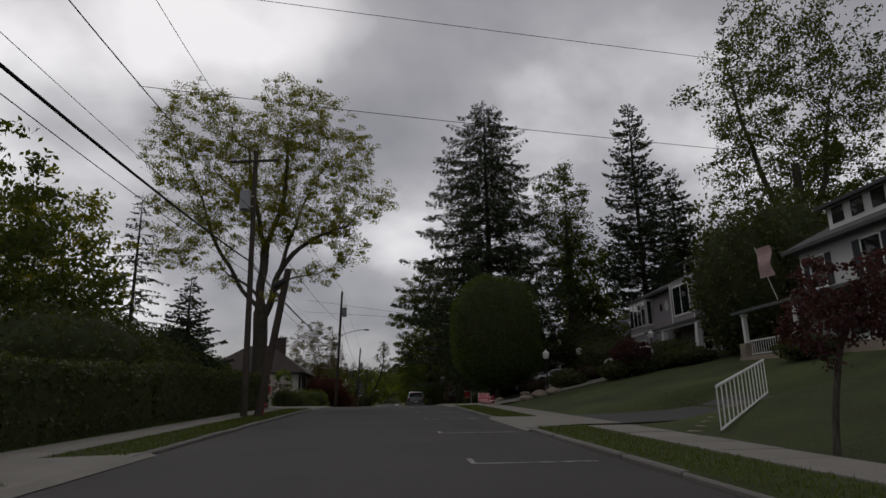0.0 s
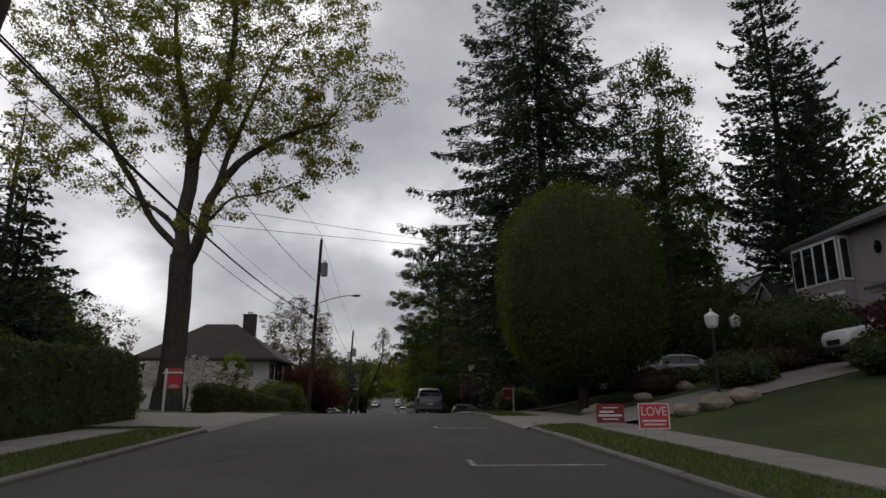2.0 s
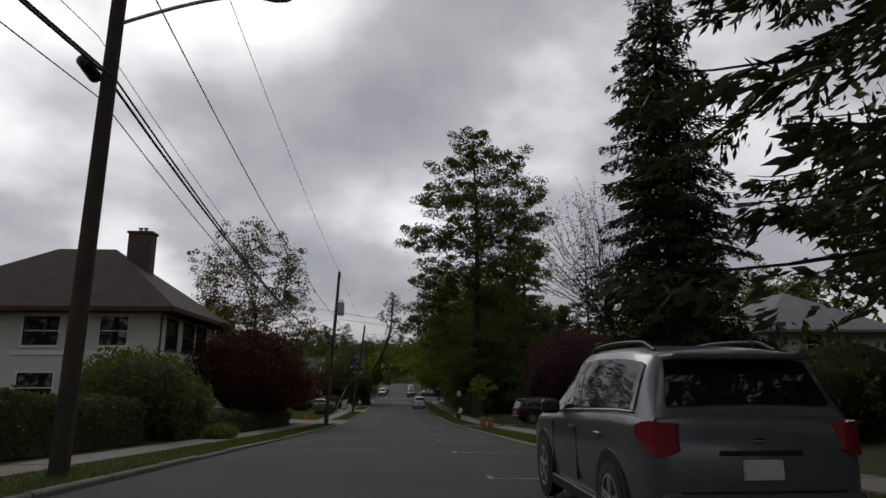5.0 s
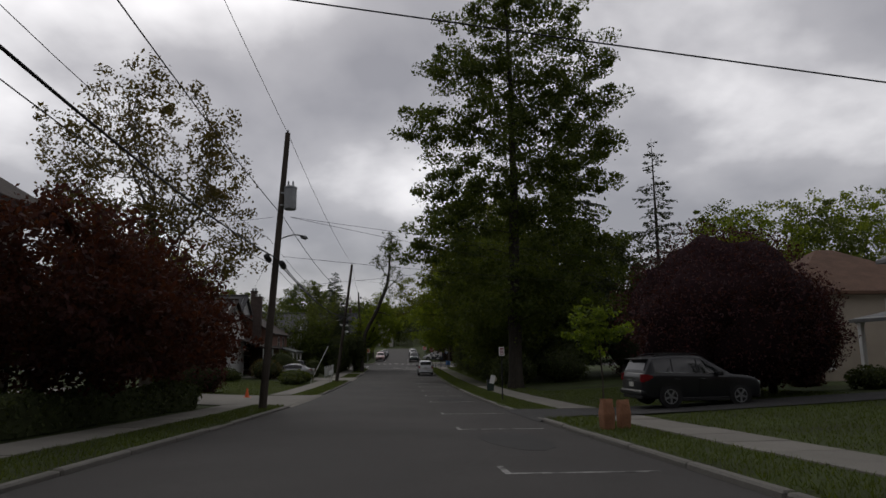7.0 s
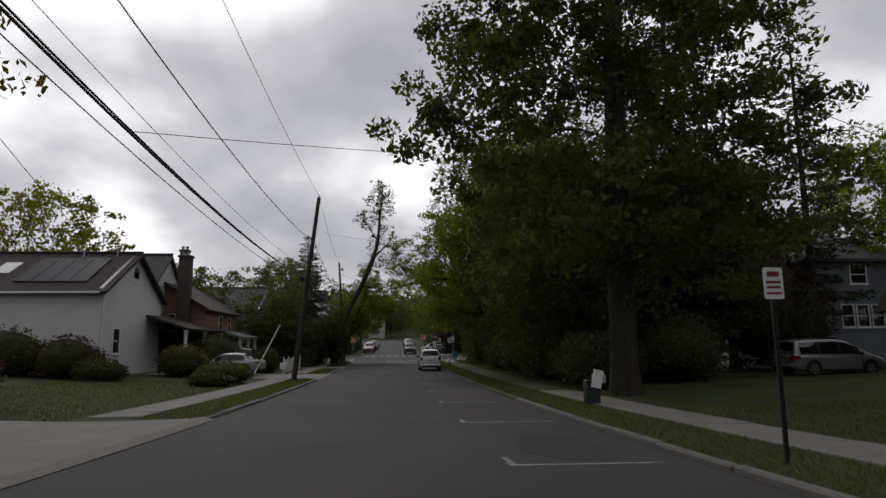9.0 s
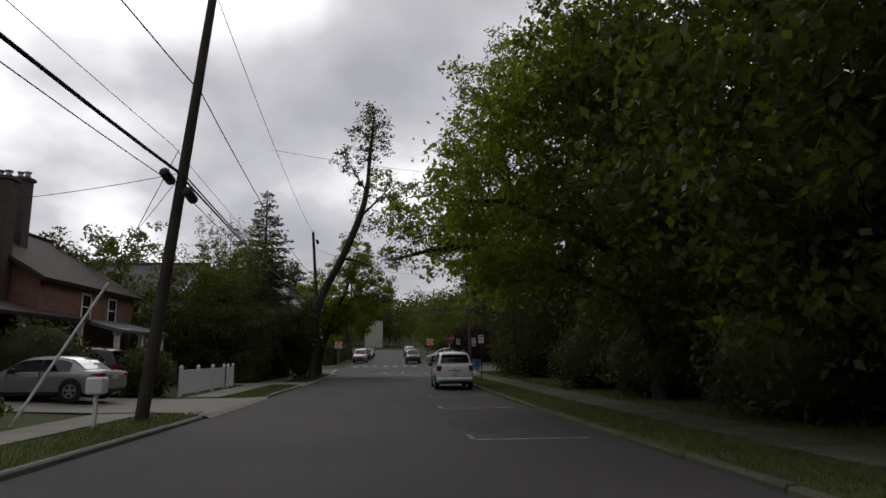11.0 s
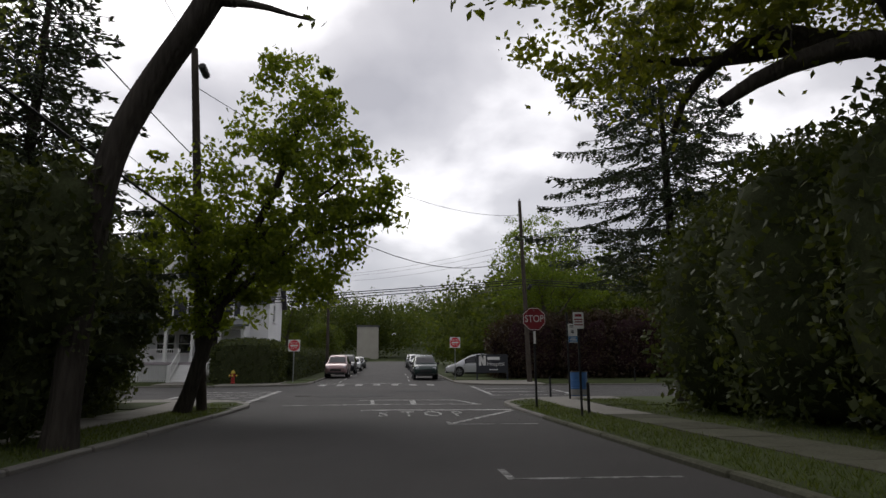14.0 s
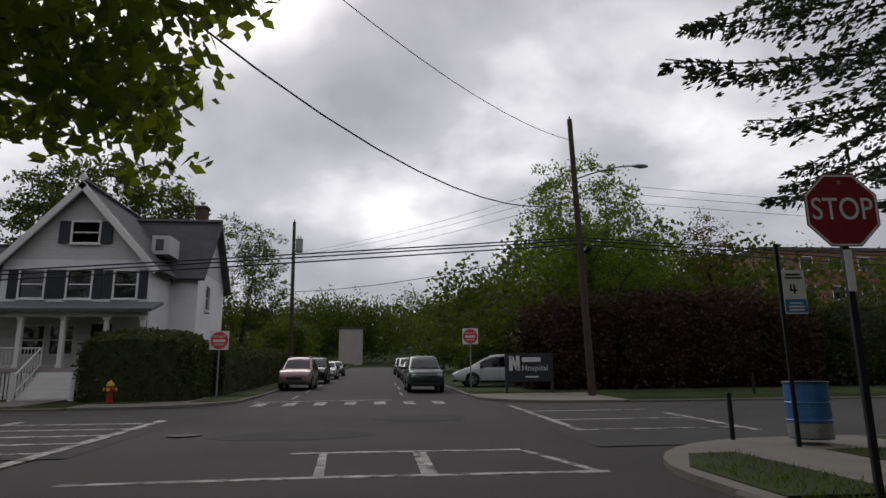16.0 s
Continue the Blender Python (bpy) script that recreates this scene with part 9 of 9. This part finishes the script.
leafy_tree("tulip_tree", 8.72, 123.8, [(0, 0, 0), (0, 0, 6), (0.2, 0, 14), (0.2, 0, 23), (-0.1, 0, 31.5)], [(0, 0, 30.9, 3.13, 3, 2.97), (-2.8, 0, 26.8, 3.13, 3.5, 2.54), (4.4, 0, 28.8, 2.81, 3, 2.33), (6.2, 0, 25.1, 2.81, 3.5, 1.8), (0.8, 0, 25, 4.32, 4.5, 3.18), (-4.4, 0, 23.4, 2.81, 3.5, 1.91), (4.4, 0, 21.7, 4.32, 4.5, 2.65), (-6.4, 0, 19.2, 2.7, 3.5, 1.91), (-1, 0, 19.8, 4.2, 5, 2.54), (5, 0, 17, 3.8, 5, 2.97), (-4.2, 0, 15.1, 3.7, 4.5, 2.33), (1, 0, 14.5, 4.8, 5, 3.18), (-4.6, 0, 10.6, 4, 4.5, 2.97), (3.6, 0, 10.6, 5, 5, 3.6), (-2, -0.5, 7, 5, 5, 2.76), (4, 0, 6.4, 4.5, 4.5, 2.97)], 0.5, "leaf_green", 0.25, 88000, "very tall straight tree with heaped dark green leaf masses", 105, 1000, 0.8, 0.5, "bark_dark", thin_to=0.05, sprays=0.82, tuft=110, taper=0.8, inner=0.25)
conifer("hemlock_tree", 16.6, 135.5, 26.5, 5.4, "dark ragged hemlock behind the tall tree", 106, 0.06, 46, 8, 0.3, "needle", 0.26, 1.9, 0.7, 0.3, lift=0.15, hang=0.6, gaps=0.1, fan=0.26)
conifer("pine_tree", 25.3, 136.4, 23.2, 4.4, "thin open pine by the half-timbered cottage", 107, 0.15, 32, 6, 0.1, "needle", 0.27, 1.0, 0.7, 0.26, gaps=0.2, lift=0.1, hang=0.3, fan=0.3)
for x, y, h, r, s, leaf in ((42, 118, 15, 6.5, 108, "leaf_green"), (35.5, 138, 17.5, 6.5, 109, "leaf_olive"), (44, 142, 19, 7, 110, "leaf_green"), (33, 154, 14, 5.5, 111, "leaf_dark"), (23.2, 142, 15, 3.8, 112, "leaf_dark"), (39.5, 150, 20, 6.5, 113, "leaf_green"), (53, 147, 21, 7.5, 114, "leaf_olive"), (61, 152, 22, 8, 115, "leaf_green")):
    leafy_tree("oak_tree", x, y, [(0, 0, 0), (0, 0, 2.5)], [(0, 0, h * 0.58, r, r, h * 0.42)], 0.3, leaf, 0.3, 13000, "rounded tree behind the houses", s, 180, 0.8, 0.5)
for x, y, h, s in ((9.4, 128.5, 2.4, 113), (9.6, 131.6, 2.6, 115)):
    clump("undergrowth", x, y, [(0, 0, h * 0.5, 1.8, 2.2, h * 0.55)], "leaf_dark", 0.18, 2200, "dark undergrowth beneath the tall trees", s, group="undergrowth")
leafy_tree("sapling", 5.42, 93.95, [(0, 0, 0), (0.03, 0, 1.1), (0, 0, 2.0)], [(-0.4, 0, 2.45, 0.5, 0.5, 0.6), (0.45, 0, 2.55, 0.5, 0.5, 0.4), (-0.15, 0.1, 3.0, 0.35, 0.4, 0.4)], 0.022, "leaf_bright", 0.11, 1500, "bright green young tree on the verge beside the drive", 116, 160, 0.18, 0.1, tip=0.004, thin_to=0.02)
clump("copper_shrub", 21.8, 136.5, [(0, 0, 4.0, 2.8, 2.6, 4.0), (1.8, 0, 3.0, 2.4, 2.4, 3.2)], "leaf_plum", 0.2, 5500, "tall dark purple shrub beside the blue house", 112)
clump("clipped_bush", 25.8, 124.6, [(0, 0, 1.3, 2.6, 1.4, 1.5, 3.0)], "leaf_plum", 0.14, 3000, "clipped dark bush in front of the cottage", 114)
clump("clipped_bush", 21.6, 118.6, [(0, 0, 1.1, 2.0, 1.4, 1.3, 3.0)], "leaf_plum", 0.14, 2600, "clipped dark bush in front of the house", 117)
for x, y, r, h, s in ((20.6, 108.8, 0.9, 0.9, 118), (20.4, 104.0, 1.0, 0.9, 119), (20.6, 112.5, 1.0, 1.1, 120)):
    clump("garden_shrub", x, y, [(0, 0, h * 0.5, r, r, h * 0.6)], "leaf_red" if s == 118 else "leaf_dark", 0.13, 1200, "small rounded shrub before the porch", s, group="garden shrubs")
# right side, last stretch
for x, y, h, r, s, leaf, size, n in ((10.2, 134.0, 15, 5.0, 121, "leaf_wood", 0.24, 30000), (10.2, 142.5, 19, 5.6, 122, "leaf_wood", 0.24, 32000), (13.0, 151.0, 17, 4.6, 123, "leaf_wood", 0.24, 26000), (17.5, 139, 16, 6, 124, "leaf_dark", 0.36, 14000), (19, 150, 16, 6, 125, "leaf_dark", 0.36, 14000), (19.5, 160, 10.5, 5, 126, "leaf_dark", 0.36, 11000), (18.2, 169.0, 8.6, 4.4, 127, "leaf_dark", 0.32, 11000)):
    leafy_tree("woodland_tree", x, y, [(0, 0, 0), (0.1, 0, 3.0)], [(0, 0, h * 0.68, r, r, h * 0.32), (-0.5, 0, h * 0.42, r * 1.05, r, h * 0.3), (-1.2, 0, h * 0.24, r * 0.8, r * 0.9, h * 0.16)], 0.3, leaf, size, n, "dense dark green roadside tree", s, 420, 0.7, 0.5, "bark_dark", group="roadside trees", sprays=0.75, tuft=60, inner=0.2)
leafy_tree("woodland_tree", 9.2, 144.4, [(0, 0, 0), (-0.3, 0, 2.4), (-0.9, 0, 5.0), (-1.6, 0, 8.0)], [(-5.6, 0, 6.8, 3.3, 2.6, 2.1), (-4.7, 0, 4.5, 2.9, 2.4, 1.6), (-4.0, 0, 10.0, 3.0, 2.7, 2.2), (-1.6, 0, 12.0, 3.2, 2.8, 2.4)], 0.22, "leaf_olive", 0.19, 18000, "fresh green roadside tree reaching out over the kerb", 129, 480, 0.6, 0.42, "bark_dark", group="roadside trees", sprays=0.75, tuft=60, inner=0.2,
           limbs=((0.12, [(-0.7, 0, 4.4), (-2.4, 0.1, 5.8), (-4.6, 0.1, 6.6), (-6.8, 0, 6.8)]), (0.09, [(-0.4, 0, 3.0), (-2.2, -0.1, 4.0), (-4.6, -0.2, 4.4)])))
for k, (x, y) in enumerate(((9.6, 137.5), (10.0, 146.0), (9.8, 152.5), (12.5, 156.5), (14, 131), (14.5, 147), (13.5, 164))):
    clump("undergrowth", x, y, [(0, 0, 1.3, 2.2, 2.8, 1.6), (0.8, 1.0, 1.8, 1.8, 2.0, 1.7)], "leaf_dark", 0.18, 3200, "dark undergrowth beneath the roadside trees", 130 + k, group="undergrowth")
def great_oak():
    """The old oak: a short stout bole that breaks into limbs reaching over the road."""
    k = 1.36
    up_by = lambda rows: [tuple(k * q for q in row) for row in rows]
    stem = up_by([(0, 0, 0), (0, 0, 2.0), (-0.05, 0.05, 4.0)])
    crown = up_by([(-3.2, -0.5, 10.6, 3.6, 3.6, 2.6), (-7.0, -0.5, 8.0, 2.3, 2.4, 1.7), (-4.8, -1, 6.6, 2.6, 2.4, 1.5), (3.6, 0, 12.5, 4.6, 4.4, 3.6), (0, 0, 15.6, 5.6, 4.6, 2.8), (-8.3, -0.5, 6.2, 1.2, 1.6, 0.8), (4.2, 0.5, 8.6, 2.6, 2.6, 1.3), (-5.6, 2.2, 6.6, 2.0, 1.7, 1.0), (-2.8, 2.4, 7.8, 2.2, 2.0, 1.1), (0.6, 3.0, 9.4, 3.2, 2.4, 2.0), (-3.5, -2.6, 9.5, 2.7, 2.2, 2.2), (-4.6, 4.0, 7.2, 2.0, 1.7, 1.0), (3.4, -3.2, 11.0, 3.0, 2.4, 2.2)])
    limbs = ((0.3, [(-0.3, 0, 3.2), (-1.4, -0.2, 4.5), (-2.7, -0.3, 5.1), (-3.7, -0.3, 4.7), (-4.8, -0.2, 4.1)]), (0.26, [(-0.6, 0.2, 4.2), (-2.0, 0.2, 6.0), (-3.6, 0, 6.5), (-5.4, -0.2, 6.4), (-7.4, -0.4, 6.2), (-8.8, -0.5, 5.8)]), (0.36, [(-0.5, 0.1, 4.0), (-1.1, 0, 6.4), (-1.9, -0.2, 8.5), (-3.6, -0.4, 10.4), (-5.5, -0.5, 11.4)]),
             (0.42, [(-0.3, 0.1, 3.8), (-0.7, 0.2, 6.2), (-0.8, 0.3, 9.0), (-1.2, 0.4, 14.5)]), (0.36, [(0.2, 0, 3.9), (0.35, 0.2, 6.2), (0.5, 0.3, 9.0), (0.6, 0.4, 15.0)]), (0.34, [(0.4, 0, 3.9), (0.9, -0.2, 5.2), (1.5, -0.2, 7.4), (2.4, -0.3, 10.7), (3.2, 0, 14)]), (0.2, [(0.5, 0.2, 6.2), (1.6, 0.2, 7.6), (3.2, 0.2, 7.8), (5.4, 0.3, 8.2)]), (0.24, [(-0.2, 0.3, 4.0), (-0.6, 1.2, 5.8), (-1.2, 2.2, 6.4), (-2.7, 2.4, 6.8), (-3.6, 2.8, 6.0), (-3.9, 2.9, 5.0)]), (0.17, [(-1.4, 2.2, 6.4), (-2.8, 3.2, 6.5), (-4.4, 4.0, 7.0)]), (0.13, [(-2.4, -0.3, 5.2), (-3.6, -1.2, 6.0), (-5.2, -1.6, 6.4)]))
    leafy_tree("oak_tree", 12.3, 166.0, stem, crown, 0.86, "leaf_oak", 0.19, 100000, "massive old oak with thick spreading limbs over the road", 140, 900, 0.7, 0.36, "bark_dark", thin_to=0.06, tip=0.014, sprays=0.74, tuft=60, limbs=tuple((r * k, up_by(p)) for r, p in limbs))


great_oak()
for k, (x, y, h) in enumerate(((10.2, 166.0, 6.5), (10.3, 170.2, 6.6), (10.4, 174.2, 6.3), (12.8, 178.2, 6.6))):
    clump("arborvitae", x, y, [(0, 0, h * 0.48, 2.2, 2.6, h * 0.55, 2.4), (0.6, 0.4, h * 0.68, 1.6, 1.8, h * 0.38)], "leaf_dark", 0.2, 6500, "tall dark arborvitae screen along the pavement", 150 + k, group="arborvitae screen")
conifer("spruce_tree", 11.7, 180.4, 17.5, 6.3, "ragged spruce with long drooping boughs by the corner", 160, 0.26, 30, 7, 0.26, "needle_blue", 0.15, 3.5, 0.5, 0.22, lift=0.1, hang=0.55, slim=0.2, fan=0.28, gaps=0.14, tips=0.1)
# beyond the crossing
hedge("clipped_hedge", -11.2, -6.5, 197.2, 201.5, 2.75, "leaf_dark", 0.15, 9000, "tall dark clipped hedge at the corner", 161)
hedge("clipped_hedge", -7.6, -6.2, 201.6, 226.0, 2.3, "leaf_dark", 0.15, 8000, "tall dark clipped hedge beside the far street", 162)
leafy_tree("linden_tree", 13.0, 206.2, [(0, 0, 0), (0, 0, 3.4)], [(-0.4, 0, 10.0, 4.0, 4.0, 3.7), (1.8, 0, 7.6, 3.6, 3.6, 2.8), (-2.4, 0, 7.4, 2.6, 2.6, 2.2)], 0.2, "leaf_bright", 0.17, 15000, "fresh light green tree behind the pole", 163, 380, 0.6, 0.36)
leafy_tree("cherry_tree", 25.6, 216, [(0, 0, 0), (0, 0, 3)], [(0, 0, 9.8, 2.5, 2.5, 2.9)], 0.14, "leaf_bronze", 0.18, 2200, "thin tree with pinkish young leaves", 164, 260, 0.6, 0.4)
for k, (x, w, h, leaf) in enumerate(((10.9, 2.5, 4.6, "leaf_thicket"), (14.9, 2.6, 4.9, "leaf_thicket"), (18.9, 2.6, 5.1, "leaf_thicket"), (22.2, 1.8, 4.7, "leaf_thicket"), (27.4, 2.6, 4.6, "leaf_dark"), (32.0, 2.8, 4.4, "leaf_dark"), (37.0, 2.8, 4.6, "leaf_dark"))):
    clump("hedge_thicket", x, 203.2 + 0.12 * k, [(0, 0, h * 0.46, w, 1.5, h * 0.5, 4.0), (w * 0.5, 0.8, h * 0.5, w * 0.8, 1.5, h * 0.52, 3.0), (-w * 0.5, 0.5, h * 0.42, w * 0.75, 1.5, h * 0.5, 3.0)], leaf, 0.2, 15000, "tall dark reddish thicket behind the far pavement" if leaf == "leaf_thicket" else "tall dark green thicket behind the far pavement", 165 + k, group="thickets", z=float(road_z(203)) + 0.1, core=0.8, rough_=0.3, core_mat="plum_shade" if leaf == "leaf_thicket" else "crown_shade")
leafy_tree("pear_tree", -11.0, 226.0, [(0, 0, 0), (0, 0, 2.5)], [(0, 0, 8.5, 4.2, 4.2, 5.5)], 0.25, "leaf_green", 0.19, 13000, "upright dense green street tree", 172, 420, 0.6, 0.38)
for x, y, h, r, s in ((-9.5, 240, 6, 3.5, 173), (-10.5, 255, 7, 4, 174), (8.8, 214, 4.2, 2.8, 175), (9.5, 226, 6, 3.6, 176), (10, 240, 7, 4, 177), (-20.5, 224, 12, 6, 178), (-27, 236, 13, 6, 179)):
    leafy_tree("street_tree", x, y, [(0, 0, 0), (0, 0, 1.2)], [(0, 0, h * 0.56, r, r, h * 0.46)], 0.2, "leaf_green", 0.24, 8000, "dense green tree beside the far street", s, 300, 0.75, 0.45, group="far street trees")
leafy_tree("copper_maple", -31, 196.5, [(0, 0, 0), (0, 0, 3)], [(0, 0, 9, 6, 6, 5)], 0.3, "leaf_green", 0.34, 8000, "large green tree behind the white villa", 180, 380, 0.8, 0.5)
leafy_tree("oak_tree", -20, 221.0, [(0, 0, 0), (0, 0, 4)], [(0, 0, 12.2, 7.5, 6, 5.5), (1.5, -1, 8.5, 5.5, 5, 3.5)], 0.4, "leaf_green", 0.3, 24000, "large green tree rising behind the white villa", 181, 420, 0.85, 0.5)


def far_woods(name, spots, leaf, label, seed, size=0.6, per=520):
    """Wooded slopes far off: many crowns of leaf clumps in one mesh."""
    rng_ = np.random.default_rng(seed)
    cs = []
    for x, y, h, r in spots:
        z = float(earth_z(np.array(x), np.array(y)))
        d = rng_.normal(size=(per, 3)); d /= np.linalg.norm(d, axis=1, keepdims=True)
        cs.append(np.array([x, y, z + h * 0.55]) + d * np.array([r, r, h * 0.47]) * rng_.uniform(0.55, 1.06, (per, 1)) ** 0.6 * (1 + 0.25 * np.sin(d[:, :1] * 5 + x) * np.cos(d[:, 1:2] * 4 + y)))
    c = np.concatenate(cs)
    v, f = leaf_quads(rng_, c, size, 0.75)
    ob = new(name, fast_mesh(name, v, f, [leaf]))
    return tagged(ob, label, "woods", "", "stuff")


rng = np.random.default_rng(99)
far_woods("distant_woods", [(rng.uniform(-34, 13), rng.uniform(318, 345), rng.uniform(13, 18), rng.uniform(4.5, 7)) for _ in range(24)], "leaf_green", "green tree tops closing the end of the street", 206, 0.5, 1100)
spots = [(rng.uniform(8, 150), rng.uniform(245, 400), rng.uniform(14, 20), rng.uniform(5.5, 8)) for _ in range(230)]
far_woods("hillside_woods", [s for s in spots if s[0] > 12 + 0.02 * s[1]], "leaf_hill", "fresh green woods on the hillside beyond the street", 201, 0.5, 1000)
spots = [(rng.uniform(9, 35), rng.uniform(212, 262), rng.uniform(8, 12), rng.uniform(3.5, 5.5)) for _ in range(54)]
far_woods("hillside_woods", spots, "leaf_green", "dark green woods below the hillside", 202, 0.42, 1500)
spots = [(rng.uniform(-140, -12), rng.uniform(250, 420), rng.uniform(11, 16), rng.uniform(4.5, 7)) for _ in range(110)]
far_woods("distant_woods", spots, "leaf_green", "green tree tops behind the houses far off", 203, 0.55, 700)
spots = [(s * rng.uniform(50, 130), rng.uniform(-20, 240), rng.uniform(9, 15), rng.uniform(4, 7)) for s in (-1, 1) for _ in range(110)]
far_woods("distant_woods", spots, "leaf_green", "green tree tops behind the gardens", 204, 1.2, 110)
spots = [(rng.uniform(-60, 60), rng.uniform(350, 460), rng.uniform(12, 18), rng.uniform(6, 9)) for _ in range(60)]
far_woods("distant_woods", spots, "leaf_green", "green tree tops at the end of the street", 205, 1.3, 200)

# grass on the verges that the camera passes nearest
def grass(name, spots, label, seed, n):
    rng_ = np.random.default_rng(seed)
    xs, ys_ = [], []
    area = np.array([(b - a) * (d - c) for a, b, c, d in spots])
    for (a, b, c, d), k in zip(spots, (n * area / area.sum()).astype(int)):
        xs.append(rng_.uniform(a, b, k)); ys_.append(rng_.uniform(c, d, k))
    x, y = np.concatenate(xs), np.concatenate(ys_)
    keep = np.array([not in_drive(1 if q > 0 else -1, w, w, 0.3) for q, w in zip(x, y)])
    x, y = x[keep], y[keep]
    z = np.where(y < 178, ground_z(x, y), road_z(y) + 0.122)
    k = len(x)
    h, w, a = rng_.uniform(0.04, 0.1, k), rng_.uniform(0.006, 0.014, k), rng_.uniform(0, 6.283, k)
    dx, dy, lx, ly = np.cos(a) * w, np.sin(a) * w, rng_.normal(size=k) * 0.04, rng_.normal(size=k) * 0.04
    v = np.stack([np.stack([x - dx, y - dy, z - 0.01], -1), np.stack([x + dx, y + dy, z - 0.01], -1), np.stack([x + lx, y + ly, z + h], -1)], 1).reshape(-1, 3)
    ob = new(name, fast_mesh(name, v, np.arange(3 * k).reshape(-1, 3), ["grass_blade"]))
    return tagged(ob, label, "grass", "", "stuff")


grass("verge_grass", [(-6.3, -4.78, -4, 178), (4.78, 6.3, -4, 178)], "short green grass on the verges", 210, 130000)
grass("lawn_grass", [(-16, -7.9, 116, 138), (7.9, 20, 76, 98), (7.9, 18, 102, 118), (7.9, 11, 160, 178), (5.0, 6.3, 178, 180.4), (5.6, 6.3, 180.4, 181.5), (7.95, 10, 178, 181.6), (-6.3, -5.0, 178, 180.4)], "short green lawn grass", 211, 100000)
grass("bed_grass", [(-8.4, -7.85, -4, 50), (7.85, 9.5, 118, 160)], "rough grass beside the pavement", 212, 12000)

# ---- kerb stones and pavement slabs ----
pave()
